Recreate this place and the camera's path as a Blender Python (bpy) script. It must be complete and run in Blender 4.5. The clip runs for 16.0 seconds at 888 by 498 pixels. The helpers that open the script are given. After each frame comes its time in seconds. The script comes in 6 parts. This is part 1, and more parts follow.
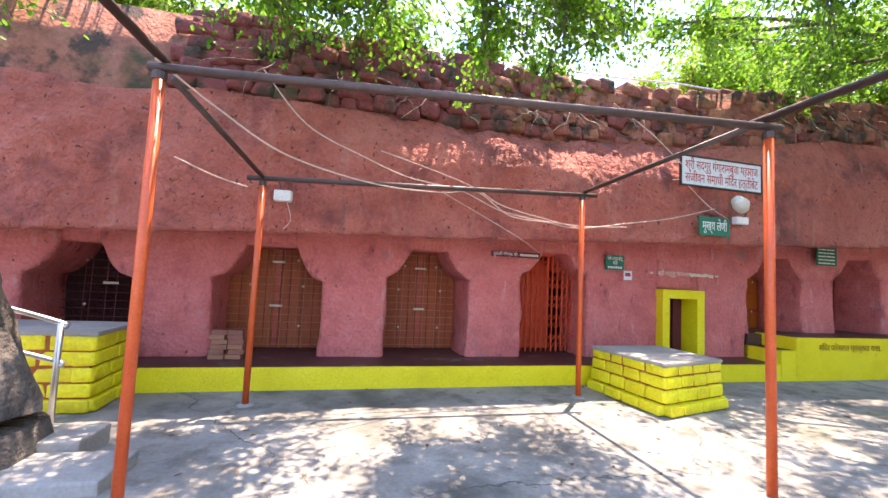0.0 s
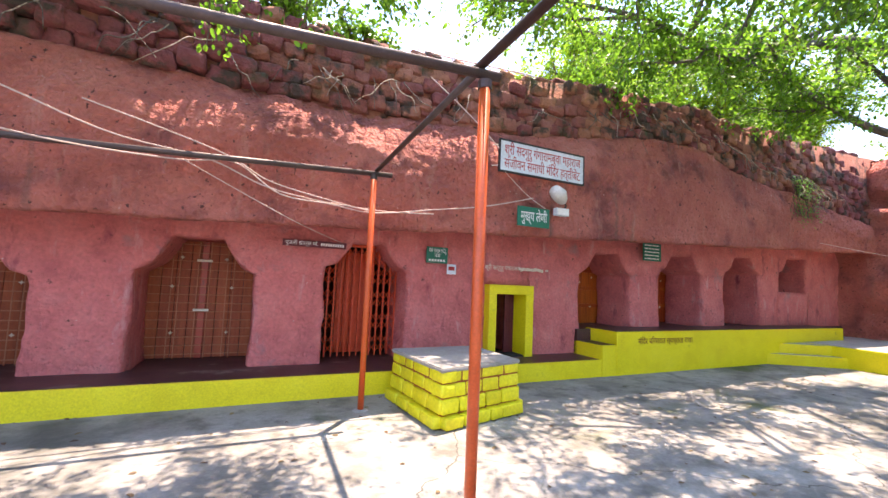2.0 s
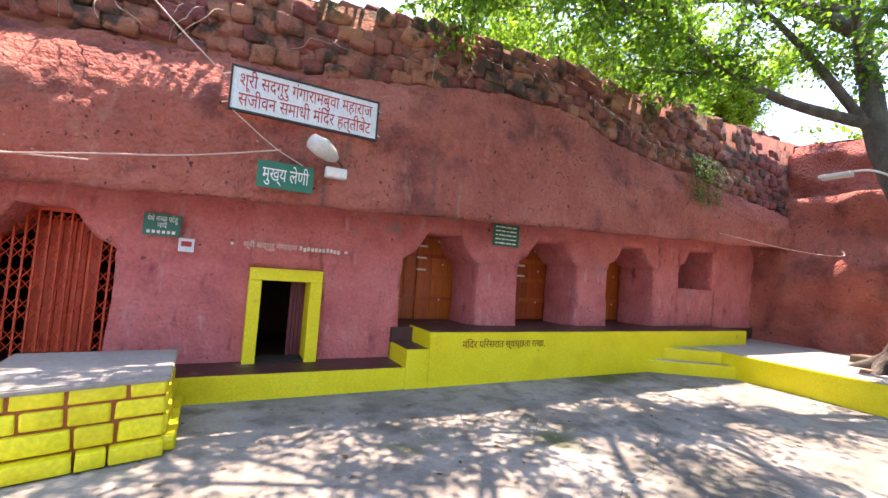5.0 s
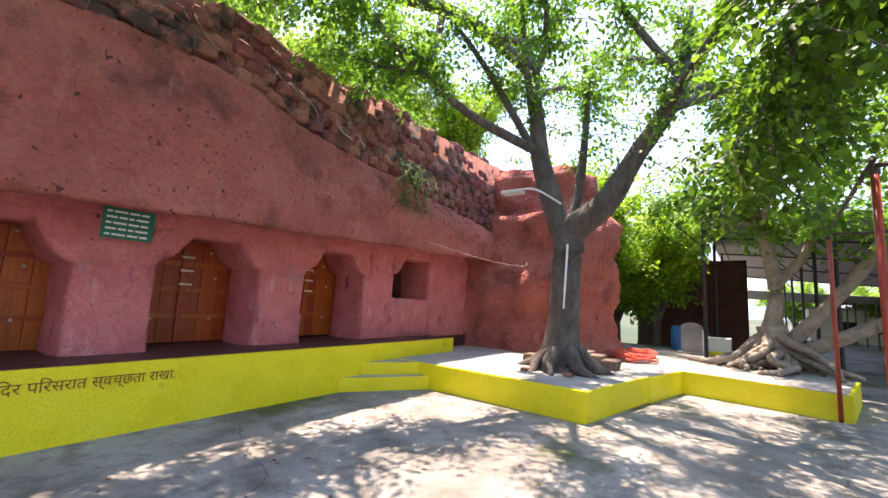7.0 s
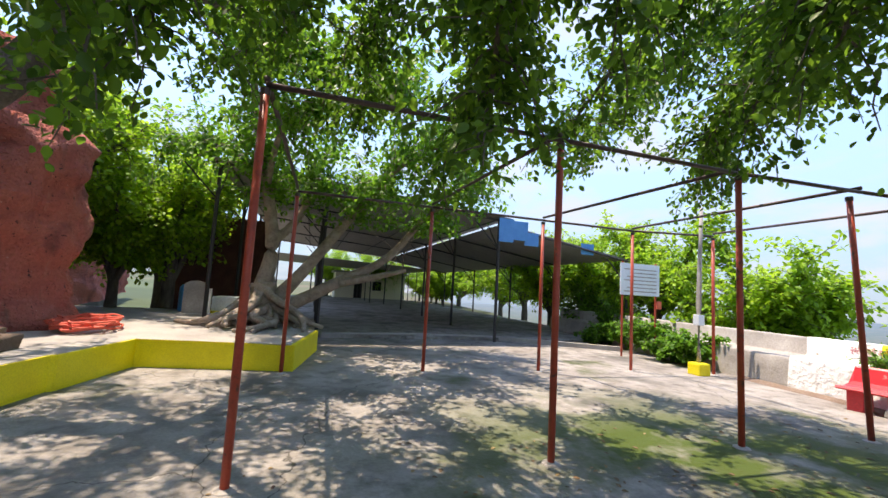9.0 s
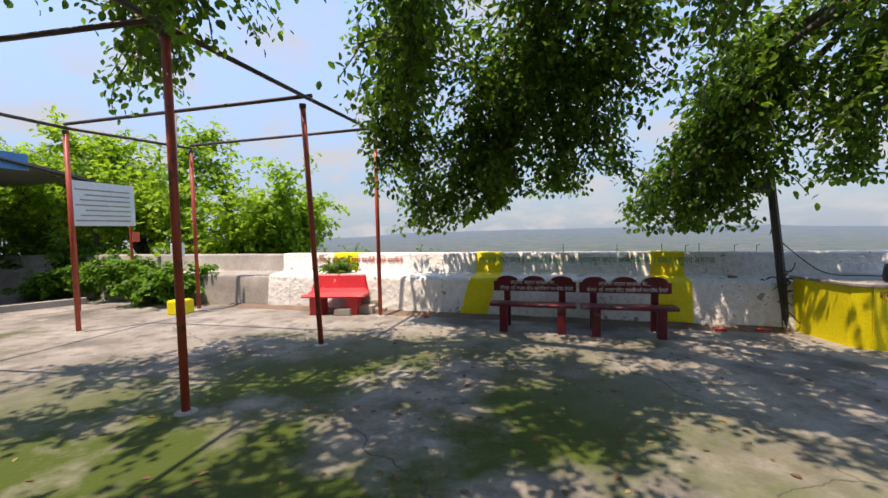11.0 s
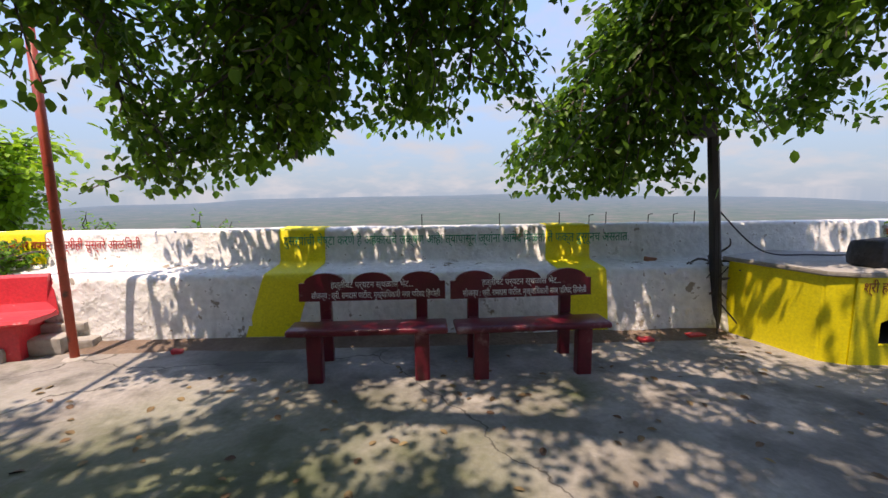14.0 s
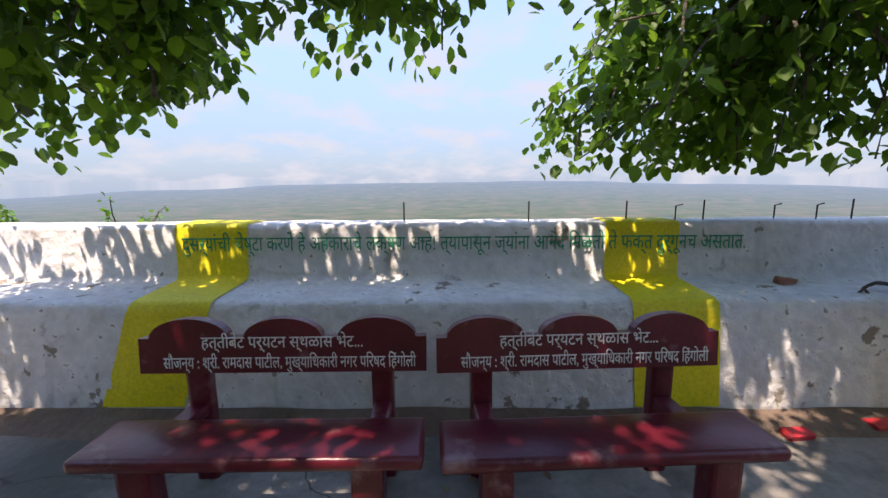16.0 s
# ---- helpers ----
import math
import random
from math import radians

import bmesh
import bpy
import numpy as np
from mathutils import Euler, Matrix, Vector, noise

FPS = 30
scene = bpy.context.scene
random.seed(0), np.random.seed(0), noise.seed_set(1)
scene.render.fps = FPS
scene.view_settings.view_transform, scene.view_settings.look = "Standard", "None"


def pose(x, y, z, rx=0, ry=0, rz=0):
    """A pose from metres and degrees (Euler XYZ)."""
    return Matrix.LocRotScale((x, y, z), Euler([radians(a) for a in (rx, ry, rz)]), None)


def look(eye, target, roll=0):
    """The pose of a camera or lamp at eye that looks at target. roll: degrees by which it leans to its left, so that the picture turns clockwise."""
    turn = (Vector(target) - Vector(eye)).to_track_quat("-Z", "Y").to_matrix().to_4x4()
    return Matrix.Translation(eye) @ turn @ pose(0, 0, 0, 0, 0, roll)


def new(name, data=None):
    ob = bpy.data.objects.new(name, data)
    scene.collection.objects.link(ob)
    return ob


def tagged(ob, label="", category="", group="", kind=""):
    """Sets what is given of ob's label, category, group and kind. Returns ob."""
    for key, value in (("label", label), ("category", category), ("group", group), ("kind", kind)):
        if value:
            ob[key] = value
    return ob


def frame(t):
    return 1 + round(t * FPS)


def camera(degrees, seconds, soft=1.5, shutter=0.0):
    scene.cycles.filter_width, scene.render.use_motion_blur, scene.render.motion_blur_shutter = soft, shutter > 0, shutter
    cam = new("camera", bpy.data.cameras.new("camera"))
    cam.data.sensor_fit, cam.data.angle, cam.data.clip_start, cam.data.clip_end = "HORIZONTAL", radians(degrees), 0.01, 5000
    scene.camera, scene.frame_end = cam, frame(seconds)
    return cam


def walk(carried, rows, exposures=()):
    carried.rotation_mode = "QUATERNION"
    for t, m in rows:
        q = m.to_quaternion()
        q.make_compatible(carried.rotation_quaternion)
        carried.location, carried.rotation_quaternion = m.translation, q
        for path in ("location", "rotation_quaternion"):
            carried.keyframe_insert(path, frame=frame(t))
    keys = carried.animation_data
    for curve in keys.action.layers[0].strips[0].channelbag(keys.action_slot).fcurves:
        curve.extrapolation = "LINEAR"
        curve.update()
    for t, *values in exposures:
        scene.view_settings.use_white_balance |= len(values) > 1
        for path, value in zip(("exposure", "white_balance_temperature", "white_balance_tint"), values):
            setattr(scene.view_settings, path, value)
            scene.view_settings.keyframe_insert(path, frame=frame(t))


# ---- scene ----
cam = camera(94.5, 16.0)
PATH = [
    (0, (0.717, -0.167, 1.617), (1.108, 1.789, 1.762), 2.7),
    (0.5, (1.122, 0.016, 1.618), (1.654, 1.931, 1.847), 0.9),
    (1, (1.635, 0.069, 1.622), (2.318, 1.937, 1.827), 1.3),
    (1.5, (2.207, 0.199, 1.623), (3.033, 2.012, 1.805), 2.2),
    (2, (2.786, 0.245, 1.617), (3.551, 2.085, 1.778), 2.5),
    (2.5, (3.367, 0.307, 1.632), (4.072, 2.167, 1.842), 1.1),
    (3, (3.962, 0.349, 1.613), (4.598, 2.234, 1.816), 0.8),
    (3.2, (4.212, 0.359, 1.624), (4.828, 2.253, 1.81), 0.8),
    (5.3, (6.769, 0.592, 1.728), (7.715, 2.349, 1.853), 5.1),
    (5.5, (7.032, 0.598, 1.689), (8.063, 2.302, 1.866), 5.2),
    (6, (7.651, 0.584, 1.715), (8.866, 2.162, 1.894), 4.7),
    (6.5, (8.216, 0.563, 1.72), (9.559, 2.033, 1.918), 4.5),
    (7, (8.85, 0.431, 1.707), (10.432, 1.628, 1.965), 3.1),
    (7.5, (9.46, 0.152, 1.672), (11.254, 0.996, 1.938), 4.4),
    (8, (10.047, -0.21, 1.681), (11.985, 0.223, 1.916), 3.0),
    (8.5, (10.512, -0.643, 1.661), (12.503, -0.678, 1.85), 2.9),
    (9, (10.936, -1.117, 1.665), (12.835, -1.714, 1.858), 3.3),
    (9.5, (11.25, -1.606, 1.604), (12.929, -2.679, 1.774), 2.6),
    (10, (11.503, -2.116, 1.605), (12.812, -3.624, 1.712), 0.8),
    (12.3, (11.679, -4.391, 1.498), (11.448, -6.366, 1.283), -1.1),
    (12.5, (11.65, -4.584, 1.5), (11.414, -6.557, 1.273), -1.1),
    (13, (11.619, -5.075, 1.484), (11.365, -7.041, 1.221), -1.2),
    (13.5, (11.565, -5.574, 1.447), (11.289, -7.537, 1.188), -1.0),
    (14, (11.47, -6.102, 1.468), (11.208, -8.067, 1.198), -0.7),
    (14.5, (11.343, -6.577, 1.453), (11.098, -8.544, 1.187), -0.3),
    (15, (11.254, -7.051, 1.372), (11.034, -9.023, 1.124), -0.2),
    (15.5, (11.161, -7.498, 1.409), (10.953, -9.464, 1.106), -0.2),
    (16, (11.079, -7.851, 1.387), (10.898, -9.815, 1.055), -0.5),
]
EXPOSURES = [(0, 3.05, 8000, 22), (3.0, 2.9, 8100, 26), (5.5, 3.0, 8100, 28), (7.0, 2.8, 7900, 26), (8.5, 2.35, 7400, 19), (9.0, 1.95, 7900, 19), (10.2, 1.55, 8600, 20), (12.3, 1.45, 8100, 22), (14.0, 1.5, 8100, 24), (16.0, 1.75, 7800, 25)]
walk(cam, [(t, look(eye, target, roll)) for t, eye, target, roll in PATH], EXPOSURES)

# ---- world and sun ----
TO_SUN = Vector((0.187, 0.226, 1.0)).normalized()
world = bpy.data.worlds.new("sky")
scene.world = world
world.use_nodes = True
wn, wl = world.node_tree.nodes, world.node_tree.links
wn.clear()
w_out = wn.new("ShaderNodeOutputWorld")
w_bg = wn.new("ShaderNodeBackground")
w_sky = wn.new("ShaderNodeTexSky")
w_sky.sky_type = "NISHITA"
w_sky.sun_disc = False
w_sky.sun_elevation = math.asin(TO_SUN.z)
w_sky.sun_rotation = math.atan2(TO_SUN.x, TO_SUN.y)
w_sky.dust_density = 0.35
w_sky.ozone_density = 2.5
w_sky.air_density = 1.0
w_bg.inputs["Strength"].default_value = 0.15
w_co = wn.new("ShaderNodeTexCoord")
w_sep = wn.new("ShaderNodeSeparateXYZ")
wl.new(w_co.outputs["Generated"], w_sep.inputs["Vector"])


def sky_math(op, a, b):
    k = wn.new("ShaderNodeMath")
    k.operation = op
    for j, q in enumerate((a, b)):
        if isinstance(q, float):
            k.inputs[j].default_value = q
        else:
            wl.new(q, k.inputs[j])
    return k.outputs["Value"]


# a level layer of small cumulus, flattening towards the horizon
w_height = sky_math("ADD", sky_math("MAXIMUM", w_sep.outputs["Z"], 0.0), 0.30)
w_flat = wn.new("ShaderNodeCombineXYZ")
wl.new(sky_math("DIVIDE", w_sep.outputs["X"], w_height), w_flat.inputs["X"])
wl.new(sky_math("DIVIDE", w_sep.outputs["Y"], w_height), w_flat.inputs["Y"])
w_noise = wn.new("ShaderNodeTexNoise")
w_noise.inputs["Scale"].default_value = 3.4
w_noise.inputs["Detail"].default_value = 8.0
w_noise.inputs["Roughness"].default_value = 0.52
wl.new(w_flat.outputs["Vector"], w_noise.inputs["Vector"])
w_ramp = wn.new("ShaderNodeValToRGB")
w_ramp.color_ramp.elements[0].position = 0.46
w_ramp.color_ramp.elements[0].color = (0.0, 0.0, 0.0, 1)
w_ramp.color_ramp.elements[1].position = 0.66
w_ramp.color_ramp.elements[1].color = (0.80, 0.80, 0.80, 1)
w_mix = wn.new("ShaderNodeMix")
w_mix.data_type = "RGBA"
w_mix.inputs[7].default_value = (1.36, 1.62, 1.95, 1)
wl.new(w_noise.outputs["Fac"], w_ramp.inputs["Fac"])
wl.new(w_ramp.outputs["Color"], w_mix.inputs[0])
w_tint = wn.new("ShaderNodeMix")
w_tint.data_type = "RGBA"
w_tint.blend_type = "MULTIPLY"
w_tint.inputs[0].default_value = 1.0
w_tint.inputs[7].default_value = (0.80, 0.93, 1.08, 1)
wl.new(w_sky.outputs["Color"], w_tint.inputs[6])

# pale blue haze at the horizon
w_low = wn.new("ShaderNodeMapRange")
w_low.interpolation_type = "SMOOTHSTEP"
w_low.inputs["From Min"].default_value = -0.05
w_low.inputs["From Max"].default_value = 0.70
w_low.inputs["To Min"].default_value = 0.94
w_low.inputs["To Max"].default_value = 0.0
wl.new(w_sep.outputs["Z"], w_low.inputs["Value"])
w_haze = wn.new("ShaderNodeMix")
w_haze.data_type = "RGBA"
w_haze.inputs[7].default_value = (0.62, 0.98, 1.50, 1)
wl.new(w_low.outputs["Result"], w_haze.inputs[0])
wl.new(w_tint.outputs[2], w_haze.inputs[6])
wl.new(w_haze.outputs[2], w_mix.inputs[6])
wl.new(w_mix.outputs[2], w_bg.inputs["Color"])
wl.new(w_bg.outputs["Background"], w_out.inputs["Surface"])

sun_data = bpy.data.lights.new("sun", "SUN")
sun_data.energy = 2.1
sun_data.angle = radians(0.6)
sun_data.color = (1.0, 0.95, 0.87)
sun = new("sun", sun_data)
sun.matrix_world = look(TO_SUN * 60, (0, 0, 0))


# ---- materials ----
def surface(name, stops, scale=3.0, rough=0.8, bump=0.3, grain=40.0, metal=0.0, spread=0.25, island=0.0, piece=0.0, stretch=(1, 1, 1), dist=0.01, pits=0.0):
    """A material of real-world size: colours mixed by coarse noise, fine grain and relief."""
    m = bpy.data.materials.new(name)
    m.use_nodes = True
    n, l = m.node_tree.nodes, m.node_tree.links
    p = n["Principled BSDF"]
    geo = n.new("ShaderNodeNewGeometry")
    mp = n.new("ShaderNodeMapping")
    mp.inputs["Scale"].default_value = stretch
    l.new(geo.outputs["Position"], mp.inputs["Vector"])
    coarse = n.new("ShaderNodeTexNoise")
    coarse.inputs["Scale"].default_value = scale
    coarse.inputs["Detail"].default_value = 6
    coarse.inputs["Roughness"].default_value = 0.62
    l.new(mp.outputs["Vector"], coarse.inputs["Vector"])
    ramp = n.new("ShaderNodeValToRGB")
    cr = ramp.color_ramp
    k = len(stops)
    while len(cr.elements) < k:
        cr.elements.new(0.5)
    for j, c in enumerate(stops):
        cr.elements[j].position = 0.5 - spread + 2 * spread * (j / max(1, k - 1))
        cr.elements[j].color = (*c, 1)
    l.new(coarse.outputs["Fac"], ramp.inputs["Fac"])
    fine = n.new("ShaderNodeTexNoise")
    fine.inputs["Scale"].default_value = grain
    fine.inputs["Detail"].default_value = 4
    l.new(geo.outputs["Position"], fine.inputs["Vector"])
    hsv = n.new("ShaderNodeHueSaturation")
    l.new(ramp.outputs["Color"], hsv.inputs["Color"])
    mr = n.new("ShaderNodeMapRange")
    mr.inputs["To Min"].default_value = 0.72
    mr.inputs["To Max"].default_value = 1.28
    l.new(fine.outputs["Fac"], mr.inputs["Value"])
    value = mr.outputs["Result"]
    if island or piece:
        if island:
            src = geo.outputs["Random Per Island"]
        else:
            oi = n.new("ShaderNodeObjectInfo")
            src = oi.outputs["Random"]
        r2 = n.new("ShaderNodeMapRange")
        amt = island or piece
        r2.inputs["To Min"].default_value = 1 - amt
        r2.inputs["To Max"].default_value = 1 + amt
        l.new(src, r2.inputs["Value"])
        mul = n.new("ShaderNodeMath")
        mul.operation = "MULTIPLY"
        l.new(value, mul.inputs[0])
        l.new(r2.outputs["Result"], mul.inputs[1])
        value = mul.outputs["Value"]
        r3 = n.new("ShaderNodeMapRange")
        r3.inputs["To Min"].default_value = 0.5 - 0.06 * amt
        r3.inputs["To Max"].default_value = 0.5 + 0.06 * amt
        l.new(src, r3.inputs["Value"])
        l.new(r3.outputs["Result"], hsv.inputs["Hue"])
    l.new(value, hsv.inputs["Value"])
    l.new(hsv.outputs["Color"], p.inputs["Base Color"])
    p.inputs["Roughness"].default_value = rough
    p.inputs["Metallic"].default_value = metal
    if bump:
        b = n.new("ShaderNodeBump")
        b.inputs["Strength"].default_value = bump
        b.inputs["Distance"].default_value = dist
        add = n.new("ShaderNodeMath")
        add.operation = "ADD"
        l.new(coarse.outputs["Fac"], add.inputs[0])
        l.new(fine.outputs["Fac"], add.inputs[1])
        height = add.outputs["Value"]
        if pits:
            vor = n.new("ShaderNodeTexVoronoi")
            vor.inputs["Scale"].default_value = pits
            warp = n.new("ShaderNodeMix")
            warp.data_type = "RGBA"
            warp.blend_type = "ADD"
            warp.inputs[0].default_value = 0.12
            l.new(geo.outputs["Position"], warp.inputs[6])
            l.new(fine.outputs["Color"], warp.inputs[7])
            l.new(warp.outputs[2], vor.inputs["Vector"])
            dip = n.new("ShaderNodeMath")
            dip.operation = "MULTIPLY"
            dip.inputs[1].default_value = 0.9
            l.new(vor.outputs["Distance"], dip.inputs[0])
            more = n.new("ShaderNodeMath")
            more.operation = "ADD"
            l.new(height, more.inputs[0])
            l.new(dip.outputs["Value"], more.inputs[1])
            height = more.outputs["Value"]
        l.new(height, b.inputs["Height"])
        l.new(b.outputs["Normal"], p.inputs["Normal"])
    return m


def over(m, colour, scale, low, high, detail=5.0, rough=None, stretch=(1, 1, 1), offset=(0, 0, 0), voronoi=False, patch=None):
    """Lays stains, moss, chips, cracks, painted sun flecks or distance haze over a material."""
    n, l = m.node_tree.nodes, m.node_tree.links
    p = n["Principled BSDF"]
    geo = n.new("ShaderNodeNewGeometry")
    mp = n.new("ShaderNodeMapping")
    mp.inputs["Scale"].default_value = stretch
    mp.inputs["Location"].default_value = offset
    l.new(geo.outputs["Position"], mp.inputs["Vector"])
    if voronoi:
        wob = n.new("ShaderNodeTexNoise")
        wob.inputs["Scale"].default_value = 2.2
        wob.inputs["Detail"].default_value = 6
        l.new(mp.outputs["Vector"], wob.inputs["Vector"])
        mixv = n.new("ShaderNodeMix")
        mixv.data_type = "RGBA"
        mixv.blend_type = "ADD"
        mixv.inputs[0].default_value = 0.45
        l.new(mp.outputs["Vector"], mixv.inputs[6])
        l.new(wob.outputs["Color"], mixv.inputs[7])
        tex = n.new("ShaderNodeTexVoronoi")
        tex.feature = "DISTANCE_TO_EDGE"
        tex.inputs["Scale"].default_value = scale
        l.new(mixv.outputs[2], tex.inputs["Vector"])
        out = tex.outputs["Distance"]
    else:
        tex = n.new("ShaderNodeTexNoise")
        tex.inputs["Scale"].default_value = scale
        tex.inputs["Detail"].default_value = detail
        tex.inputs["Roughness"].default_value = 0.6
        l.new(mp.outputs["Vector"], tex.inputs["Vector"])
        out = tex.outputs["Fac"]
    mr = n.new("ShaderNodeMapRange")
    mr.inputs["From Min"].default_value = low
    mr.inputs["From Max"].default_value = high
    l.new(out, mr.inputs["Value"])
    amount = mr.outputs["Result"]
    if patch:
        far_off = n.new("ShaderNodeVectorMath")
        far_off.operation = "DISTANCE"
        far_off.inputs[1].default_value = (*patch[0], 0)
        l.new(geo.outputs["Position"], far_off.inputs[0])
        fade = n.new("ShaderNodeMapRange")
        # a negative radius fades in from 1 km out, as painted haze
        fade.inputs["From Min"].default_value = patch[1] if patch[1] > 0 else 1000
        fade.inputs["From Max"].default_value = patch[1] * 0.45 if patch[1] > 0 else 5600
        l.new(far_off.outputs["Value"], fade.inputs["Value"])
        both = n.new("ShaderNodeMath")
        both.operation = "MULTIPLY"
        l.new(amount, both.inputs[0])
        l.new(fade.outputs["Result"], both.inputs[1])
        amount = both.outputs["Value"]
    mix = n.new("ShaderNodeMix")
    mix.data_type = "RGBA"
    old = p.inputs["Base Color"].links[0].from_socket
    l.new(amount, mix.inputs[0])
    l.new(old, mix.inputs[6])
    mix.inputs[7].default_value = (*colour, 1)
    l.new(mix.outputs[2], p.inputs["Base Color"])
    return m


def leaf_material(name, dark, light, glow):
    m = bpy.data.materials.new(name)
    m.use_nodes = True
    n, l = m.node_tree.nodes, m.node_tree.links
    p = n["Principled BSDF"]
    geo = n.new("ShaderNodeNewGeometry")
    ramp = n.new("ShaderNodeValToRGB")
    ramp.color_ramp.elements[0].color = (*dark, 1)
    ramp.color_ramp.elements[1].color = (*light, 1)
    l.new(geo.outputs["Random Per Island"], ramp.inputs["Fac"])
    l.new(ramp.outputs["Color"], p.inputs["Base Color"])
    p.inputs["Roughness"].default_value = 0.5
    p.inputs["Specular IOR Level"].default_value = 0.3
    tr = n.new("ShaderNodeBsdfTranslucent")
    hs = n.new("ShaderNodeHueSaturation")
    hs.inputs["Value"].default_value = glow
    hs.inputs["Hue"].default_value = 0.488
    l.new(ramp.outputs["Color"], hs.inputs["Color"])
    l.new(hs.outputs["Color"], tr.inputs["Color"])
    mix = n.new("ShaderNodeMixShader")
    mix.inputs[0].default_value = 0.38
    l.new(p.outputs["BSDF"], mix.inputs[1])
    l.new(tr.outputs["BSDF"], mix.inputs[2])
    l.new(mix.outputs["Shader"], n["Material Output"].inputs["Surface"])
    return m


ROCK = surface("painted_rock", [(0.34, 0.085, 0.064), (0.47, 0.130, 0.098), (0.57, 0.19, 0.148)], 0.9, 0.92, 0.9, 20, dist=0.05, pits=14.0)
over(ROCK, (0.10, 0.035, 0.028), 13.0, 0.645, 0.68, detail=3.0, stretch=(1, 1, 0.8))
over(ROCK, (0.20, 0.055, 0.05), 1.3, 0.52, 0.70, offset=(6, 2, 1))
# pale pink flecks painted as sun grazing the rough rock
over(ROCK, (0.60, 0.36, 0.32), 17.0, 0.68, 0.74, offset=(2, 2, 7))
over(ROCK, (0.50, 0.22, 0.17), 2.2, 0.60, 0.80, stretch=(2.2, 2.2, 0.35))
over(ROCK, (0.12, 0.085, 0.065), 0.8, 0.60, 0.78, stretch=(3, 3, 0.25), offset=(4, 0, 0))
PILLAR = surface("painted_plaster_rock", [(0.50, 0.120, 0.118), (0.66, 0.180, 0.165), (0.72, 0.245, 0.222)], 2.2, 0.88, 0.9, 22, dist=0.025, pits=14.0)
over(PILLAR, (0.16, 0.06, 0.05), 9.0, 0.66, 0.72)
over(PILLAR, (0.72, 0.66, 0.62), 26.0, 0.765, 0.79, detail=2.0)
over(PILLAR, (0.30, 0.20, 0.20), 1.6, 0.62, 0.78, offset=(2, 5, 1))
over(PILLAR, (0.66, 0.30, 0.28), 3.4, 0.60, 0.72, stretch=(2, 2, 0.5), offset=(7, 1, 3))
over(PILLAR, (0.30, 0.06, 0.075), 2.4, 0.60, 0.74, stretch=(1.6, 1.6, 0.6), offset=(1, 9, 4))
STONE = surface("rubble_stone", [(0.19, 0.062, 0.046), (0.30, 0.098, 0.074), (0.38, 0.15, 0.118)], 3.5, 0.92, 1.0, 24, piece=0.3, dist=0.03)
over(STONE, (0.06, 0.065, 0.03), 1.1, 0.57, 0.68)
over(STONE, (0.07, 0.045, 0.035), 2.6, 0.52, 0.62)
# also carries the shade of the caves and niche in its colour
DARKENEDROCK = surface("darkened_rock", [(0.055, 0.022, 0.018), (0.10, 0.035, 0.03), (0.14, 0.06, 0.045)], 1.5, 0.92, 0.7, 24, dist=0.03)
YELLOW = surface("yellow_paint", [(0.74, 0.61, 0.008), (0.82, 0.70, 0.014), (0.86, 0.75, 0.028)], 2.0, 0.55, 0.25, 50)
over(YELLOW, (0.30, 0.26, 0.03), 3.5, 0.69, 0.80)
YSTONE = surface("yellow_painted_stone", [(0.66, 0.58, 0.012), (0.80, 0.71, 0.02), (0.84, 0.77, 0.04)], 2.5, 0.6, 0.5, 26, piece=0.07, dist=0.02)
over(YSTONE, (0.10, 0.09, 0.04), 3.0, 0.68, 0.76)
JOINT = surface("joint_paint", [(0.30, 0.07, 0.02), (0.40, 0.12, 0.03)], 6, 0.8, 0.2)
MAROON = surface("maroon_floor_paint", [(0.045, 0.018, 0.018), (0.075, 0.028, 0.028), (0.12, 0.05, 0.045)], 2.0, 0.5, 0.2, 35)
over(MAROON, (0.20, 0.17, 0.15), 2.4, 0.60, 0.72)
CONCRETE = surface("weathered_concrete", [(0.165, 0.150, 0.130), (0.265, 0.246, 0.220), (0.36, 0.342, 0.310)], 0.9, 0.88, 0.6, 26, spread=0.19, dist=0.015)
over(CONCRETE, (0.13, 0.120, 0.104), 2.6, 0.50, 0.68)
over(CONCRETE, (0.10, 0.098, 0.085), 0.55, 0.54, 0.66, detail=8.0, offset=(5, 3, 0))
over(CONCRETE, (0.48, 0.46, 0.42), 1.7, 0.62, 0.80, offset=(3, 1, 0))
SLAB = surface("slab_concrete", [(0.24, 0.225, 0.205), (0.34, 0.32, 0.29), (0.42, 0.40, 0.36)], 1.2, 0.82, 0.35, 34)
WHITE = surface("whitewash", [(0.66, 0.66, 0.64), (0.76, 0.76, 0.74), (0.82, 0.82, 0.80)], 1.6, 0.85, 0.8, 14, dist=0.02, pits=7.0)
over(WHITE, (0.34, 0.31, 0.27), 4.5, 0.63, 0.72)
over(WHITE, (0.36, 0.32, 0.27), 14.0, 0.64, 0.68)
over(WHITE, (0.30, 0.26, 0.21), 3.2, 0.64, 0.66, detail=9.0, offset=(3, 8, 0.4))
over(WHITE, (0.40, 0.38, 0.34), 1.3, 0.62, 0.82, stretch=(3, 3, 0.4))
GREYWALL = surface("grey_plaster", [(0.22, 0.21, 0.19), (0.33, 0.31, 0.28), (0.45, 0.43, 0.40)], 1.5, 0.9, 0.5, 22)
ORANGE = surface("orange_pole_paint", [(0.55, 0.075, 0.015), (0.66, 0.11, 0.03)], 6, 0.38, 0.08, 60)
over(ORANGE, (0.16, 0.05, 0.03), 14, 0.70, 0.76)
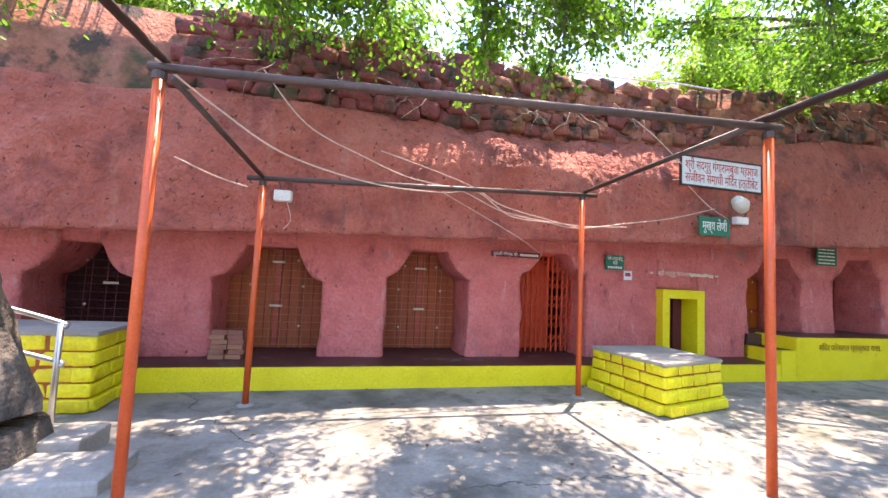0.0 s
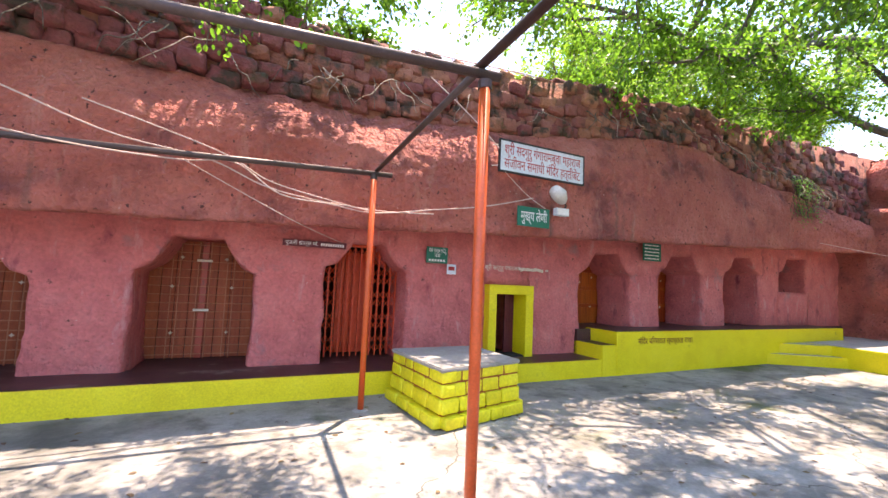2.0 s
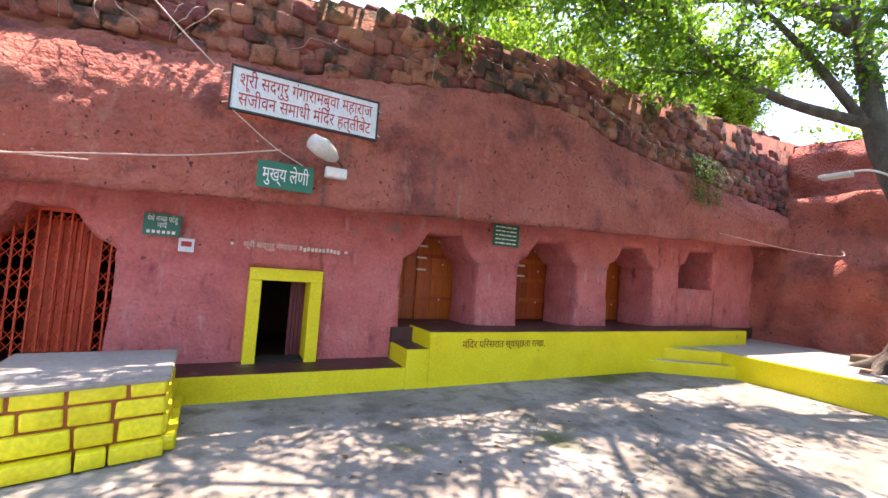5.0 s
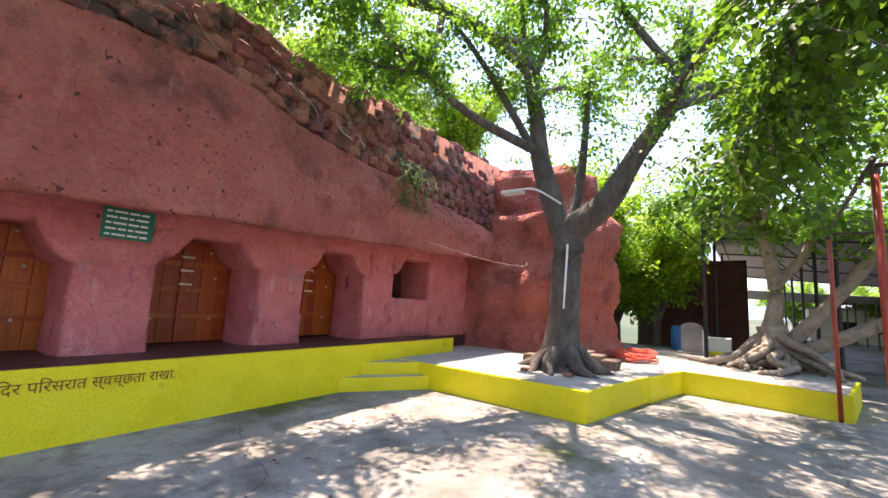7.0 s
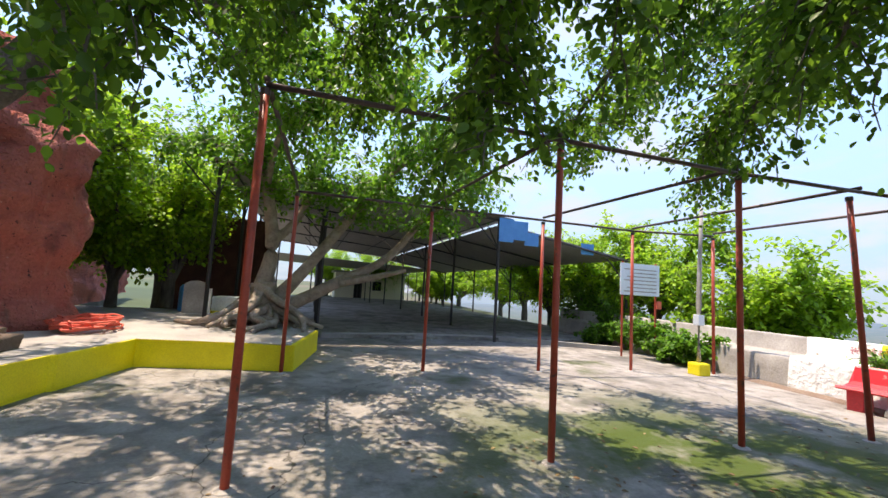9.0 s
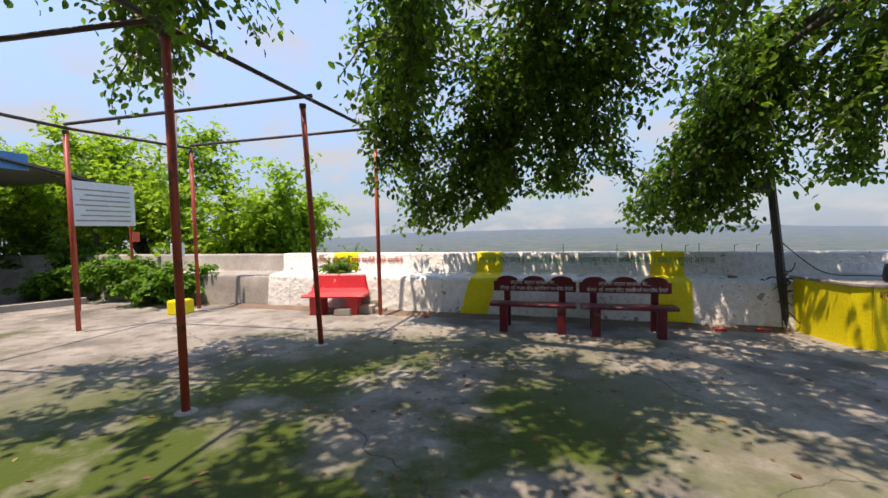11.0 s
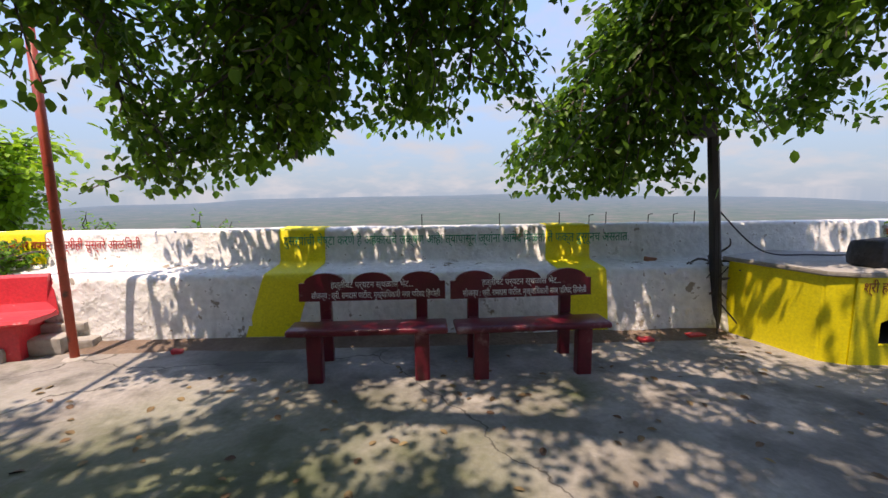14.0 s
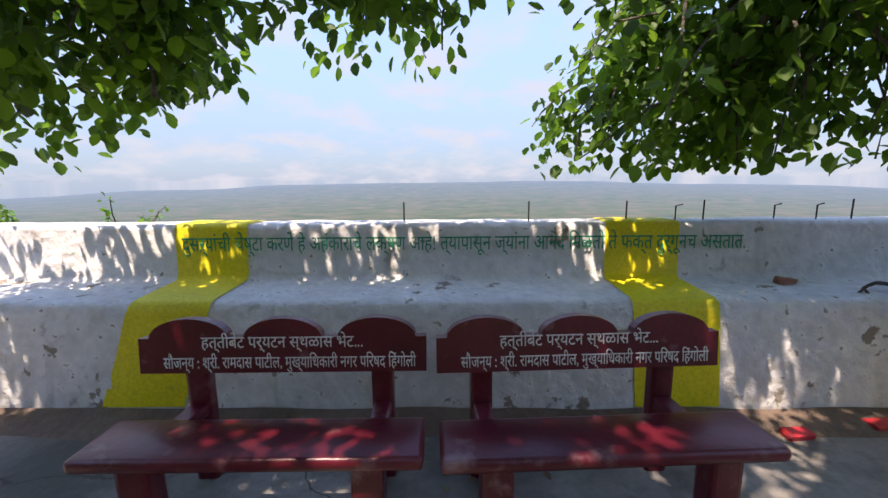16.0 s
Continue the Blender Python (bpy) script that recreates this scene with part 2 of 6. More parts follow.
REDPOLE = surface("red_pole_paint", [(0.34, 0.045, 0.025), (0.48, 0.075, 0.035)], 5, 0.45, 0.1, 60)
over(REDPOLE, (0.08, 0.04, 0.03), 9, 0.58, 0.70)
PIPE = surface("dark_steel_pipe", [(0.055, 0.035, 0.032), (0.10, 0.065, 0.06)], 8, 0.5, 0.1, 60, metal=0.2)
STEEL = surface("bright_steel", [(0.55, 0.55, 0.55), (0.65, 0.65, 0.66)], 6, 0.3, 0.05, 60, metal=0.85)
BLACKSTEEL = surface("black_steel", [(0.02, 0.02, 0.022), (0.045, 0.04, 0.04)], 6, 0.55, 0.1, 60)
WOOD = surface("orange_wood", [(0.27, 0.046, 0.009), (0.43, 0.080, 0.013), (0.52, 0.112, 0.020)], 2.5, 0.38, 0.3, 40, stretch=(8, 8, 0.6), piece=0.15)
BROWNWOOD = surface("brown_door_wood", [(0.26, 0.055, 0.016), (0.38, 0.085, 0.022), (0.46, 0.12, 0.034)], 2.5, 0.6, 0.3, 40, stretch=(8, 8, 0.6), piece=0.08)
BAR = surface("iron_bar_paint", [(0.42, 0.15, 0.07), (0.52, 0.21, 0.10)], 8, 0.5, 0.1)
GATE = surface("gate_paint", [(0.62, 0.06, 0.02), (0.74, 0.10, 0.03)], 8, 0.45, 0.1)
PURPLE = surface("purple_bar_paint", [(0.16, 0.03, 0.05), (0.22, 0.05, 0.06)], 8, 0.5, 0.1)
DARKRED = surface("dark_red_door", [(0.10, 0.012, 0.02), (0.16, 0.02, 0.03)], 5, 0.5, 0.15)
BLACK = surface("dark_interior", [(0.012, 0.010, 0.010), (0.02, 0.016, 0.015)], 4, 0.9, 0.1)
ORNAMENT = surface("cream_ornament", [(0.66, 0.60, 0.45), (0.78, 0.72, 0.58)], 8, 0.6, 0.05)
BRICK = surface("clay_brick", [(0.28, 0.11, 0.07), (0.40, 0.18, 0.12)], 6, 0.9, 0.4, 50, piece=0.2)
GREEN = surface("green_sign_paint", [(0.0, 0.14, 0.085), (0.0, 0.17, 0.105)], 4, 0.5, 0.05)
SIGNWHITE = surface("white_sign_paint", [(0.60, 0.68, 0.72), (0.72, 0.77, 0.80)], 3, 0.5, 0.05)
TEXTWHITE = surface("white_lettering", [(0.75, 0.75, 0.72), (0.85, 0.85, 0.82)], 9, 0.6, 0.0)
TEXTRED = surface("red_lettering", [(0.42, 0.03, 0.03), (0.55, 0.05, 0.04)], 9, 0.6, 0.0)
TEXTGREEN = surface("dark_green_lettering", [(0.0, 0.26, 0.14), (0.0, 0.34, 0.19)], 9, 0.6, 0.0)
TEXTBROWN = surface("brown_lettering", [(0.20, 0.06, 0.01), (0.28, 0.09, 0.015)], 9, 0.6, 0.0)
BENCH = surface("maroon_bench_paint", [(0.085, 0.007, 0.016), (0.130, 0.011, 0.022), (0.18, 0.022, 0.032)], 3, 0.32, 0.15, 40)
over(BENCH, (0.30, 0.17, 0.17), 5, 0.60, 0.76)
REDBENCH = surface("red_bench_paint", [(0.58, 0.03, 0.045), (0.68, 0.05, 0.06)], 3, 0.4, 0.2, 40)
over(REDBENCH, (0.75, 0.45, 0.42), 6, 0.66, 0.74)
BARK = surface("grey_bark", [(0.06, 0.05, 0.042), (0.12, 0.10, 0.085), (0.20, 0.175, 0.15)], 5, 0.95, 1.0, 26, stretch=(1, 1, 0.45), dist=0.04)
PALEBARK = surface("pale_bark", [(0.17, 0.13, 0.10), (0.30, 0.24, 0.19), (0.40, 0.34, 0.28)], 5, 0.92, 0.9, 24, dist=0.03)
LEAF = leaf_material("broad_leaf", (0.022, 0.066, 0.008), (0.098, 0.215, 0.018), 2.8)
LEAFB = leaf_material("bright_leaf", (0.036, 0.115, 0.010), (0.115, 0.275, 0.024), 2.5)
LEAFFAR = leaf_material("far_leaf", (0.10, 0.22, 0.015), (0.25, 0.42, 0.03), 2.3)
BOULDER = surface("dark_boulder", [(0.02, 0.02, 0.022), (0.045, 0.045, 0.05)], 6, 0.7, 0.6, 30, dist=0.02)
ROOF = surface("roof_sheet", [(0.26, 0.25, 0.23), (0.36, 0.35, 0.33)], 2, 0.6, 0.1, 40)
BLUE = surface("blue_sheet", [(0.03, 0.20, 0.48), (0.06, 0.28, 0.58)], 3, 0.5, 0.1)
ROPE = surface("orange_rope", [(0.66, 0.10, 0.06), (0.78, 0.16, 0.10)], 9, 0.7, 0.1)
CABLE = surface("pale_cable", [(0.52, 0.36, 0.31), (0.66, 0.50, 0.44)], 9, 0.6, 0.0)
SOIL = surface("red_soil", [(0.10, 0.07, 0.05), (0.17, 0.12, 0.09), (0.23, 0.17, 0.125)], 2.2, 0.95, 0.6, 25, dist=0.03)
EARTH = surface("land", [(0.022, 0.045, 0.015), (0.05, 0.08, 0.028), (0.085, 0.085, 0.045), (0.125, 0.10, 0.065)], 0.010, 0.95, 0.0, 0.05, spread=0.14)
over(EARTH, (0.05, 0.065, 0.030), 0.006, 0.52, 0.60, stretch=(1, 2.5, 1))
# blue distance haze painted into the land, stronger the further off
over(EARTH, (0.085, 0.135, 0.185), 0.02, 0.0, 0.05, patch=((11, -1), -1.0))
LAMP = surface("lamp_housing", [(0.55, 0.54, 0.50), (0.66, 0.65, 0.62)], 6, 0.5, 0.1)

# moss and cracks of the yard
over(CONCRETE, (0.046, 0.078, 0.003), 0.62, 0.40, 0.53, detail=12, offset=(1.2, 2.6, 0), patch=((13.2, -5.2), 4.7))
over(CONCRETE, (0.06, 0.08, 0.02), 0.4, 0.60, 0.70, detail=8, offset=(8.2, 1.6, 0))
over(CONCRETE, (0.06, 0.055, 0.045), 0.21, 0.0022, 0.0, voronoi=True)


# ---- builders ----
def mesh_object(name, bm, material, parent=None, smooth=False):
    me = bpy.data.meshes.new(name)
    bmesh.ops.recalc_face_normals(bm, faces=bm.faces[:])
    bm.to_mesh(me)
    bm.free()
    if smooth:
        me.polygons.foreach_set("use_smooth", [True] * len(me.polygons))
    if material:
        me.materials.append(material)
    ob = new(name, me)
    ob.parent = parent
    return ob


def part(name, bm, material, parent, label="", smooth=False):
    ob = mesh_object(name, bm, material, parent, smooth)
    if label:
        ob["label"] = label
    return ob


def thing(name, label, category, group="", at=(0, 0, 0), turn=0):
    ob = new(name)
    ob.empty_display_size = 0.1
    ob.matrix_world = pose(*at, 0, 0, turn)
    return tagged(ob, label, category, group)


def structure(name, label, category):
    return tagged(new(name), label, category, "", "structure")


def box(bm, x0, x1, y0, y1, z0, z1, bevel=0.0):
    made = bmesh.ops.create_cube(bm, size=1.0)["verts"]
    for v in made:
        v.co = Vector(((x0 + x1) / 2 + v.co.x * (x1 - x0), (y0 + y1) / 2 + v.co.y * (y1 - y0), (z0 + z1) / 2 + v.co.z * (z1 - z0)))
    if bevel:
        edges = list({e for v in made for e in v.link_edges})
        bmesh.ops.bevel(bm, geom=edges, offset=bevel, segments=2, affect="EDGES", profile=0.6)
    return bm


def boxed(x0, x1, y0, y1, z0, z1, bevel=0.0):
    return box(bmesh.new(), x0, x1, y0, y1, z0, z1, bevel)


def prism(bm, outline, z0, z1, bevel=0.0):
    """An upright solid over an outline of (x, y)."""
    low = [bm.verts.new((x, y, z0)) for x, y in outline]
    high = [bm.verts.new((x, y, z1)) for x, y in outline]
    k = len(outline)
    faces = [bm.faces.new(low[::-1]), bm.faces.new(high)]
    faces += [bm.faces.new((low[j], low[(j + 1) % k], high[(j + 1) % k], high[j])) for j in range(k)]
    if bevel:
        bmesh.ops.bevel(bm, geom=list({e for f in faces for e in f.edges}), offset=bevel, segments=2, affect="EDGES")
    return bm


def loft(bm, rings, closed=True, caps=True):
    """Skins rings of points; each ring is a list of Vectors of one length."""
    rows = [[bm.verts.new(p) for p in ring] for ring in rings]
    k = len(rows[0])
    for a, b in zip(rows, rows[1:]):
        for j in range(k if closed else k - 1):
            bm.faces.new((a[j], a[(j + 1) % k], b[(j + 1) % k], b[j]))
    if caps and closed:
        bm.faces.new(rows[0][::-1])
        bm.faces.new(rows[-1])
    return bm


def smooth_path(points, steps):
    """Points (x, y, z, r) made into a smooth line."""
    pts = [Vector(p) for p in points]
    out = []
    for j in range(len(pts) - 1):
        p0, p1, p2, p3 = pts[max(j - 1, 0)], pts[j], pts[j + 1], pts[min(j + 2, len(pts) - 1)]
        for s in range(steps):
            t = s / steps
            out.append(0.5 * ((2 * p1) + (p2 - p0) * t + (2 * p0 - 5 * p1 + 4 * p2 - p3) * t * t + (3 * p1 - p0 - 3 * p2 + p3) * t ** 3))
    out.append(pts[-1])
    return out


def tube(bm, points, sides=8, rough=0.0, seed=0.0, caps=True):
    """A tapered tube along points (x, y, z, r)."""
    rings = []
    for j, p in enumerate(points):
        here = Vector(p[:3])
        way = Vector(points[min(j + 1, len(points) - 1)][:3]) - Vector(points[max(j - 1, 0)][:3])
        if way.length < 1e-6:
            way = Vector((0, 0, 1))
        q = way.to_track_quat("Z", "Y")
        ring = []
        for k in range(sides):
            a = 2 * math.pi * k / sides
            r = p[3]
            if rough:
                d = Vector((math.cos(a), math.sin(a), 0))
                r *= 1 + rough * noise.noise(d * 1.7 + here * 0.9 + Vector((seed, 0, 0))) + 0.5 * rough * noise.noise(d * 4 + here * 4)
            ring.append(here + q @ Vector((math.cos(a) * r, math.sin(a) * r, 0)))
        rings.append(ring)
    return loft(bm, rings, True, caps)


def pipe(a, b, r, sides=10):
    return tube(bmesh.new(), [(*a, r), (*b, r)], sides)


def shaped(words):
    """Sets the short-i sign before its consonants, as it is written."""
    out = []
    for ch in words:
        if ch == "\u093f":
            j = len(out) - 1
            while j > 1 and out[j - 1] == "\u094d":
                j -= 2
            out.insert(max(j, 0), ch)
        else:
            out.append(ch)
    return "".join(out)


def text_part(name, words, size, m, material, parent, width=None, align="CENTER"):
    """Lettering as a thin mesh; m places its plane, letters upright along its y."""
    cu = bpy.data.curves.new(name, "FONT")
    cu.body = shaped(words)
    cu.size = size
    cu.align_x = align
    cu.align_y = "CENTER"
    cu.extrude = 0.0015
    cu.resolution_u = 3
    tmp = bpy.data.objects.new(name + "_source", cu)
    scene.collection.objects.link(tmp)
    bpy.context.view_layer.update()
    me = bpy.data.meshes.new_from_object(tmp.evaluated_get(bpy.context.evaluated_depsgraph_get()))
    bpy.data.objects.remove(tmp)
    me.materials.clear()
    me.materials.append(material)
    me.name = name
    if width and len(me.vertices):
        xs = [v.co.x for v in me.vertices]
        have = max(xs) - min(xs)
        if have > 0:
            me.transform(Matrix.Diagonal((width / have, 1, 1, 1)))
    me.transform(m)
    ob = new(name, me)
    ob.parent = parent
    return ob


def rock_noise(p, big=0.12, small=0.03):
    return big * noise.noise(p * 0.9) + 0.5 * big * noise.noise(p * 2.3) + small * noise.noise(p * 7.0)


# ---- ground to the horizon ----
def land_height(x, y):
    d = -11.9 - 0.155 * (x - 12.5) - y
    if d > 0:
        h = -135 * (1 - math.exp(-d / 120.0)) - 0.25
        far_off = max(0.0, (d - 1900.0) / 2700.0)
        h += 112.0 * far_off ** 1.5 + 38.0 * max(0.0, noise.noise(Vector((x, y, 0)) * 0.0011)) * min(1.0, far_off * 2)
        h += min(1.0, d / 60) * 3.0 * noise.noise(Vector((x, y, 0)) * 0.012)
        return h
    return -0.08


bm = bmesh.new()
radii = [0.0, 3, 6, 8, 9.5, 10.5, 11, 11.5, 12, 12.5, 13, 14, 16, 19, 23, 28, 35, 45, 60, 80, 110, 150, 220, 320, 480, 700, 1000, 1500, 2000, 2500, 3000, 3500, 4000, 4500]
spokes = 160
rows = []
for r in radii:
    row = []
    for k in range(spokes):
        a = 2 * math.pi * k / spokes
        x, y = 11 + r * math.cos(a), -1 + r * math.sin(a)
        row.append(Vector((x, y, land_height(x, y))))
    rows.append(row)
loft(bm, rows, True, False)
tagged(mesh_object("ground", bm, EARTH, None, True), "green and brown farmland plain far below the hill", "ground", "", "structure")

bm = bmesh.new()
prism(bm, [(-9, 9), (-9, -9), (9, -10.6), (18, -11.9), (24.2, -12.6), (24.2, 7), (18, 9)], -0.25, 0.0)
tagged(mesh_object("pavement", bm, CONCRETE), "weathered grey concrete yard with moss and cracks", "pavement", "", "structure")


# ---- the cliff with its cave front ----
def eave(x):
    return 2.38 + 0.0455 * (x - 2)


def brow(x):
    return 4.32 + 0.05 * min(x, 11) - 0.09 * max(0, x - 11.5) + 0.26 * math.exp(-((x - 10.6) / 1.8) ** 2) + 0.12 * noise.noise(Vector((x * 0.8, 3.1, 0)))


def skyline(x):
    return 5.62 + 0.045 * x + 0.08 * noise.noise(Vector((x * 0.7, 9.1, 0)))


def back_line(x):
    """Where the rubble courses stand: set back behind the worn crest, nearly flush with the face elsewhere."""
    return 6.78 + 0.48 * min(1.0, max(0.0, 1.30 - abs(x - 4.2) / 3.8))


FRONT, BACK = 7.30, 8.35
# the cave front is built square and then set down in the yard, turned a little
FRONT_PLACE = Matrix.Translation((9.0, 6.97, 0)) @ Matrix.Rotation(radians(2.58), 4, "Z") @ Matrix.Diagonal((0.955, 1.0, 0.945, 1)) @ Matrix.Translation((-9.0, -FRONT, 0))
FRONT_THINGS = ("wall_cliff", "ledge_low", "ledge_high", "cave_door", "lattice_gate", "door_1", "brick_heap", "name_board", "cave_sign", "notice_board", "paper_notice",
                "lettered_strip", "relief_lettering", "wall_lamp", "junction_box", "cliff_railing", "cliff_shrub", "creeper", "dry_root")
cliff = structure("wall_cliff", "red-painted rock-cut cliff with an overhanging brow above the cave front", "cliff")

# overhanging face
bm = bmesh.new()
rings = []
xs = np.arange(-9.0, 20.6, 0.055)
for x in xs:
    ring = []
    zb, zt = eave(x), brow(x)
    crest = min(1.0, max(0.0, 1.30 - abs(x - 4.2) / 3.8))
    prof = [(7.6, zb + 0.24, 0), (7.25, zb + 0.19, 0), (6.95, zb + 0.13, 0), (6.72, zb + 0.05, 0), (6.58, zb + 0.005, 0), (6.49, zb, 0)]
    for j in range(46):
        s = j / 45
        prof.append((6.455 - 0.05 * math.sin(math.pi * s) + 0.06 * s + (0.06 + 0.62 * crest) * max(0.0, (s - 0.56) / 0.44) ** 1.4, zb + 0.035 + (zt - zb - 0.035) * s, max(0.0, (s - 0.45) / 0.55) * crest))
    prof += [(back_line(x) - 0.02, zt + 0.04, crest), (back_line(x) + 0.14, zt + 0.06, 0.3), (7.7, zt + 0.1, 0)]
    for y, z, worn in prof:
        p = Vector((x, y, z))
        n0 = rock_noise(p, 0.09, 0.035) + 0.02 * noise.noise(p * 13)
        n0 -= 0.05 * max(0.0, noise.noise(Vector((x * 8, y * 8, z * 5))) - 0.30)
        if worn:
            n0 += worn * (0.07 * abs(noise.noise(Vector((x * 3.1, y * 3, z * 6)))) + 0.055 * noise.noise(p * 7.5) + 0.05 * abs(noise.noise(p * 15)) - 0.03)
        ring.append(Vector((x, y - n0, z + 0.5 * rock_noise(p + Vector((9, 2, 5)), 0.06, 0.03) + 0.05 * worn * noise.noise(p * 9 + Vector((3, 3, 3))))))
    rings.append(ring)
loft(bm, rings, False, False)
part("rock_face", bm, ROCK, cliff, "rough red rock brow", True)

# openings: left, right, floor, shoulder, top
OPENINGS = [(-4.35, -3.06, 0.60, 1.55, 2.02), (-1.90, -0.32, 0.30, 1.58, 2.12), (0.79, 2.25, 0.31, 1.74, 2.21), (3.31, 4.66, 0.34, 1.90, 2.32),
            (8.68, 10.19, 0.84, 2.08, 2.54), (11.16, 12.76, 0.86, 2.22, 2.65), (13.76, 15.34, 0.88, 2.34, 2.78)]


def pillar(x0, x1, foot, shoulders, tops, flare):
    """A rock pillar between two openings, with curved brackets at its head."""
    rows = []
    top = eave((x0 + x1) / 2) + 0.05
    z = foot
    while z < top + 0.001:
        sides = []
        for side in (0, 1):
            sh, tp = shoulders[side], tops[side]
            if tp is None:
                out = 0.0
            elif z < sh:
                out = -0.0 + 0.05 * max(0, (0.5 - (z - foot))) - 0.02
            elif z < tp:
                s = (z - sh) / (tp - sh)
                out = 0.06 + 0.36 * s ** 0.62
            else:
                out = flare[side]
            sides.append(out)
        a, b = x0 - sides[0], x1 + sides[1]
        ring = []
        rc = 0.07
        sunk = 0.035 if z < min(q for q in shoulders) - 0.02 and min(shoulders) < 9 else 0.0
        corners = [(a + rc, FRONT + rc, math.pi, 1.5 * math.pi), (b - rc, FRONT + rc, 1.5 * math.pi, 2 * math.pi), (b - rc, BACK - rc, 0, 0.5 * math.pi), (a + rc, BACK - rc, 0.5 * math.pi, math.pi)]
        loop = []
        for cx, cy, a0, a1 in corners:
            for k in range(4):
                an = a0 + (a1 - a0) * k / 3
                loop.append((cx + rc * math.cos(an), cy + rc * math.sin(an)))
        full = []
        for k in range(len(loop)):
            p, q = loop[k], loop[(k + 1) % len(loop)]
            full.append(p)
            d = math.dist(p, q)
            cuts = 5 if k in (3, 7, 11, 15) else 0
            for c in range(cuts):
                s = (c + 1) / (cuts + 1)
                full.append((p[0] + (q[0] - p[0]) * s, p[1] + (q[1] - p[1]) * s))
        for x, y in full:
            p = Vector((x, y, z))
            d = rock_noise(p, 0.045, 0.02)
            ring.append(Vector((x + 0.8 * d, y + (sunk if y < FRONT + 0.1 else 0.0) + rock_noise(p + Vector((3, 7, 1)), 0.045, 0.02), z)))
        rows.append(ring)
        z += 0.06
    rows.append([Vector((p.x, p.y, top + 0.26)) for p in rows[-1]])
    return loft(bmesh.new(), rows)


gaps = []
for i in range(len(OPENINGS)):
    o = OPENINGS[i]
    if i == 0:
        gaps.append((-9.0, o[0], o[2], (9, o[3]), (None, o[4]), (0, 0.45)))
    else:
        q = OPENINGS[i - 1]
        if i == 4:
            gaps.append((q[1], 6.34, 0.33, (q[3], 9), (q[4], None), (0.45, 0)))
            gaps.append((7.22, o[0], 0.33, (9, o[3]), (None, o[4]), (0, 0.45)))
        else:
            gaps.append((q[1], o[0], min(q[2], o[2]), (q[3], o[3]), (q[4], o[4]), (0.45, 0.45)))
gaps.append((15.34, 16.38, 0.88, (2.34, 2.46), (2.78, 2.98), (0.45, 0.4)))
gaps.append((17.85, 20.3, 0.45, (9, 9), (None, None), (0, 0)))
for g in gaps:
    a, b = g[0], g[1]
    part("pillar", pillar(a, b, g[2] - 0.05, g[3], g[4], g[5]), PILLAR, cliff, "", True)


def slab_wall(x0, x1, z0, z1, y0, y1, cuts=8):
    rows = []
    for j in range(cuts + 1):
        z = z0 + (z1 - z0) * j / cuts
        ring = []
        for x, y in [(x0 + (x1 - x0) * k / 9, y0) for k in range(10)] + [(x0 + (x1 - x0) * k / 9, y1) for k in range(9, -1, -1)]:
            p = Vector((x, y, z))
            ring.append(Vector((x, y + rock_noise(p, 0.045, 0.02), z)))
        rows.append(ring)
    return loft(bmesh.new(), rows)


# lintels above the openings, walls above the low door and round the niche
for o in OPENINGS:
    part("lintel", slab_wall(o[0] - 0.1, o[1] + 0.1, o[4], eave(o[0]) + 0.30, FRONT + 0.03, BACK, 3), PILLAR, cliff, "", True)
part("lintel", slab_wall(6.25, 7.30, 1.70, eave(7) + 0.3, FRONT + 0.01, BACK, 5), PILLAR, cliff, "", True)
part("wall_below_niche", slab_wall(16.25, 17.9, 0.80, 1.86, FRONT + 0.01, BACK, 6), PILLAR, cliff, "", True)
part("wall_above_niche", slab_wall(16.25, 17.9, 2.92, eave(17) + 0.3, FRONT + 0.01, BACK, 4), PILLAR, cliff, "", True)
# near-black back paints in the niche's shade
part("niche_back", boxed(16.2, 17.95, 8.30, 8.5, 1.8, 3.2), DARKENEDROCK, cliff)
# caves behind, their darkness put into the rock colour
part("cave_back", boxed(-9.0, 20.3, 9.9, 10.2, 0, 4.2), DARKENEDROCK, cliff)
part("cave_roof", boxed(-9.0, 20.3, 7.55, 10.0, 3.3, 3.5), DARKENEDROCK, cliff)
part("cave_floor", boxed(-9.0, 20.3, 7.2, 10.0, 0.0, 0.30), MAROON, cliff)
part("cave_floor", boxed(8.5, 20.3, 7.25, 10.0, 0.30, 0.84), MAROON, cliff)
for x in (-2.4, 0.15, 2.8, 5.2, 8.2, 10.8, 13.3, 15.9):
    part("cave_partition", boxed(x - 0.15, x + 0.15, BACK - 0.1, 9.95, 0.3, 3.4), DARKENEDROCK, cliff)

# plateau above
bm = bmesh.new()
rings = []
for x in np.arange(-9.0, 22.5, 0.5):
    zs = skyline(x)
    ring = [Vector((x, back_line(x) - 0.06, brow(x) - 0.1)), Vector((x, back_line(x) - 0.04, zs - 0.10))]
    for y in (7.5, 8.2, 9.0, 11, 14, 18, 24):
        ring.append(Vector((x, y, zs + 0.05 + 0.12 * noise.noise(Vector((x, y, 0))))))
    rings.append(ring)
loft(bm, rings, False, False)
part("plateau", bm, STONE, cliff, "dark red stony top of the cliff", True)

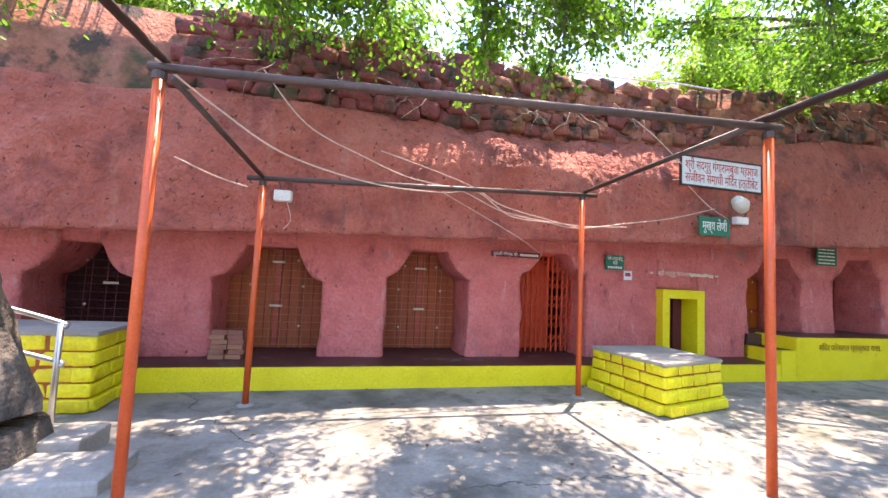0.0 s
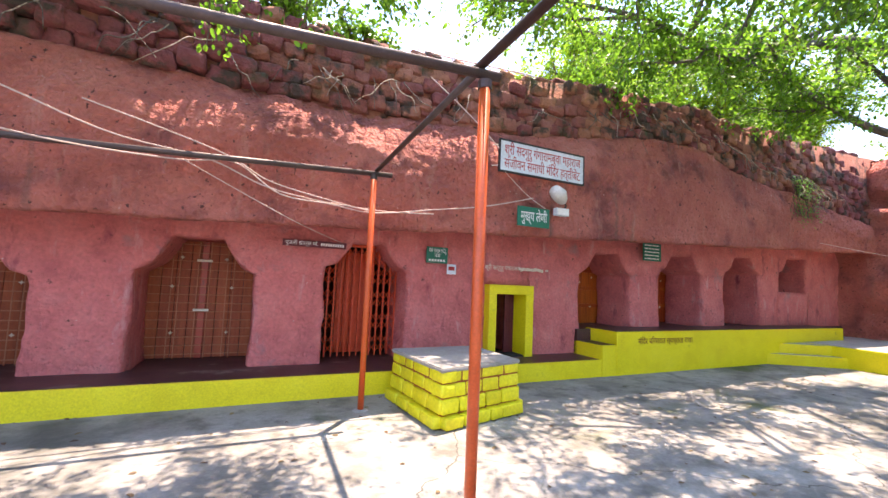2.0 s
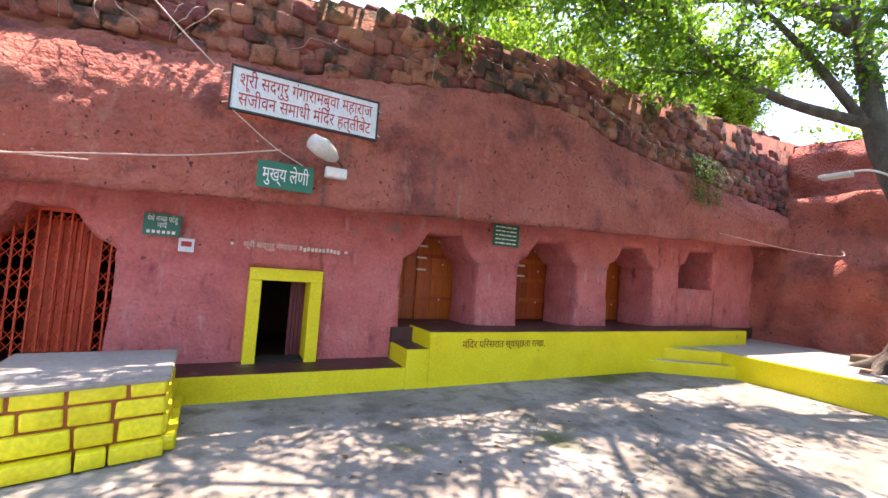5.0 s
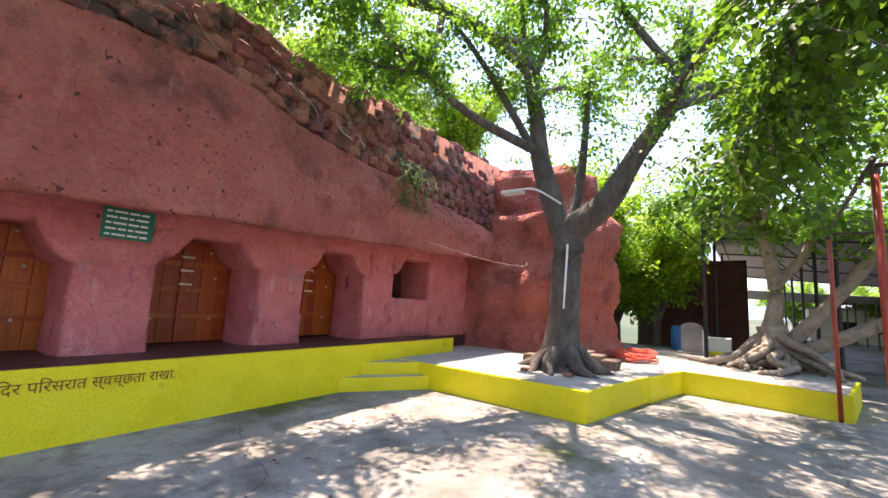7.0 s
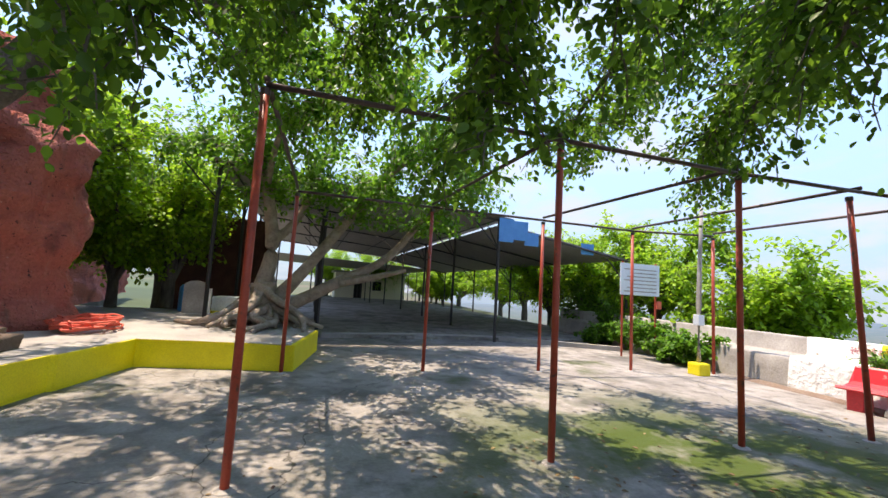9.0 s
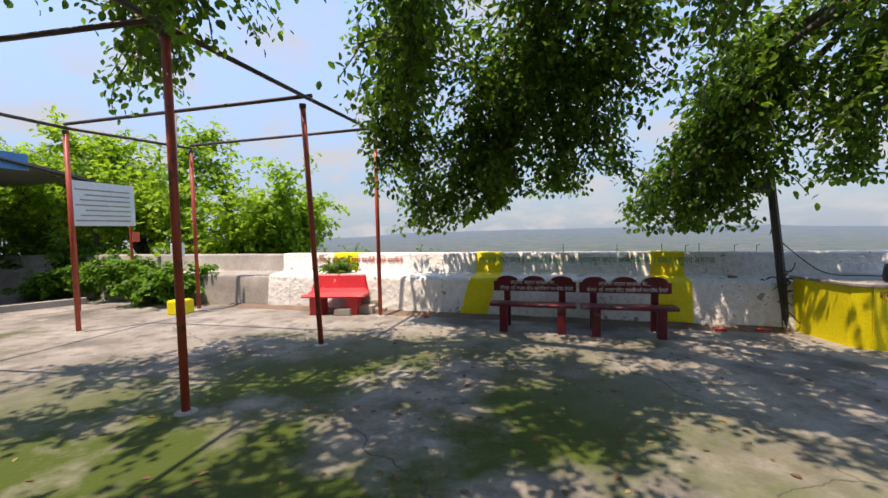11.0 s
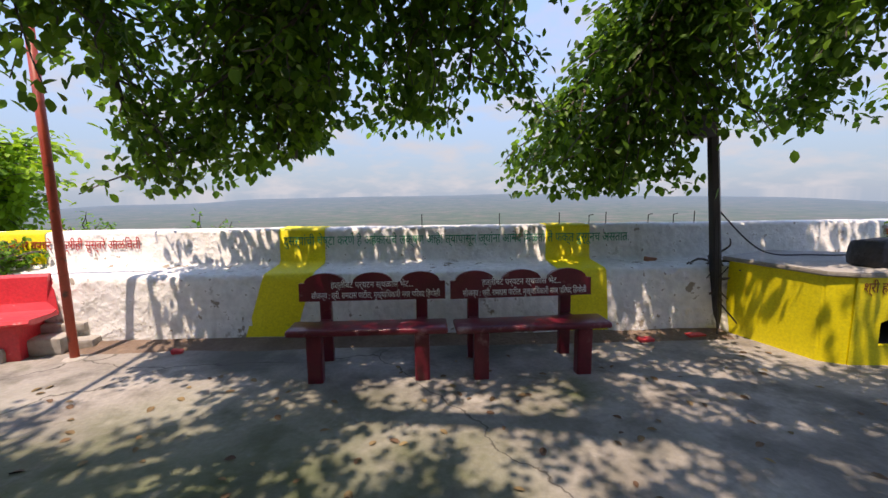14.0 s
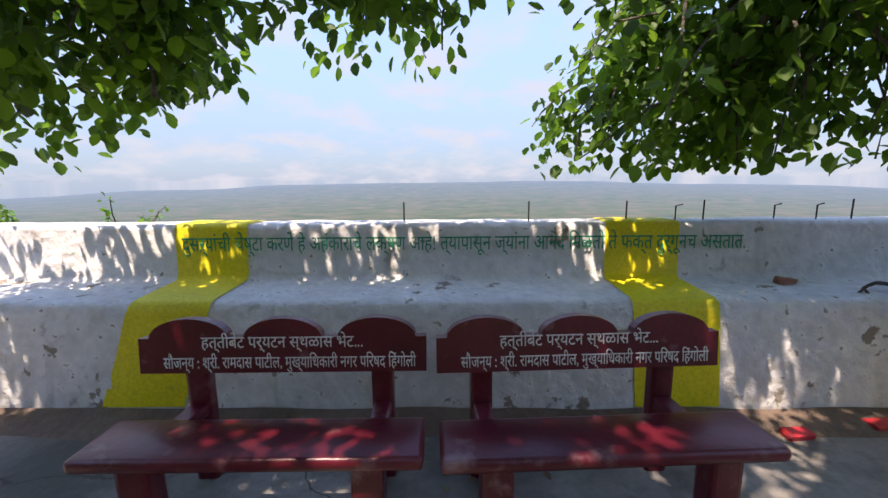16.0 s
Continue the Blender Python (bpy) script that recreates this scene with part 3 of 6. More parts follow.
# return rock beyond the tree
bm = bmesh.new()
foot = [(19.6, 9.5), (19.7, 7.6), (19.75, 5.8), (20.0, 4.4), (20.7, 3.5), (21.8, 3.3), (23.2, 4.0), (25.0, 5.2), (28.0, 6.2), (34.0, 7.0), (44.0, 9.0)]
line = smooth_path([(x, y, 0, 0) for x, y in foot], 10)
rings = []
for j, p in enumerate(line):
    q = line[min(j + 1, len(line) - 1)] - line[max(j - 1, 0)]
    side = Vector((-q.y, q.x, 0)).normalized()
    ring = []
    height = 6.35 if p.x < 22.5 else max(3.2, 6.1 - 0.35 * (p.x - 22.5))
    for k in range(40):
        z = 0.3 + (height - 0.3) * k / 39
        inset = 0.10 * (z / 2.5) + (0.55 if z > 4.75 else 0.0) + (0.25 if k > 37 else 0)
        c = Vector((p.x, p.y, z))
        d = inset + rock_noise(c, 0.34, 0.07) + 0.16 * noise.noise(Vector((p.x * 1.6, p.y * 1.6, z * 0.35)))
        ring.append(Vector((p.x, p.y, z)) + side * d)
    ring.append(Vector((p.x, p.y, height + 0.1)) + side * 2.5)
    ring.append(Vector((p.x, p.y, height)) + side * 5.0)
    rings.append(ring)
loft(bm, rings, False, False)
part("return_rock", bm, ROCK, cliff, "high red rock mass with a broken shelf", True)

# ledges
ledge = structure("ledge_low", "low yellow-painted plinth with a dark maroon top along the cave front", "plinth")
part("plinth_face", boxed(-9.0, 8.50, 6.60, 7.4, -0.1, 0.325, 0.012), YELLOW, ledge)
part("plinth_top", boxed(-9.0, 8.48, 6.64, 7.45, 0.2, 0.330), MAROON, ledge, "dark maroon painted top")
ledge2 = structure("ledge_high", "high yellow-painted plinth with steps and a dark maroon top", "plinth")
part("plinth_face", boxed(8.88, 18.05, 6.58, 7.4, -0.1, 0.862, 0.012), YELLOW, ledge2)
part("plinth_top", boxed(8.92, 18.01, 6.63, 7.45, 0.5, 0.868), MAROON, ledge2, "dark maroon painted top")
part("step", boxed(8.50, 8.88, 6.585, 7.4, -0.1, 0.60, 0.01), YELLOW, ledge2)
part("step_tread", boxed(8.52, 8.88, 6.63, 7.4, 0.4, 0.605), MAROON, ledge2)

# tree platform and its corner steps
plat = structure("tree_platform", "raised concrete tree platform with a yellow-painted edge", "platform")
OUT = [(15.45, 6.6), (15.35, 2.51), (17.86, 2.13), (17.88, 2.06), (19.55, 1.74), (19.08, -0.91), (21.55, -1.36), (27.0, 3.0), (27, 9), (15.45, 9)]
part("platform_edge", prism(bmesh.new(), OUT, -0.1, 0.48, 0.012), YELLOW, plat)
mid = Vector((20.5, 4.0))
part("platform_top", prism(bmesh.new(), [tuple(mid + (Vector(p) - mid) * 0.987) for p in OUT], 0.3, 0.486), SLAB, plat, "grey concrete top")
part("step", prism(bmesh.new(), [(13.60, 6.64), (15.46, 5.59), (15.46, 6.64)], -0.1, 0.24, 0.01), YELLOW, plat)
part("step_tread", prism(bmesh.new(), [(13.75, 6.64), (15.46, 5.67), (15.46, 6.64)], 0.1, 0.246), SLAB, plat, "grey cement tread")
part("step_tread", prism(bmesh.new(), [(14.35, 6.64), (15.46, 5.98), (15.46, 6.64)], 0.3, 0.476), SLAB, plat, "grey cement tread")
part("step", prism(bmesh.new(), [(14.20, 6.64), (15.46, 5.89), (15.46, 6.64)], 0.2, 0.47, 0.01), YELLOW, plat)

# ---- parapet ----
PA, PB = Vector((9.28, -9.92)), Vector((12.83, -10.30))
pdir = (PB - PA).normalized()
PANG = math.degrees(math.atan2(pdir.y, pdir.x))


def along(s, out, z):
    """A place by the parapet: s metres along it from the oven side, out towards the yard."""
    p = PA + pdir * (s - 0.0) + Vector((pdir.y, -pdir.x)) * (-out)
    return Vector((p.x, p.y, z))


PROFILE = [(0.0, -0.1), (-0.02, 0.05), (-0.055, 0.35), (-0.08, 0.60), (-0.095, 0.655), (-0.135, 0.680), (-0.52, 0.705), (-0.55, 0.74), (-0.57, 1.06), (-0.59, 1.09), (-0.86, 1.09), (-0.9, 1.06), (-0.95, -0.3)]


def parapet(s0, s1, lift=0.0, step=0.16, scale=1.0):
    rings = []
    k = max(1, int((s1 - s0) / step))
    for j in range(k + 1):
        s = s0 + (s1 - s0) * j / k
        ring = []
        for o, z in PROFILE:
            p = along(s, o, z)
            d = 0.022 * noise.noise(p * 3.0) + 0.012 * noise.noise(p * 9.0)
            q = along(s, o + lift + d, z + (lift if z > 0.6 else 0) + d * 0.4)
            ring.append(q)
        rings.append(ring)
    return loft(bmesh.new(), rings, False, False)


wall = structure("parapet_wall", "two-tier whitewashed parapet wall with yellow bands and painted verses", "wall")
part("white_wall", parapet(-14.0, 7.9), WHITE, wall, "", True)
gwall = structure("parapet_wall_far", "bare grey plaster parapet wall beyond the whitewash", "wall")
part("grey_wall", parapet(7.9, 19.0, -0.02), GREYWALL, gwall, "", True)


def skin(s, o, z, lift):
    """A place a little outside the whitewashed wall's uneven face."""
    k = int(21.9 / 0.16)
    f = (s + 14.0) / 21.9 * k
    j = int(math.floor(f))
    ds = []
    for i in (j, j + 1):
        p = along(-14.0 + 21.9 * i / k, o, z)
        ds.append(0.022 * noise.noise(p * 3.0) + 0.012 * noise.noise(p * 9.0))
    d = ds[0] + (ds[1] - ds[0]) * (f - j)
    return along(s, o + d + lift, z + (lift if 0.6 < z else 0) + d * 0.4), d


def band(s0, s1, skew, part_name="yellow_band", top=True, low=True):
    """A painted yellow band over the wall's two tiers; it leans on the lower tier."""
    k = 6
    rings = []
    for j in range(k + 1):
        f = j / k
        ring = []
        for i, (o, z) in enumerate(PROFILE[1:11]):
            lean = skew * max(0.0, (0.70 - z)) / 0.65
            s = s0 + (s1 - s0) * f + lean
            ring.append(skin(s, o, z, 0.007)[0])
        if not low:
            ring = ring[6:]
        rings.append(ring)
    return part(part_name, loft(bmesh.new(), rings, False, False), YELLOW, wall, "yellow painted band", True)


band(0.0, 0.50, -0.02)
band(2.98, 3.48, 0.20)
band(6.02, 6.60, 0.2, low=False)
band(-4.9, -4.4, -0.45)


def verse(words, s0, z0, material, width):
    """Lettering painted on the upper tier, following its uneven face."""
    ob = text_part("painted_verse", words, 0.145, Matrix.Identity(4), material, wall, width)
    for v in ob.data.vertices:
        s, z = s0 - v.co.x, z0 + v.co.y
        low, high = skin(s, -0.55, 0.74, 0.0)[1], skin(s, -0.57, 1.06, 0.0)[1]
        f = (z - 0.74) / 0.32
        v.co = along(s, -0.55 - 0.02 * f + low + (high - low) * f + 0.012 + v.co.z, z)
    return ob


verse("\u0926\u0941\u0938\u0931\u094d\u092f\u093e\u0902\u091a\u0940 \u091a\u0947\u0937\u094d\u091f\u093e \u0915\u0930\u0923\u0947 \u0939\u0947 \u0905\u0939\u0902\u0915\u093e\u0930\u093e\u091a\u0947 \u0932\u0915\u094d\u0937\u0923 \u0906\u0939\u0947! \u0924\u094d\u092f\u093e\u092a\u093e\u0938\u0942\u0928 \u091c\u094d\u092f\u093e\u0902\u0928\u093e \u0906\u0928\u0902\u0926 \u092e\u093f\u0933\u0924\u094b \u0924\u0947 \u092b\u0915\u094d\u0924 \u0926\u0941\u0930\u094d\u0917\u0942\u0928\u091a \u0905\u0938\u0924\u093e\u0924.",
          1.49, 0.955, TEXTGREEN, 3.88)
verse("\u0935\u0943\u0915\u094d\u0937\u0935\u0932\u094d\u0932\u0940 \u0906\u092e\u094d\u0939\u093e \u0938\u094b\u092f\u0930\u0947 \u0935\u0928\u091a\u0930\u0947 \u092a\u0915\u094d\u0937\u0940\u0939\u0940 \u0938\u0941\u0938\u094d\u0935\u0930\u0947 \u0906\u0933\u0935\u093f\u0924\u0940",
          6.05, 0.945, TEXTRED, 2.1)
verse("\u092a\u094d\u0930\u093e\u092e\u093e\u0923\u093f\u0915\u092a\u0923\u0947 \u0915\u0932\u093e\u0935\u0902\u0924\u093e\u091a\u0947 \u091c\u0940\u0935\u0928 \u0915\u0930\u0923\u093e\u0931\u094d\u092f\u093e",
          -4.5, 0.955, TEXTRED, 2.1)

# ---- doors, grilles and gates of the caves ----
def door_planks(parent, x0, x1, z0, z1, y, count, material=WOOD):
    w = (x1 - x0) / count
    for k in range(count):
        part("plank", boxed(x0 + k * w + 0.004, x0 + (k + 1) * w - 0.004, y, y + 0.04, z0, z1, 0.006), material, parent)


def star(x, y, z, r):
    bm = bmesh.new()
    low, high = [], []
    for k in range(8):
        a = math.pi * k / 4
        q = r if k % 2 == 0 else r * 0.5
        low.append(bm.verts.new((x + q * math.cos(a), y, z + q * math.sin(a))))
        high.append(bm.verts.new((x + 0.6 * q * math.cos(a), y - 0.012, z + 0.6 * q * math.sin(a))))
    bm.faces.new(low)
    bm.faces.new(high[::-1])
    for k in range(8):
        bm.faces.new((low[k], low[(k + 1) % 8], high[(k + 1) % 8], high[k]))
    return bm


def grilled_door(o, label, bars=True, material=BAR, planks=True):
    x0, x1, z0, sh, top = o
    ob = thing("cave_door", label, "door", "cave doors", ((x0 + x1) / 2, 8.22 if bars else 8.28, z0))
    w = x1 - x0 + (0.1 if bars else 0.3)
    h = top - z0 + 0.05
    if planks:
        if bars:
            door_planks(ob, -w / 2, w / 2, 0.0, h, 0.10, 8, BROWNWOOD)
        else:
            door_planks(ob, -w / 2, w / 2, 0.0, h, 0.10, 6)
        part("centre_stile", boxed(-0.05, 0.05, 0.04, 0.10, 0, h, 0.008), REDPOLE if bars else WOOD, ob)
        for k in (() if bars else (0.25, 0.5, 0.75)):
            part("cross_rail", boxed(-w / 2, w / 2, 0.06, 0.098, h * k - 0.04, h * k + 0.04, 0.006), WOOD, ob)
    if bars:
        z = 0.08
        while z < h - 0.03:
            part("bar", pipe((-w / 2, -0.02, z), (w / 2, -0.02, z), 0.008, 6), material, ob)
            z += 0.135
        for x in (-0.42, -0.32, -0.08, 0.08, 0.32, 0.42):
            part("upright_bar", pipe((x * w / 1.5, 0.0, 0), (x * w / 1.5, 0.0, h), 0.008, 6), material, ob)
    for x, z in ((-0.37, 0.42), (0.37, 0.42), (-0.40, 1.15), (0.40, 1.15), (0.30, 1.62), (-0.30, 1.62)):
        if z < h - 0.1:
            part("star_ornament", star(x * w / 1.5, -0.035, z, 0.035), ORNAMENT, ob)
    for z in ((0.78, 1.58) if bars else (1.02, 1.26, 1.5)):
        if z < h - 0.1:
            part("name_plate", boxed(-0.11, 0.11, -0.04, -0.028, z - 0.02, z + 0.02, 0.003), ORNAMENT, ob)
    return ob


grilled_door(OPENINGS[0], "dark barred grille over a deep unlit cave", True, PURPLE, False)
grilled_door(OPENINGS[1], "orange wooden cave door behind a thin iron bar grille")
grilled_door(OPENINGS[2], "orange wooden cave door behind a thin iron bar grille")
grilled_door(OPENINGS[4], "orange wooden cave door with pale star ornaments", False)
grilled_door(OPENINGS[5], "orange wooden cave door with pale star ornaments", False)
grilled_door(OPENINGS[6], "orange wooden cave door deep in its rock-cut bay", False)

# folding lattice gate
o = OPENINGS[3]
gate = thing("lattice_gate", "orange-red folding lattice steel gate, half drawn shut", "gate", "", ((o[0] + o[1]) / 2, 7.85, o[2]))
gw, gh = o[1] - o[0] + 0.2, o[4] - o[2]
n_up = 15
for k in range(n_up):
    x = -gw / 2 + gw * k / (n_up - 1)
    part("upright_bar", boxed(x - 0.011, x + 0.011, -0.012, 0.012, 0, gh), GATE, gate)
for zc in (0.22, 0.62, 1.02, 1.42, 1.76):
    for k in range(n_up - 2):
        xa = -gw / 2 + gw * k / (n_up - 1)
        xb = -gw / 2 + gw * (k + 2) / (n_up - 1)
        part("lattice_strip", pipe((xa, -0.02, zc - 0.15), (xb, -0.02, zc + 0.15), 0.007, 4), GATE, gate)
        part("lattice_strip", pipe((xa, 0.02, zc + 0.15), (xb, 0.02, zc - 0.15), 0.007, 4), GATE, gate)
part("top_channel", boxed(-gw / 2, gw / 2, -0.025, 0.025, gh - 0.05, gh, 0.004), GATE, gate)
d = thing("cave_door", "orange wooden door leaf standing behind the lattice gate", "door", "cave doors", (3.92, 8.2, 0.34))
door_planks(d, -0.28, 0.42, 0, 1.85, 0.0, 5, GATE)

# low door with the yellow frame
d = structure("door_1", "low dark red door, half open, in a yellow-painted frame", "door")
for a, b in ((6.26, 6.43), (7.10, 7.28)):
    part("jamb", boxed(a, b, 7.16, 7.60, 0.31, 1.53, 0.012), YELLOW, d)
part("head", boxed(6.26, 7.28, 7.157, 7.60, 1.53, 1.71, 0.012), YELLOW, d)
for k in range(4):
    part("plank", boxed(6.88 + k * 0.055, 6.93 + k * 0.055, 7.55, 7.59, 0.35, 1.53, 0.004), DARKRED, d)
part("sill", boxed(6.4, 7.15, 7.2, 7.6, 0.3, 0.36, 0.01), BLACK, d)

# brick heap in the second opening
heap = thing("brick_heap", "small stack of bare red clay bricks on the plinth", "bricks", "", (-1.62, 7.25, 0.33))
me_bm = boxed(-0.11, 0.11, -0.05, 0.05, 0, 0.07, 0.005)
first = part("brick", me_bm, BRICK, heap)
rng = random.Random(4)
for lv in range(6):
    for k in range(4 if lv < 4 else 2):
        b = first if lv == 0 and k == 0 else new("brick", first.data)
        b.parent = heap
        b.matrix_basis = pose(-0.12 + 0.24 * (k % 2) + rng.uniform(-0.02, 0.02), -0.06 + 0.12 * (k // 2) + rng.uniform(-0.015, 0.015), lv * 0.074, 0, 0, rng.uniform(-7, 7))


# ---- stone plinths painted yellow ----
def course_side(parent, a, b, z0, z1, flare0, flare1, mesh_list, rng, wid):
    a, b = Vector(a), Vector(b)
    n = max(1, round((b - a).length / wid))
    cuts = [0.0] + [min(0.96, max(0.04, (k + rng.uniform(-0.22, 0.22)) / n)) for k in range(1, n)] + [1.0]
    way = (b - a).normalized()
    out = Vector((way.y, -way.x))
    ang = math.degrees(math.atan2(way.y, way.x))
    for c0, c1 in zip(cuts, cuts[1:]):
        m = a + (b - a) * ((c0 + c1) / 2) + out * ((flare0 + flare1) / 2)
        s = new("stone", rng.choice(mesh_list))
        s.parent = parent
        s.matrix_basis = pose(m.x, m.y, (z0 + z1) / 2, 0, 0, ang) @ Matrix.Diagonal(((c1 - c0) * (b - a).length - 0.024, 0.20, z1 - z0 - 0.020, 1))


def stone_mesh(seed, material, rough=0.10):
    bm = boxed(-0.5, 0.5, -0.5, 0.5, -0.5, 0.5, 0.09 if rough < 0.1 else 0.2)
    for v in bm.verts:
        d = Vector((noise.noise(v.co * 2 + Vector((seed, 0, 0))), noise.noise(v.co * 2 + Vector((0, seed, 0))), noise.noise(v.co * 2 + Vector((0, 0, seed)))))
        v.co += d * rough
    me = bpy.data.meshes.new("stone")
    bmesh.ops.recalc_face_normals(bm, faces=bm.faces[:])
    bm.to_mesh(me)
    bm.free()
    me.materials.append(material)
    me.polygons.foreach_set("use_smooth", [True] * len(me.polygons))
    return me


YSTONES = [stone_mesh(3.1 * k + 1, YSTONE, 0.07) for k in range(5)]
rng = random.Random(8)


def stone_plinth(name, label, foot, top, heights, flares, wid, at):
    ob = thing(name, label, "plinth")
    cen = Vector((sum(p[0] for p in foot) / len(foot), sum(p[1] for p in foot) / len(foot)))
    core = [tuple(cen + (Vector(p) - cen) * 0.965) for p in foot]
    part("core", prism(bmesh.new(), core, -0.02, top - 0.03), JOINT, ob, "brown joint paint between the stones")
    for (z0, z1), fl in zip(zip(heights, heights[1:]), flares):
        k = len(foot)
        for j in range(k):
            course_side(ob, foot[j], foot[(j + 1) % k], z0, z1, fl - 0.11, fl - 0.11, YSTONES, rng, wid)
    part("cap", prism(bmesh.new(), [tuple(cen + (Vector(p) - cen) * 1.01) for p in foot], top - 0.05, top, 0.012), SLAB, ob, "grey cement top")
    return ob


stone_plinth("stone_plinth", "square yellow-painted stone plinth with a grey cement top", [(4.60, 4.50), (5.84, 4.86), (5.74, 6.02), (4.42, 5.90)], 0.66,
             (0.0, 0.15, 0.33, 0.49, 0.63), (0.10, 0.03, 0.01, 0.0), 0.36, None)
stone_plinth("stone_block", "yellow-painted masonry block with red joint lines and a cement top", [(-4.8, 5.02), (-2.05, 5.02), (-2.12, 6.0), (-4.8, 6.0)], 0.86,
             (0.0, 0.15, 0.31, 0.48, 0.65, 0.83), (0.05, 0.01, 0.0, 0.0, 0.0), 0.55, None)

# ---- steps and rail by the old tree ----
st = structure("stairs_1", "short flight of worn concrete steps beside the tree trunk", "stairs")
part("step", boxed(-2.9, -1.42, 3.75, 4.2, -0.1, 0.17, 0.02), SLAB, st)
part("step", boxed(-2.9, -0.98, 3.2, 3.75, -0.1, 0.10, 0.02), SLAB, st)
rail = thing("handrail", "white-painted bent steel pipe handrail", "handrail", "", (-2.16, 4.62, 0))
for z in (1.0, 0.62):
    tube_bm = tube(bmesh.new(), smooth_path([(-1.2, -0.3, z + 0.42, 0.026), (-0.05, 0, z + 0.02, 0.026), (0.0, 0.0, z - 0.04, 0.026)], 6), 8)
    part("rail", tube_bm, STEEL, rail, "", True)
part("post", pipe((0, 0, 0), (0, 0, 1.0), 0.028), STEEL, rail, "", True)


# ---- pole frames ----
def pole(x, y, h, material, label, group, r=0.035, lean=0.0):
    ob = thing("frame_pole", label, "pole", group, (x, y, 0))
    part("shaft", pipe((0, 0, -0.02), (lean, 0, h), r, 12), material, ob, "", True)
    bm = bmesh.new()
    tube(bm, [(0, 0, -0.02, 0.11), (0, 0, 0.010, 0.09), (0, 0, 0.022, 0.045)], 12)
    part("footing", bm, SLAB, ob, "rough cement footing")
    part("collar", pipe((lean, 0, h - 0.06), (lean, 0, h + 0.0), r * 1.25, 12), PIPE, ob)
    return ob


def beam(a, b, r=0.032, label="dark steel pipe beam lying across the pole tops"):
    ob = thing("frame_beam", label, "beam", "canopy frame beams", a)
    part("pipe", pipe((0, 0, 0), tuple(Vector(b) - Vector(a)), r, 10), PIPE, ob, "", True)
    return ob


for x, y, h in ((-0.54, 5.22, 2.72), (3.91, 5.40, 2.95), (-0.76, 3.0, 2.98), (4.02, 2.62, 2.98), (-0.85, -2.0, 2.98), (4.05, -2.0, 2.98)):
    pole(x, y, h, ORANGE, "bright orange-painted steel pipe pole standing on the yard", "orange frame poles", 0.038)
beam((-0.84, 3.018, 3.02), (4.12, 2.60, 3.02), 0.033)
beam((-0.72, 5.21, 2.75), (4.15, 5.41, 2.98), 0.033)
beam((-0.76, 3.2, 3.03), (-0.54, 5.24, 2.77), 0.028)
beam((4.0, 2.64, 3.08), (3.95, 5.42, 3.02), 0.028)
beam((-0.77, 3.1, 3.10), (-0.85, -2.2, 3.03), 0.033)
beam((4.0, 2.75, 3.10), (4.05, -2.2, 3.03), 0.033)
ZROW = [(14.64, -0.6), (14.64, -3.52), (14.64, -6.10), (14.50, -8.22), (14.36, -10.12)]
RROW = [(18.95, -0.72), (18.95, -3.34), (18.95, -5.93), (18.95, -8.39), (18.45, -10.35)]
for x, y in ZROW + RROW:
    pole(x, y, 3.28, REDPOLE, "worn red-painted steel pipe pole standing on the yard", "red frame poles", 0.036, 0.14 if y == -8.22 else 0.0)
for row in (ZROW, RROW):
    for p, q in zip(row, row[1:]):
        beam((*p, 3.32), (*q, 3.32), 0.026)
for p, q in zip(ZROW, RROW):
    beam((*p, 3.38), (*q, 3.38), 0.026)


# ---- signs on the cliff ----
def face_text(x, z, y):
    return Matrix.Translation((x, y, z)) @ Matrix.Rotation(radians(90), 4, "X")


sg = thing("name_board", "long white board with two lines of red lettering", "sign", "", (6.73, 6.30, 3.9))
part("board", boxed(-0.91, 0.91, 0, 0.03, -0.26, 0.26, 0.004), SIGNWHITE, sg)
for z in (-0.27, 0.27):
    part("rim", boxed(-0.93, 0.93, -0.012, 0.035, z - 0.014, z + 0.014, 0.003), BLACKSTEEL, sg)
for x in (-0.92, 0.92):
    part("rim", boxed(x - 0.012, x + 0.012, -0.0115, 0.0345, -0.27, 0.27, 0.003), BLACKSTEEL, sg)
    for z in (-0.18, 0.18):
        part("bracket", pipe((x, 0.02, z), (x * 1.09, 0.10, z), 0.008, 6), ORNAMENT, sg)
text_part("lettering", "\u0936\u094d\u0930\u0940 \u0938\u0926\u0917\u0941\u0930\u0941 \u0917\u0902\u0917\u093e\u0930\u093e\u092e\u092c\u0941\u0935\u093e \u092e\u0939\u093e\u0930\u093e\u091c", 0.24, face_text(0, 0.11, -0.004), TEXTRED, sg, 1.66)
text_part("lettering", "\u0938\u0902\u091c\u0940\u0935\u0928 \u0938\u092e\u093e\u0927\u0940 \u092e\u0902\u0926\u093f\u0930 \u0939\u0924\u094d\u0924\u0940\u092c\u0947\u091f", 0.24, face_text(0, -0.13, -0.004), TEXTRED, sg, 1.66)
sg = thing("cave_sign", "green board with large white lettering fixed under the rock brow", "sign", "", (6.52, 6.27, 2.90))
part("board", boxed(-0.335, 0.335, 0, 0.025, -0.17, 0.17, 0.004), GREEN, sg)
text_part("lettering", "\u092e\u0941\u0916\u094d\u092f \u0932\u0947\u0923\u0940", 0.24, face_text(0, 0.0, -0.004), TEXTWHITE, sg, 0.55)


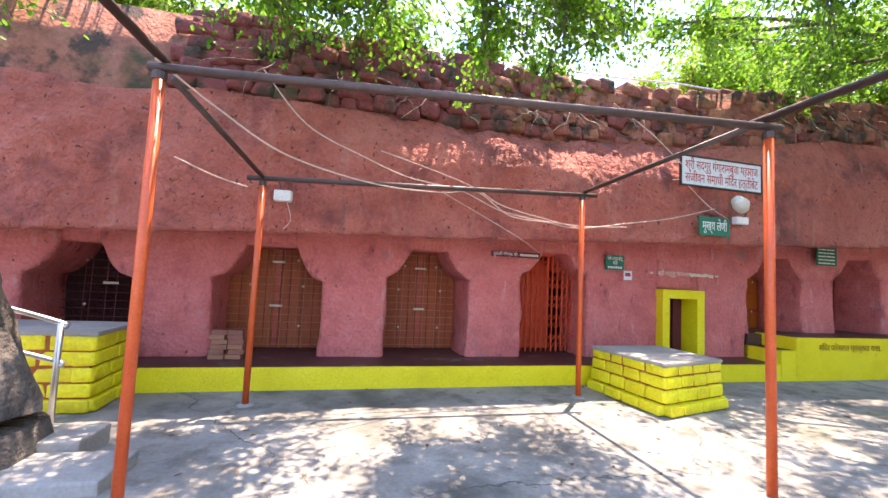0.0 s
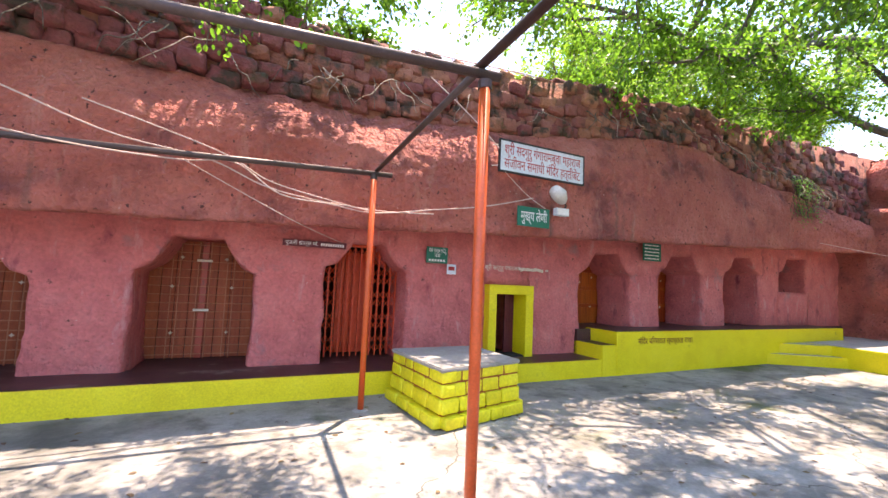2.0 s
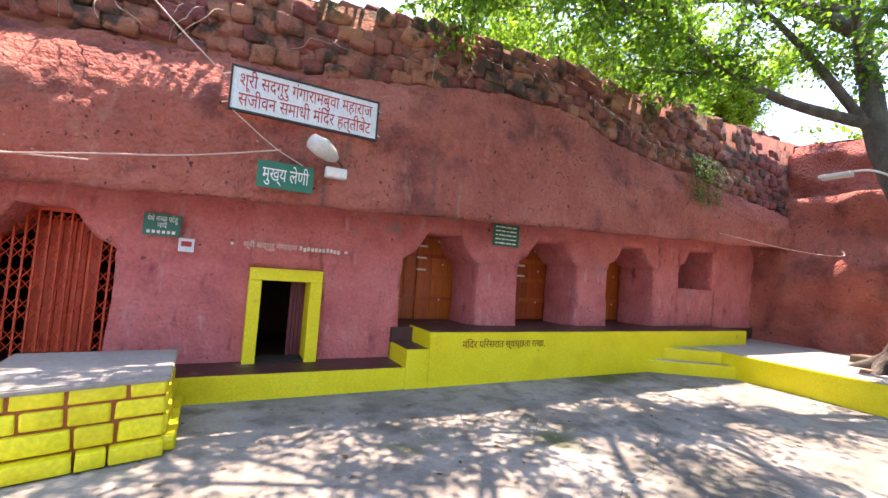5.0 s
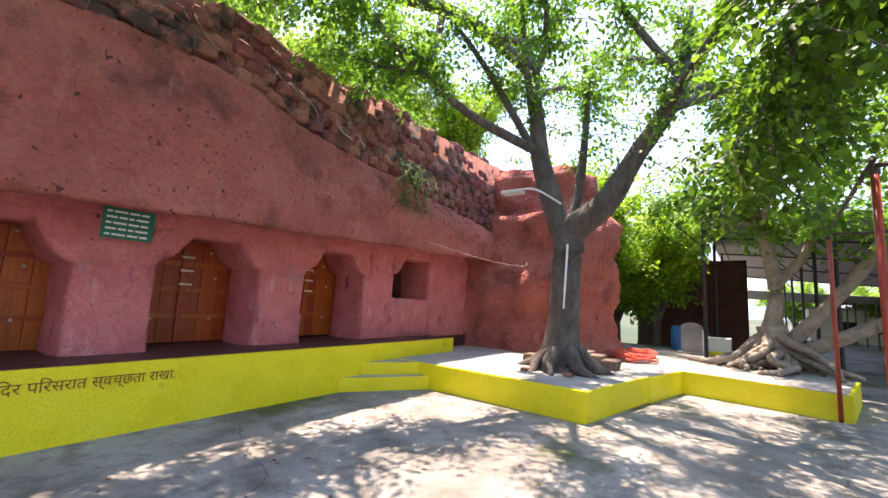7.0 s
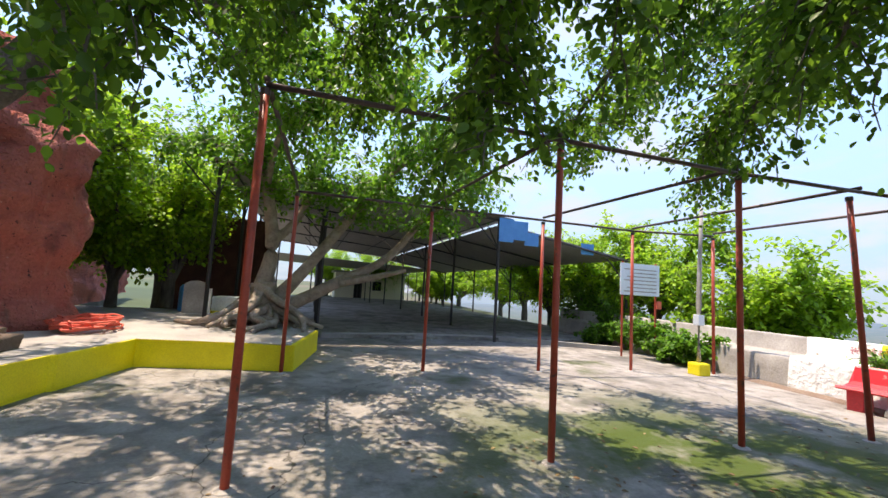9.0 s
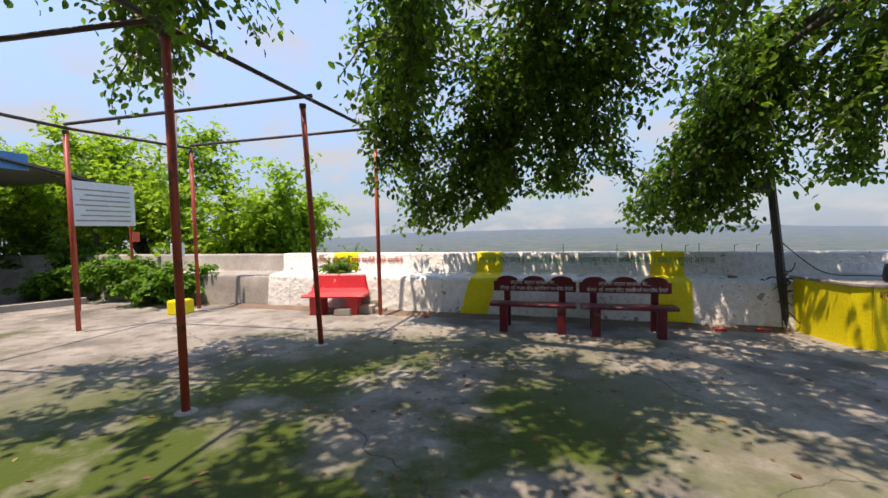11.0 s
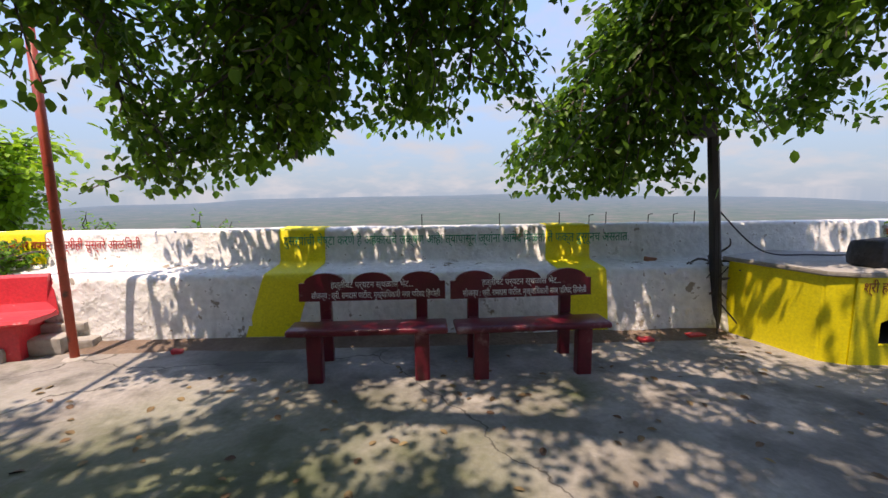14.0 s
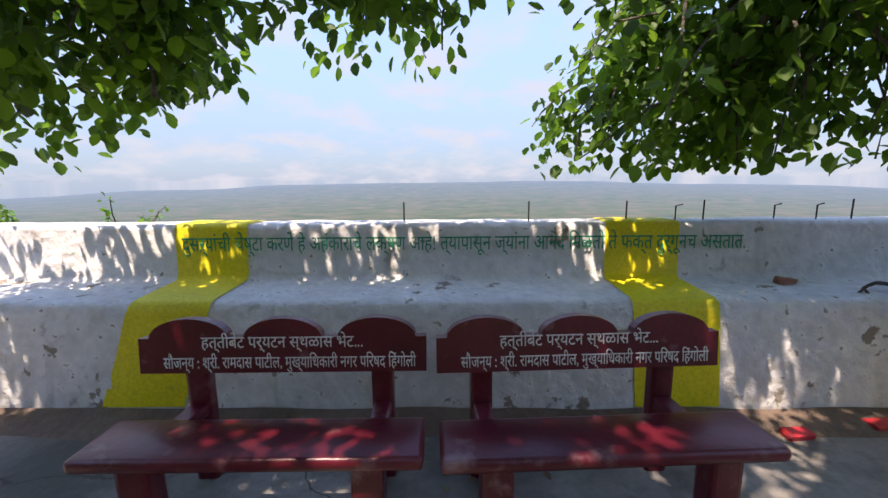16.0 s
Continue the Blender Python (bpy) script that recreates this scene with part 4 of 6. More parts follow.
def green_sign(x, z, w, h, lines, label, y=7.19):
    s = thing("notice_board", label, "sign", "green notices", (x, y, z))
    part("board", boxed(-w / 2, w / 2, 0, 0.02, -h / 2, h / 2, 0.003), GREEN, s)
    for k in range(lines):
        zz = h / 2 - h * (k + 0.7) / (lines + 0.4)
        x, word = -w * 0.43, 0
        while x < w * (0.38 if k % 2 == 0 else 0.28):
            ln = w * (0.10 + 0.05 * ((3 * word + 2 * k) % 4))
            part("word_bar", boxed(x, min(x + ln, w * 0.44), -0.004, 0.001, zz - h * 0.035, zz + h * 0.03), TEXTWHITE, s)
            x += ln + w * 0.035
            word += 1
    return s


def lettered_notice():
    s = thing("notice_board", "small green notice with white painted lettering on the cave wall", "sign", "green notices", (5.17, 7.19, 2.19))
    part("board", boxed(-0.205, 0.205, 0, 0.02, -0.145, 0.145, 0.003), GREEN, s)
    text_part("lettering", "\u092f\u0947\u0925\u0947 \u0928\u093e\u0930\u0933 \u092b\u094b\u0921\u0942", 0.10, face_text(0, 0.075, -0.003), TEXTWHITE, s, 0.34)
    text_part("lettering", "\u0928\u092f\u0947", 0.10, face_text(0, -0.01, -0.003), TEXTWHITE, s, 0.11)
    for k in range(6):
        part("letter_bar", boxed(-0.16 + k * 0.055, -0.125 + k * 0.055, -0.004, 0.001, -0.115, -0.075), TEXTWHITE, s)


lettered_notice()
green_sign(10.65, 2.63, 0.60, 0.42, 5, "green notice packed with white writing above a pillar", 7.14)
pp = thing("paper_notice", "small white paper notice pasted on the wall", "notice", "", (5.46, 7.19, 1.95))
part("sheet", boxed(-0.09, 0.09, 0, 0.006, -0.09, 0.09), SIGNWHITE, pp)
part("text_line", boxed(-0.06, 0.06, -0.003, 0.001, -0.02, 0.05), TEXTRED, pp)
bd = thing("lettered_strip", "narrow maroon strip with white painted lettering over the gate", "sign", "", (3.08, 7.18, 2.22))
part("board", boxed(-0.48, 0.48, 0.004, 0.03, -0.05, 0.05, 0.004), DARKRED, bd)
text_part("lettering", "\u092a\u0941\u091c\u093e\u0930\u0940 \u0938\u0902\u092a\u0930\u094d\u0915 \u092e\u094b.", 0.085, face_text(-0.20, 0.0, 0.002), TEXTWHITE, bd, 0.48)
for k in range(10):
    part("digit_bar", boxed(0.08 + k * 0.037, 0.105 + k * 0.037, -0.001, 0.005, -0.022, 0.02), TEXTWHITE, bd)
bd = thing("relief_lettering", "raised cream lettering band above the yellow doorway", "sign", "", (6.80, 7.17, 2.03))
rng = random.Random(2)
text_part("lettering", "\u0936\u094d\u0930\u0940 \u0938\u0926\u094d\u0917\u0941\u0930\u0942 \u0917\u0902\u0917\u093e\u0930\u093e\u092e", 0.12, face_text(-0.30, 0.0, -0.012), ORNAMENT, bd, 0.72)
for k in range(11):
    x = 0.12 + k * 0.056
    part("letter_block", boxed(x - 0.018, x + 0.018, -0.014, 0.03, -0.032 + rng.uniform(-0.012, 0.012), 0.03 + rng.uniform(-0.01, 0.012), 0.005), ORNAMENT, bd)
for x in (-0.80, 0.80):
    part("letter_block", boxed(x - 0.02, x + 0.02, -0.014, 0.03, -0.02, 0.02, 0.006), ORNAMENT, bd)
text_part("painted_verse", "\u092e\u0902\u0926\u093f\u0930 \u092a\u0930\u093f\u0938\u0930\u093e\u0924 \u0938\u094d\u0935\u091a\u094d\u091b\u0924\u093e \u0930\u093e\u0916\u093e.", 0.17, face_text(10.35, 0.66, 6.574), TEXTBROWN, ledge2, 1.75)

# lamp and meter box under the board
lm = thing("wall_lamp", "round white floodlight on a bent bracket below the board", "lamp", "", (6.95, 6.27, 3.28))
bm = tube(bmesh.new(), [(-0.22, -0.25, 0.08, 0.02), (-0.20, -0.24, 0.075, 0.10), (-0.05, -0.18, 0.03, 0.13), (0.08, -0.1, -0.02, 0.10), (0.16, -0.06, -0.05, 0.05)], 14)
part("housing", bm, LAMP, lm, "", True)
part("bracket", tube(bmesh.new(), smooth_path([(0.12, -0.08, -0.04, 0.015), (0.25, -0.02, -0.12, 0.015), (0.24, 0.2, -0.2, 0.015)], 5), 8), PIPE, lm, "", True)
bx = thing("junction_box", "small white plastic junction box on the rock", "box", "", (7.14, 6.25, 3.06))
part("case", boxed(-0.14, 0.14, 0, 0.10, -0.07, 0.07, 0.012), SIGNWHITE, bx)
part("lid", boxed(-0.12, 0.12, -0.012, 0.004, -0.055, 0.055, 0.005), TEXTWHITE, bx)
bl = thing("pole_lamp", "small weathered flood lamp hung under a pipe beam", "lamp", "", (-0.35, 5.25, 2.57))
part("housing", boxed(-0.05, 0.16, -0.06, 0.06, -0.08, 0.06, 0.02), LAMP, bl)
part("bracket", tube(bmesh.new(), smooth_path([(0.02, 0, 0.04, 0.008), (0.0, 0.0, 0.16, 0.008), (-0.1, 0.02, 0.22, 0.008)], 4), 6), PIPE, bl)
part("lead", tube(bmesh.new(), smooth_path([(0.1, 0, -0.06, 0.006), (0.16, 0.02, -0.3, 0.006), (0.08, 0.02, -0.42, 0.006)], 5), 5), CABLE, bl)


def cable(points, r=0.007, label="pale sagging electric cable across the rock face", material=CABLE):
    ob = thing("cable", label, "cable", "slung cables", points[0])
    a = Vector(points[0])
    pts = [(*(Vector(p) - a), r) for p in points]
    part("wire", tube(bmesh.new(), smooth_path(pts, 8), 5), material, ob, "", True)


cable([(-0.78, 2.96, 3.06), (-0.55, 3.58, 2.97), (-0.02, 4.01, 2.74), (0.87, 4.78, 2.71), (1.78, 5.35, 2.81), (2.3, 5.52, 2.9), (2.81, 5.51, 2.59), (3.41, 5.55, 2.54), (4.0, 5.63, 2.5), (4.86, 5.65, 2.64), (5.7, 5.69, 2.79), (6.59, 5.74, 3.03)], 0.009)
cable([(-0.63, 5.21, 4.14), (-0.04, 5.04, 3.44), (0.7, 5.08, 3.11), (1.28, 5.21, 2.94), (2.06, 5.47, 2.88), (2.78, 5.53, 2.63), (3.95, 5.65, 2.54), (4.86, 5.67, 2.58)], 0.009)
cable([(0.89, 5.4, 3.32), (1.61, 5.44, 3.14), (2.24, 5.5, 2.96), (2.69, 5.51, 2.73), (3.41, 5.53, 2.58), (3.95, 5.65, 2.52)], 0.008)
cable([(0.79, 5.46, 2.87), (1.97, 5.56, 2.92), (3.06, 5.66, 3.0), (3.96, 5.7, 3.02)], 0.012)
cable([(4.88, 6.12, 4.83), (5.42, 5.82, 4.23), (5.96, 5.78, 3.76)], 0.009)
cable([(6.05, 5.74, 3.39), (6.5, 5.77, 3.07), (6.86, 5.77, 2.89)], 0.007)
cable([(-1.56, 5.23, 2.93), (-1.11, 5.3, 2.75), (-0.75, 5.36, 2.66)], 0.008)
cable([(1.79, 5.55, 2.86), (2.95, 5.6, 2.31), (3.69, 6.37, 2.13)], 0.006)
cable([(15.8, 6.25, 3.05), (17.0, 5.4, 2.75), (18.6, 5.2, 2.75), (19.6, 5.6, 3.0)], 0.006)

# ---- railing on the cliff top ----
rl = thing("cliff_railing", "thin grey pipe railing along the top of the cliff", "railing", "", (0, 8.6, 0))
for k in range(13):
    x = -4 + k * 2.0
    part("post", pipe((x, 0, skyline(x) - 0.2), (x, 0, skyline(x) + 1.0), 0.025, 6), STEEL, rl)
for hgt in (0.5, 0.98):
    part("rail", tube(bmesh.new(), [(x, 0, skyline(x) + hgt, 0.02) for x in range(-4, 21, 2)], 6), STEEL, rl)

# ---- benches under the tree ----
def arched_bench(name, label, at, turn, words):
    b = thing(name, label, "bench", "arched benches", at, turn)
    w = 1.25
    part("seat", boxed(-w / 2, w / 2, -0.155, 0.11, 0.42, 0.472, 0.02), BENCH, b, "", True)
    # back board with three arches
    bm = bmesh.new()
    outline = [(-w / 2, 0.60), (w / 2, 0.60), (w / 2, 0.755)]
    for c in (w / 2 - 0.215, 0.0, -w / 2 + 0.215):
        for k in range(13):
            a = math.pi * k / 12
            outline.append((c + 0.17 * math.cos(a), 0.755 + 0.085 * math.sin(a)))
    outline.append((-w / 2, 0.755))
    f = [bm.verts.new((x, 0.0, z)) for x, z in outline]
    g = [bm.verts.new((x, 0.055, z)) for x, z in outline]
    bm.faces.new(f)
    bm.faces.new(g[::-1])
    k = len(outline)
    for j in range(k):
        bm.faces.new((f[j], f[(j + 1) % k], g[(j + 1) % k], g[j]))
    lean = Matrix.Translation((0, 0.20, 0)) @ Matrix.Rotation(radians(-5), 4, "X") @ Matrix.Translation((0, 0, 0))
    bmesh.ops.transform(bm, matrix=lean, verts=bm.verts[:])
    back = part("backrest", bm, BENCH, b)
    for x in (-0.42, 0.42):
        part("back_post", boxed(x - 0.05, x + 0.05, 0.31, 0.38, -0.02, 0.76, 0.015), BENCH, b)
        part("front_leg", boxed(x - 0.06, x + 0.06, -0.125, -0.025, -0.02, 0.425, 0.018), BENCH, b)
        part("bearer", boxed(x - 0.04, x + 0.04, -0.10, 0.32, 0.365, 0.423, 0.01), BENCH, b)
    m = lean @ Matrix.Translation((0, -0.003, 0)) @ Matrix.Rotation(radians(90), 4, "X")
    for words_line, z, wid, sx in words:
        text_part("lettering", words_line, 0.075, m @ Matrix.Translation((sx, z, 0)), TEXTWHITE, back, wid)
    return b


WORDS = [("\u0939\u0924\u094d\u0924\u0940\u092c\u0947\u091f \u092a\u0930\u094d\u092f\u091f\u0928 \u0938\u094d\u0925\u0933\u093e\u0938 \u092d\u0947\u091f...", 0.735, 0.70, -0.0),
         ("\u0938\u094c\u091c\u0928\u094d\u092f : \u0936\u094d\u0930\u0940. \u0930\u093e\u092e\u0926\u093e\u0938 \u092a\u093e\u091f\u0940\u0932, \u092e\u0941\u0916\u094d\u092f\u093e\u0927\u093f\u0915\u093e\u0930\u0940 \u0928\u0917\u0930 \u092a\u0930\u093f\u0937\u0926 \u0939\u093f\u0902\u0917\u094b\u0932\u0940", 0.645, 1.10, 0.03)]
for sx, at, turn in ((0, (11.65, -9.34, -0.035), 175.0), (0, (10.35, -9.225, -0.035), 177.3)):
    b = arched_bench("garden_bench", "maroon-painted concrete bench with a three-arched back and white lettering", at, turn, WORDS)

rb = thing("red_bench", "bright red concrete bench with a curved back beside the parapet", "bench", "", (15.30, -10.32, 0), 187)
bm = bmesh.new()
rings = []
for x in np.linspace(-0.50, 0.50, 9):
    ring = []
    prof = [(-0.30, 0.36), (-0.28, 0.39), (0.02, 0.37), (0.09, 0.39), (0.13, 0.46), (0.19, 0.70), (0.215, 0.73), (0.245, 0.72), (0.20, 0.44), (0.12, 0.33), (-0.26, 0.33)]
    for y, z in prof:
        ring.append(Vector((x * (1.0 if z > 0.42 else 1.18), y, z)))
    rings.append(ring)
loft(bm, rings)
part("seat_shell", bm, REDBENCH, rb)
for x in (-0.36, 0.34):
    part("support", boxed(x - 0.11, x + 0.11, -0.22, 0.16, -0.02, 0.335, 0.02), REDBENCH, rb)
for at, sz in (((14.78, -10.42, 0), (0.22, 0.17, 0.16)), ((14.55, -10.48, 0), (0.2, 0.13, 0.10)), ((14.72, -10.56, 0.15), (0.24, 0.1, 0.09)), ((15.1, -10.2, 0), (0.17, 0.12, 0.13))):
    s = thing("loose_stone", "grey-brown loose building stone on the ground by the red bench", "stone", "loose stones", at)
    bm = boxed(-sz[0], sz[0], -sz[1], sz[1], -0.01, sz[2], 0.03)
    for v in bm.verts:
        v.co += 0.03 * Vector((noise.noise(v.co * 5), noise.noise(v.co * 5 + Vector((4, 0, 0))), 0))
    part("block", bm, GREYWALL, s)

# ---- fire plinth with arched mouth ----
ov = thing("fire_plinth", "yellow-painted masonry hearth with a black arched mouth", "hearth", "", (0, 0, 0))
OV = [(8.02, -9.85), (7.86, -9.02), (7.70, -8.90), (6.55, -8.68), (6.45, -9.75), (7.2, -10.1)]
a, b = Vector((7.70, -8.90)), Vector((6.55, -8.68))
way = (b - a).normalized()
nrm = Vector((way.y, -way.x))
if nrm.y < 0:
    nrm = -nrm
bm = bmesh.new()
prism(bm, [OV[0], OV[1], OV[2], tuple(a - nrm * 0.55 + way * 0.0), tuple(Vector(OV[0]) - nrm * 0.0 + way * 0.3)], -0.02, 0.755, 0.015)
part("side_mass", bm, YELLOW, ov)
wdt = (b - a).length
m0, m1, mz0, mz1 = 0.22, 0.90, 0.17, 0.44
def front(u0, u1, z0, z1, depth, mat, name, lift=0.0):
    p = [a + way * u0 + nrm * lift, a + way * u1 + nrm * lift, a + way * u1 - nrm * depth, a + way * u0 - nrm * depth]
    return part(name, prism(bmesh.new(), [tuple(q) for q in p], z0, z1), mat, ov)
front(0.0, m0, -0.02, 0.755, 0.5, YELLOW, "front_pier", 0.001)
front(m1, wdt, -0.02, 0.755, 0.9, YELLOW, "front_pier", 0.001)
front(m0, m1, -0.02, mz0, 0.5, YELLOW, "mouth_sill")
front(m0 + 0.004, m1 - 0.004, mz0 - 0.02, mz0 + 0.006, 0.5, BLACK, "soot_floor", -0.05)
front(m0, m0 + 0.008, mz0, 0.50, 0.5, BLACK, "soot_lining", -0.165)
front(m1 - 0.008, m1, mz0, 0.50, 0.5, BLACK, "soot_lining", -0.165)
# arched lintel
bm = bmesh.new()
outer = []
for k in range(13):
    f = k / 12
    u = m0 + (m1 - m0) * f
    outer.append((u, mz1 - 0.13 + 0.15 * math.sin(math.pi * (0.12 + 0.76 * f))))
pf = [bm.verts.new((*(a + way * u), z)) for u, z in outer] + [bm.verts.new((*(a + way * m1), 0.755)), bm.verts.new((*(a + way * m0), 0.755))]
pb = [bm.verts.new((*(a + way * u - nrm * 0.16), z)) for u, z in outer] + [bm.verts.new((*(a + way * m1 - nrm * 0.16), 0.755)), bm.verts.new((*(a + way * m0 - nrm * 0.16), 0.755))]
bm.faces.new(pf)
bm.faces.new(pb[::-1])
for j in range(len(pf)):
    k = (j + 1) % len(pf)
    bm.faces.new((pf[j], pf[k], pb[k], pb[j]))
part("arched_lintel", bm, YELLOW, ov)
front(m0 - 0.05, m1 + 0.05, -0.01, 0.75, 0.62, BLACK, "soot_back", -0.52)
part("hearth_top", prism(bmesh.new(), [(8.05, -9.90), (7.88, -9.0), (7.71, -8.885), (6.53, -8.66), (6.42, -9.8), (7.2, -10.2)], 0.745, 0.785, 0.01), SLAB, ov, "cement slab top")
ang = math.degrees(math.atan2(way.y, way.x))
text_part("lettering", "\u0936\u094d\u0930\u0940 \u0939\u0928\u0941\u092e\u093e\u0928 \u0935 \u0905\u0917\u094d\u0928\u0940\u0926\u0947\u0935\u0924\u093e \u092e\u0902\u0926\u093f\u0930", 0.12, Matrix.Translation((*(a + way * 0.55 + nrm * 0.005), 0.66)) @ Matrix.Rotation(radians(ang), 4, "Z") @ Matrix.Rotation(radians(90), 4, "X"), TEXTBROWN, ov, 1.0)
bo = thing("boulder", "smooth dark stone resting on the hearth top", "stone", "", (7.17, -9.15, 0.78))
bm = boxed(-0.22, 0.22, -0.13, 0.13, -0.01, 0.25, 0.08)
for v in bm.verts:
    v.co += 0.03 * Vector((noise.noise(v.co * 4), noise.noise(v.co * 4 + Vector((3, 1, 0))), 0.5 * noise.noise(v.co * 4 + Vector((0, 6, 0)))))
part("stone", bm, BOULDER, bo, "", True)

# dark wooden post by the hearth with a box and wires
po = thing("dark_post", "dark weathered square post with a loudspeaker box on top", "post", "", (8.09, -9.80, 0))
part("shaft", tube(bmesh.new(), smooth_path([(0.0, -0.05, -0.02, 0.05), (0.07, -0.06, 0.8, 0.055), (0.15, -0.05, 1.5, 0.055), (0.24, -0.04, 2.25, 0.05)], 5), 6), BLACKSTEEL, po)
part("speaker_box", boxed(0.26, 0.50, -0.12, 0.06, 1.97, 2.18, 0.015), BLACKSTEEL, po)
part("stay", pipe((0.12, 0.1, 0.0), (0.13, -0.03, 1.3), 0.008, 5), BLACKSTEEL, po)
cable([(8.20, -9.86, 1.30), (7.7, -9.8, 0.85), (7.2, -9.7, 0.80), (6.7, -9.6, 0.80)], 0.008, "dark cable trailing over the hearth top", BLACKSTEEL)
cable([(8.1, -9.75, 0.7), (8.2, -9.8, 0.45), (8.0, -9.7, 0.12)], 0.008, "dark cable hanging beside the post", BLACKSTEEL)
nest = thing("root_tangle", "tangle of dry brown roots round the post foot", "roots", "", (8.09, -9.95, 0.6))
rng = random.Random(31)
for k in range(22):
    a0 = rng.uniform(0, 6.28)
    pts = [(0.05 * math.cos(a0), 0.05 * math.sin(a0), rng.uniform(-0.25, 0.25), 0.012)]
    for j in range(3):
        p = pts[-1]
        pts.append((p[0] + rng.uniform(-0.12, 0.12), p[1] + rng.uniform(-0.08, 0.1), p[2] + rng.uniform(-0.12, 0.10), 0.012 - 0.003 * j))
    part("root", tube(bmesh.new(), smooth_path(pts, 3), 4), BARK, nest)

# iron rods sticking out of the parapet
for s, kind in ((1.0, 0), (-0.05, 1), (-0.25, 0), (-0.75, 1), (-1.05, 1), (-1.3, 0), (0.3, 0), (1.9, 0)):
    p = along(s, -0.72, 1.08)
    rd = thing("iron_rod", "short rusty bent iron rod sticking out of the wall top", "rod", "wall rods", tuple(p))
    h = 0.11 if kind else 0.15
    pts = [(0, 0, -0.02, 0.006), (0, 0, h, 0.006)] + ([(-0.05, 0, h + 0.01, 0.006)] if kind else [])
    part("rod", tube(bmesh.new(), pts, 5), BLACKSTEEL, rd)
for s, o, z, w in ((-0.62, -0.40, 0.70, 0.06), (-0.3, 0.2, 0.0, 0.07), (-0.85, 0.1, 0.0, 0.09), (4.2, 0.25, 0, 0.05)):
    p = along(s, o, z)
    it = thing("red_rag", "crumpled dusty red rag lying against the wall", "rag", "red rags", tuple(p))
    bm = boxed(-w, w, -w * 0.6, w * 0.6, -0.005, 0.035, 0.01)
    for v in bm.verts:
        v.co += 0.02 * Vector((noise.noise(v.co * 30), noise.noise(v.co * 30 + Vector((5, 0, 0))), noise.noise(v.co * 30 + Vector((0, 5, 0)))))
    part("cloth", bm, REDBENCH if z == 0 else BRICK, it)
part("soil_strip", loft(bmesh.new(), [[along(s, 0.02, -0.01), along(s, 0.0, 0.05 + 0.02 * noise.noise(Vector((s * 2, 0, 0)))), along(s, 0.16 + 0.06 * noise.noise(Vector((s, 3, 0))), 0.012), along(s, 0.26 + 0.08 * noise.noise(Vector((s * 1.3, 7, 0))), -0.01)] for s in np.arange(-1.2, 9, 0.15)], False, False), SOIL, wall, "strip of red soil along the wall foot")


# ---- trees ----
def leaf_mesh(name, leaves, length, width, material, parent, rng, fold=0.25, label=""):
    """Many leaves as one mesh: leaves are (place, way, up) triples."""
    n = len(leaves)
    P = np.array([tuple(l[0]) for l in leaves])
    W = np.array([tuple(l[1]) for l in leaves])
    U = np.array([tuple(l[2]) for l in leaves])
    W /= np.linalg.norm(W, axis=1, keepdims=True) + 1e-9
    S = np.cross(W, U)
    S /= np.linalg.norm(S, axis=1, keepdims=True) + 1e-9
    U = np.cross(S, W)
    size = (0.7 + 0.6 * rng.random(n))[:, None]
    L, H = length * size, width * size * 0.5
    v = np.empty((n, 8, 3))
    for k, (f, h) in enumerate(((0.0, 0.10), (0.22, 0.72), (0.55, 1.0), (0.86, 0.58))):
        sag = U * L * 0.16 * f * f
        v[:, k] = P + W * L * f + S * H * h + U * H * fold * h - sag
        v[:, 7 - k] = P + W * L * f - S * H * h + U * H * fold * h - sag
    v[:, 0] = P
    v[:, 7] = P + W * L - U * L * 0.16
    v = v[:, [0, 1, 2, 3, 7, 4, 5, 6]]
    base = (np.arange(n) * 8)[:, None, None]
    quads = (np.array([[0, 1, 2, 3, 4], [0, 4, 5, 6, 7]])[None] + base).reshape(-1, 5)
    me = bpy.data.meshes.new(name)
    me.vertices.add(n * 8)
    me.vertices.foreach_set("co", v.reshape(-1))
    me.loops.add(quads.size)
    me.loops.foreach_set("vertex_index", quads.reshape(-1))
    me.polygons.add(len(quads))
    me.polygons.foreach_set("loop_start", np.arange(0, quads.size, 5))
    me.update(calc_edges=True)
    me.materials.append(material)
    ob = new(name, me)
    ob.parent = parent
    if label:
        ob["label"] = label
    return ob


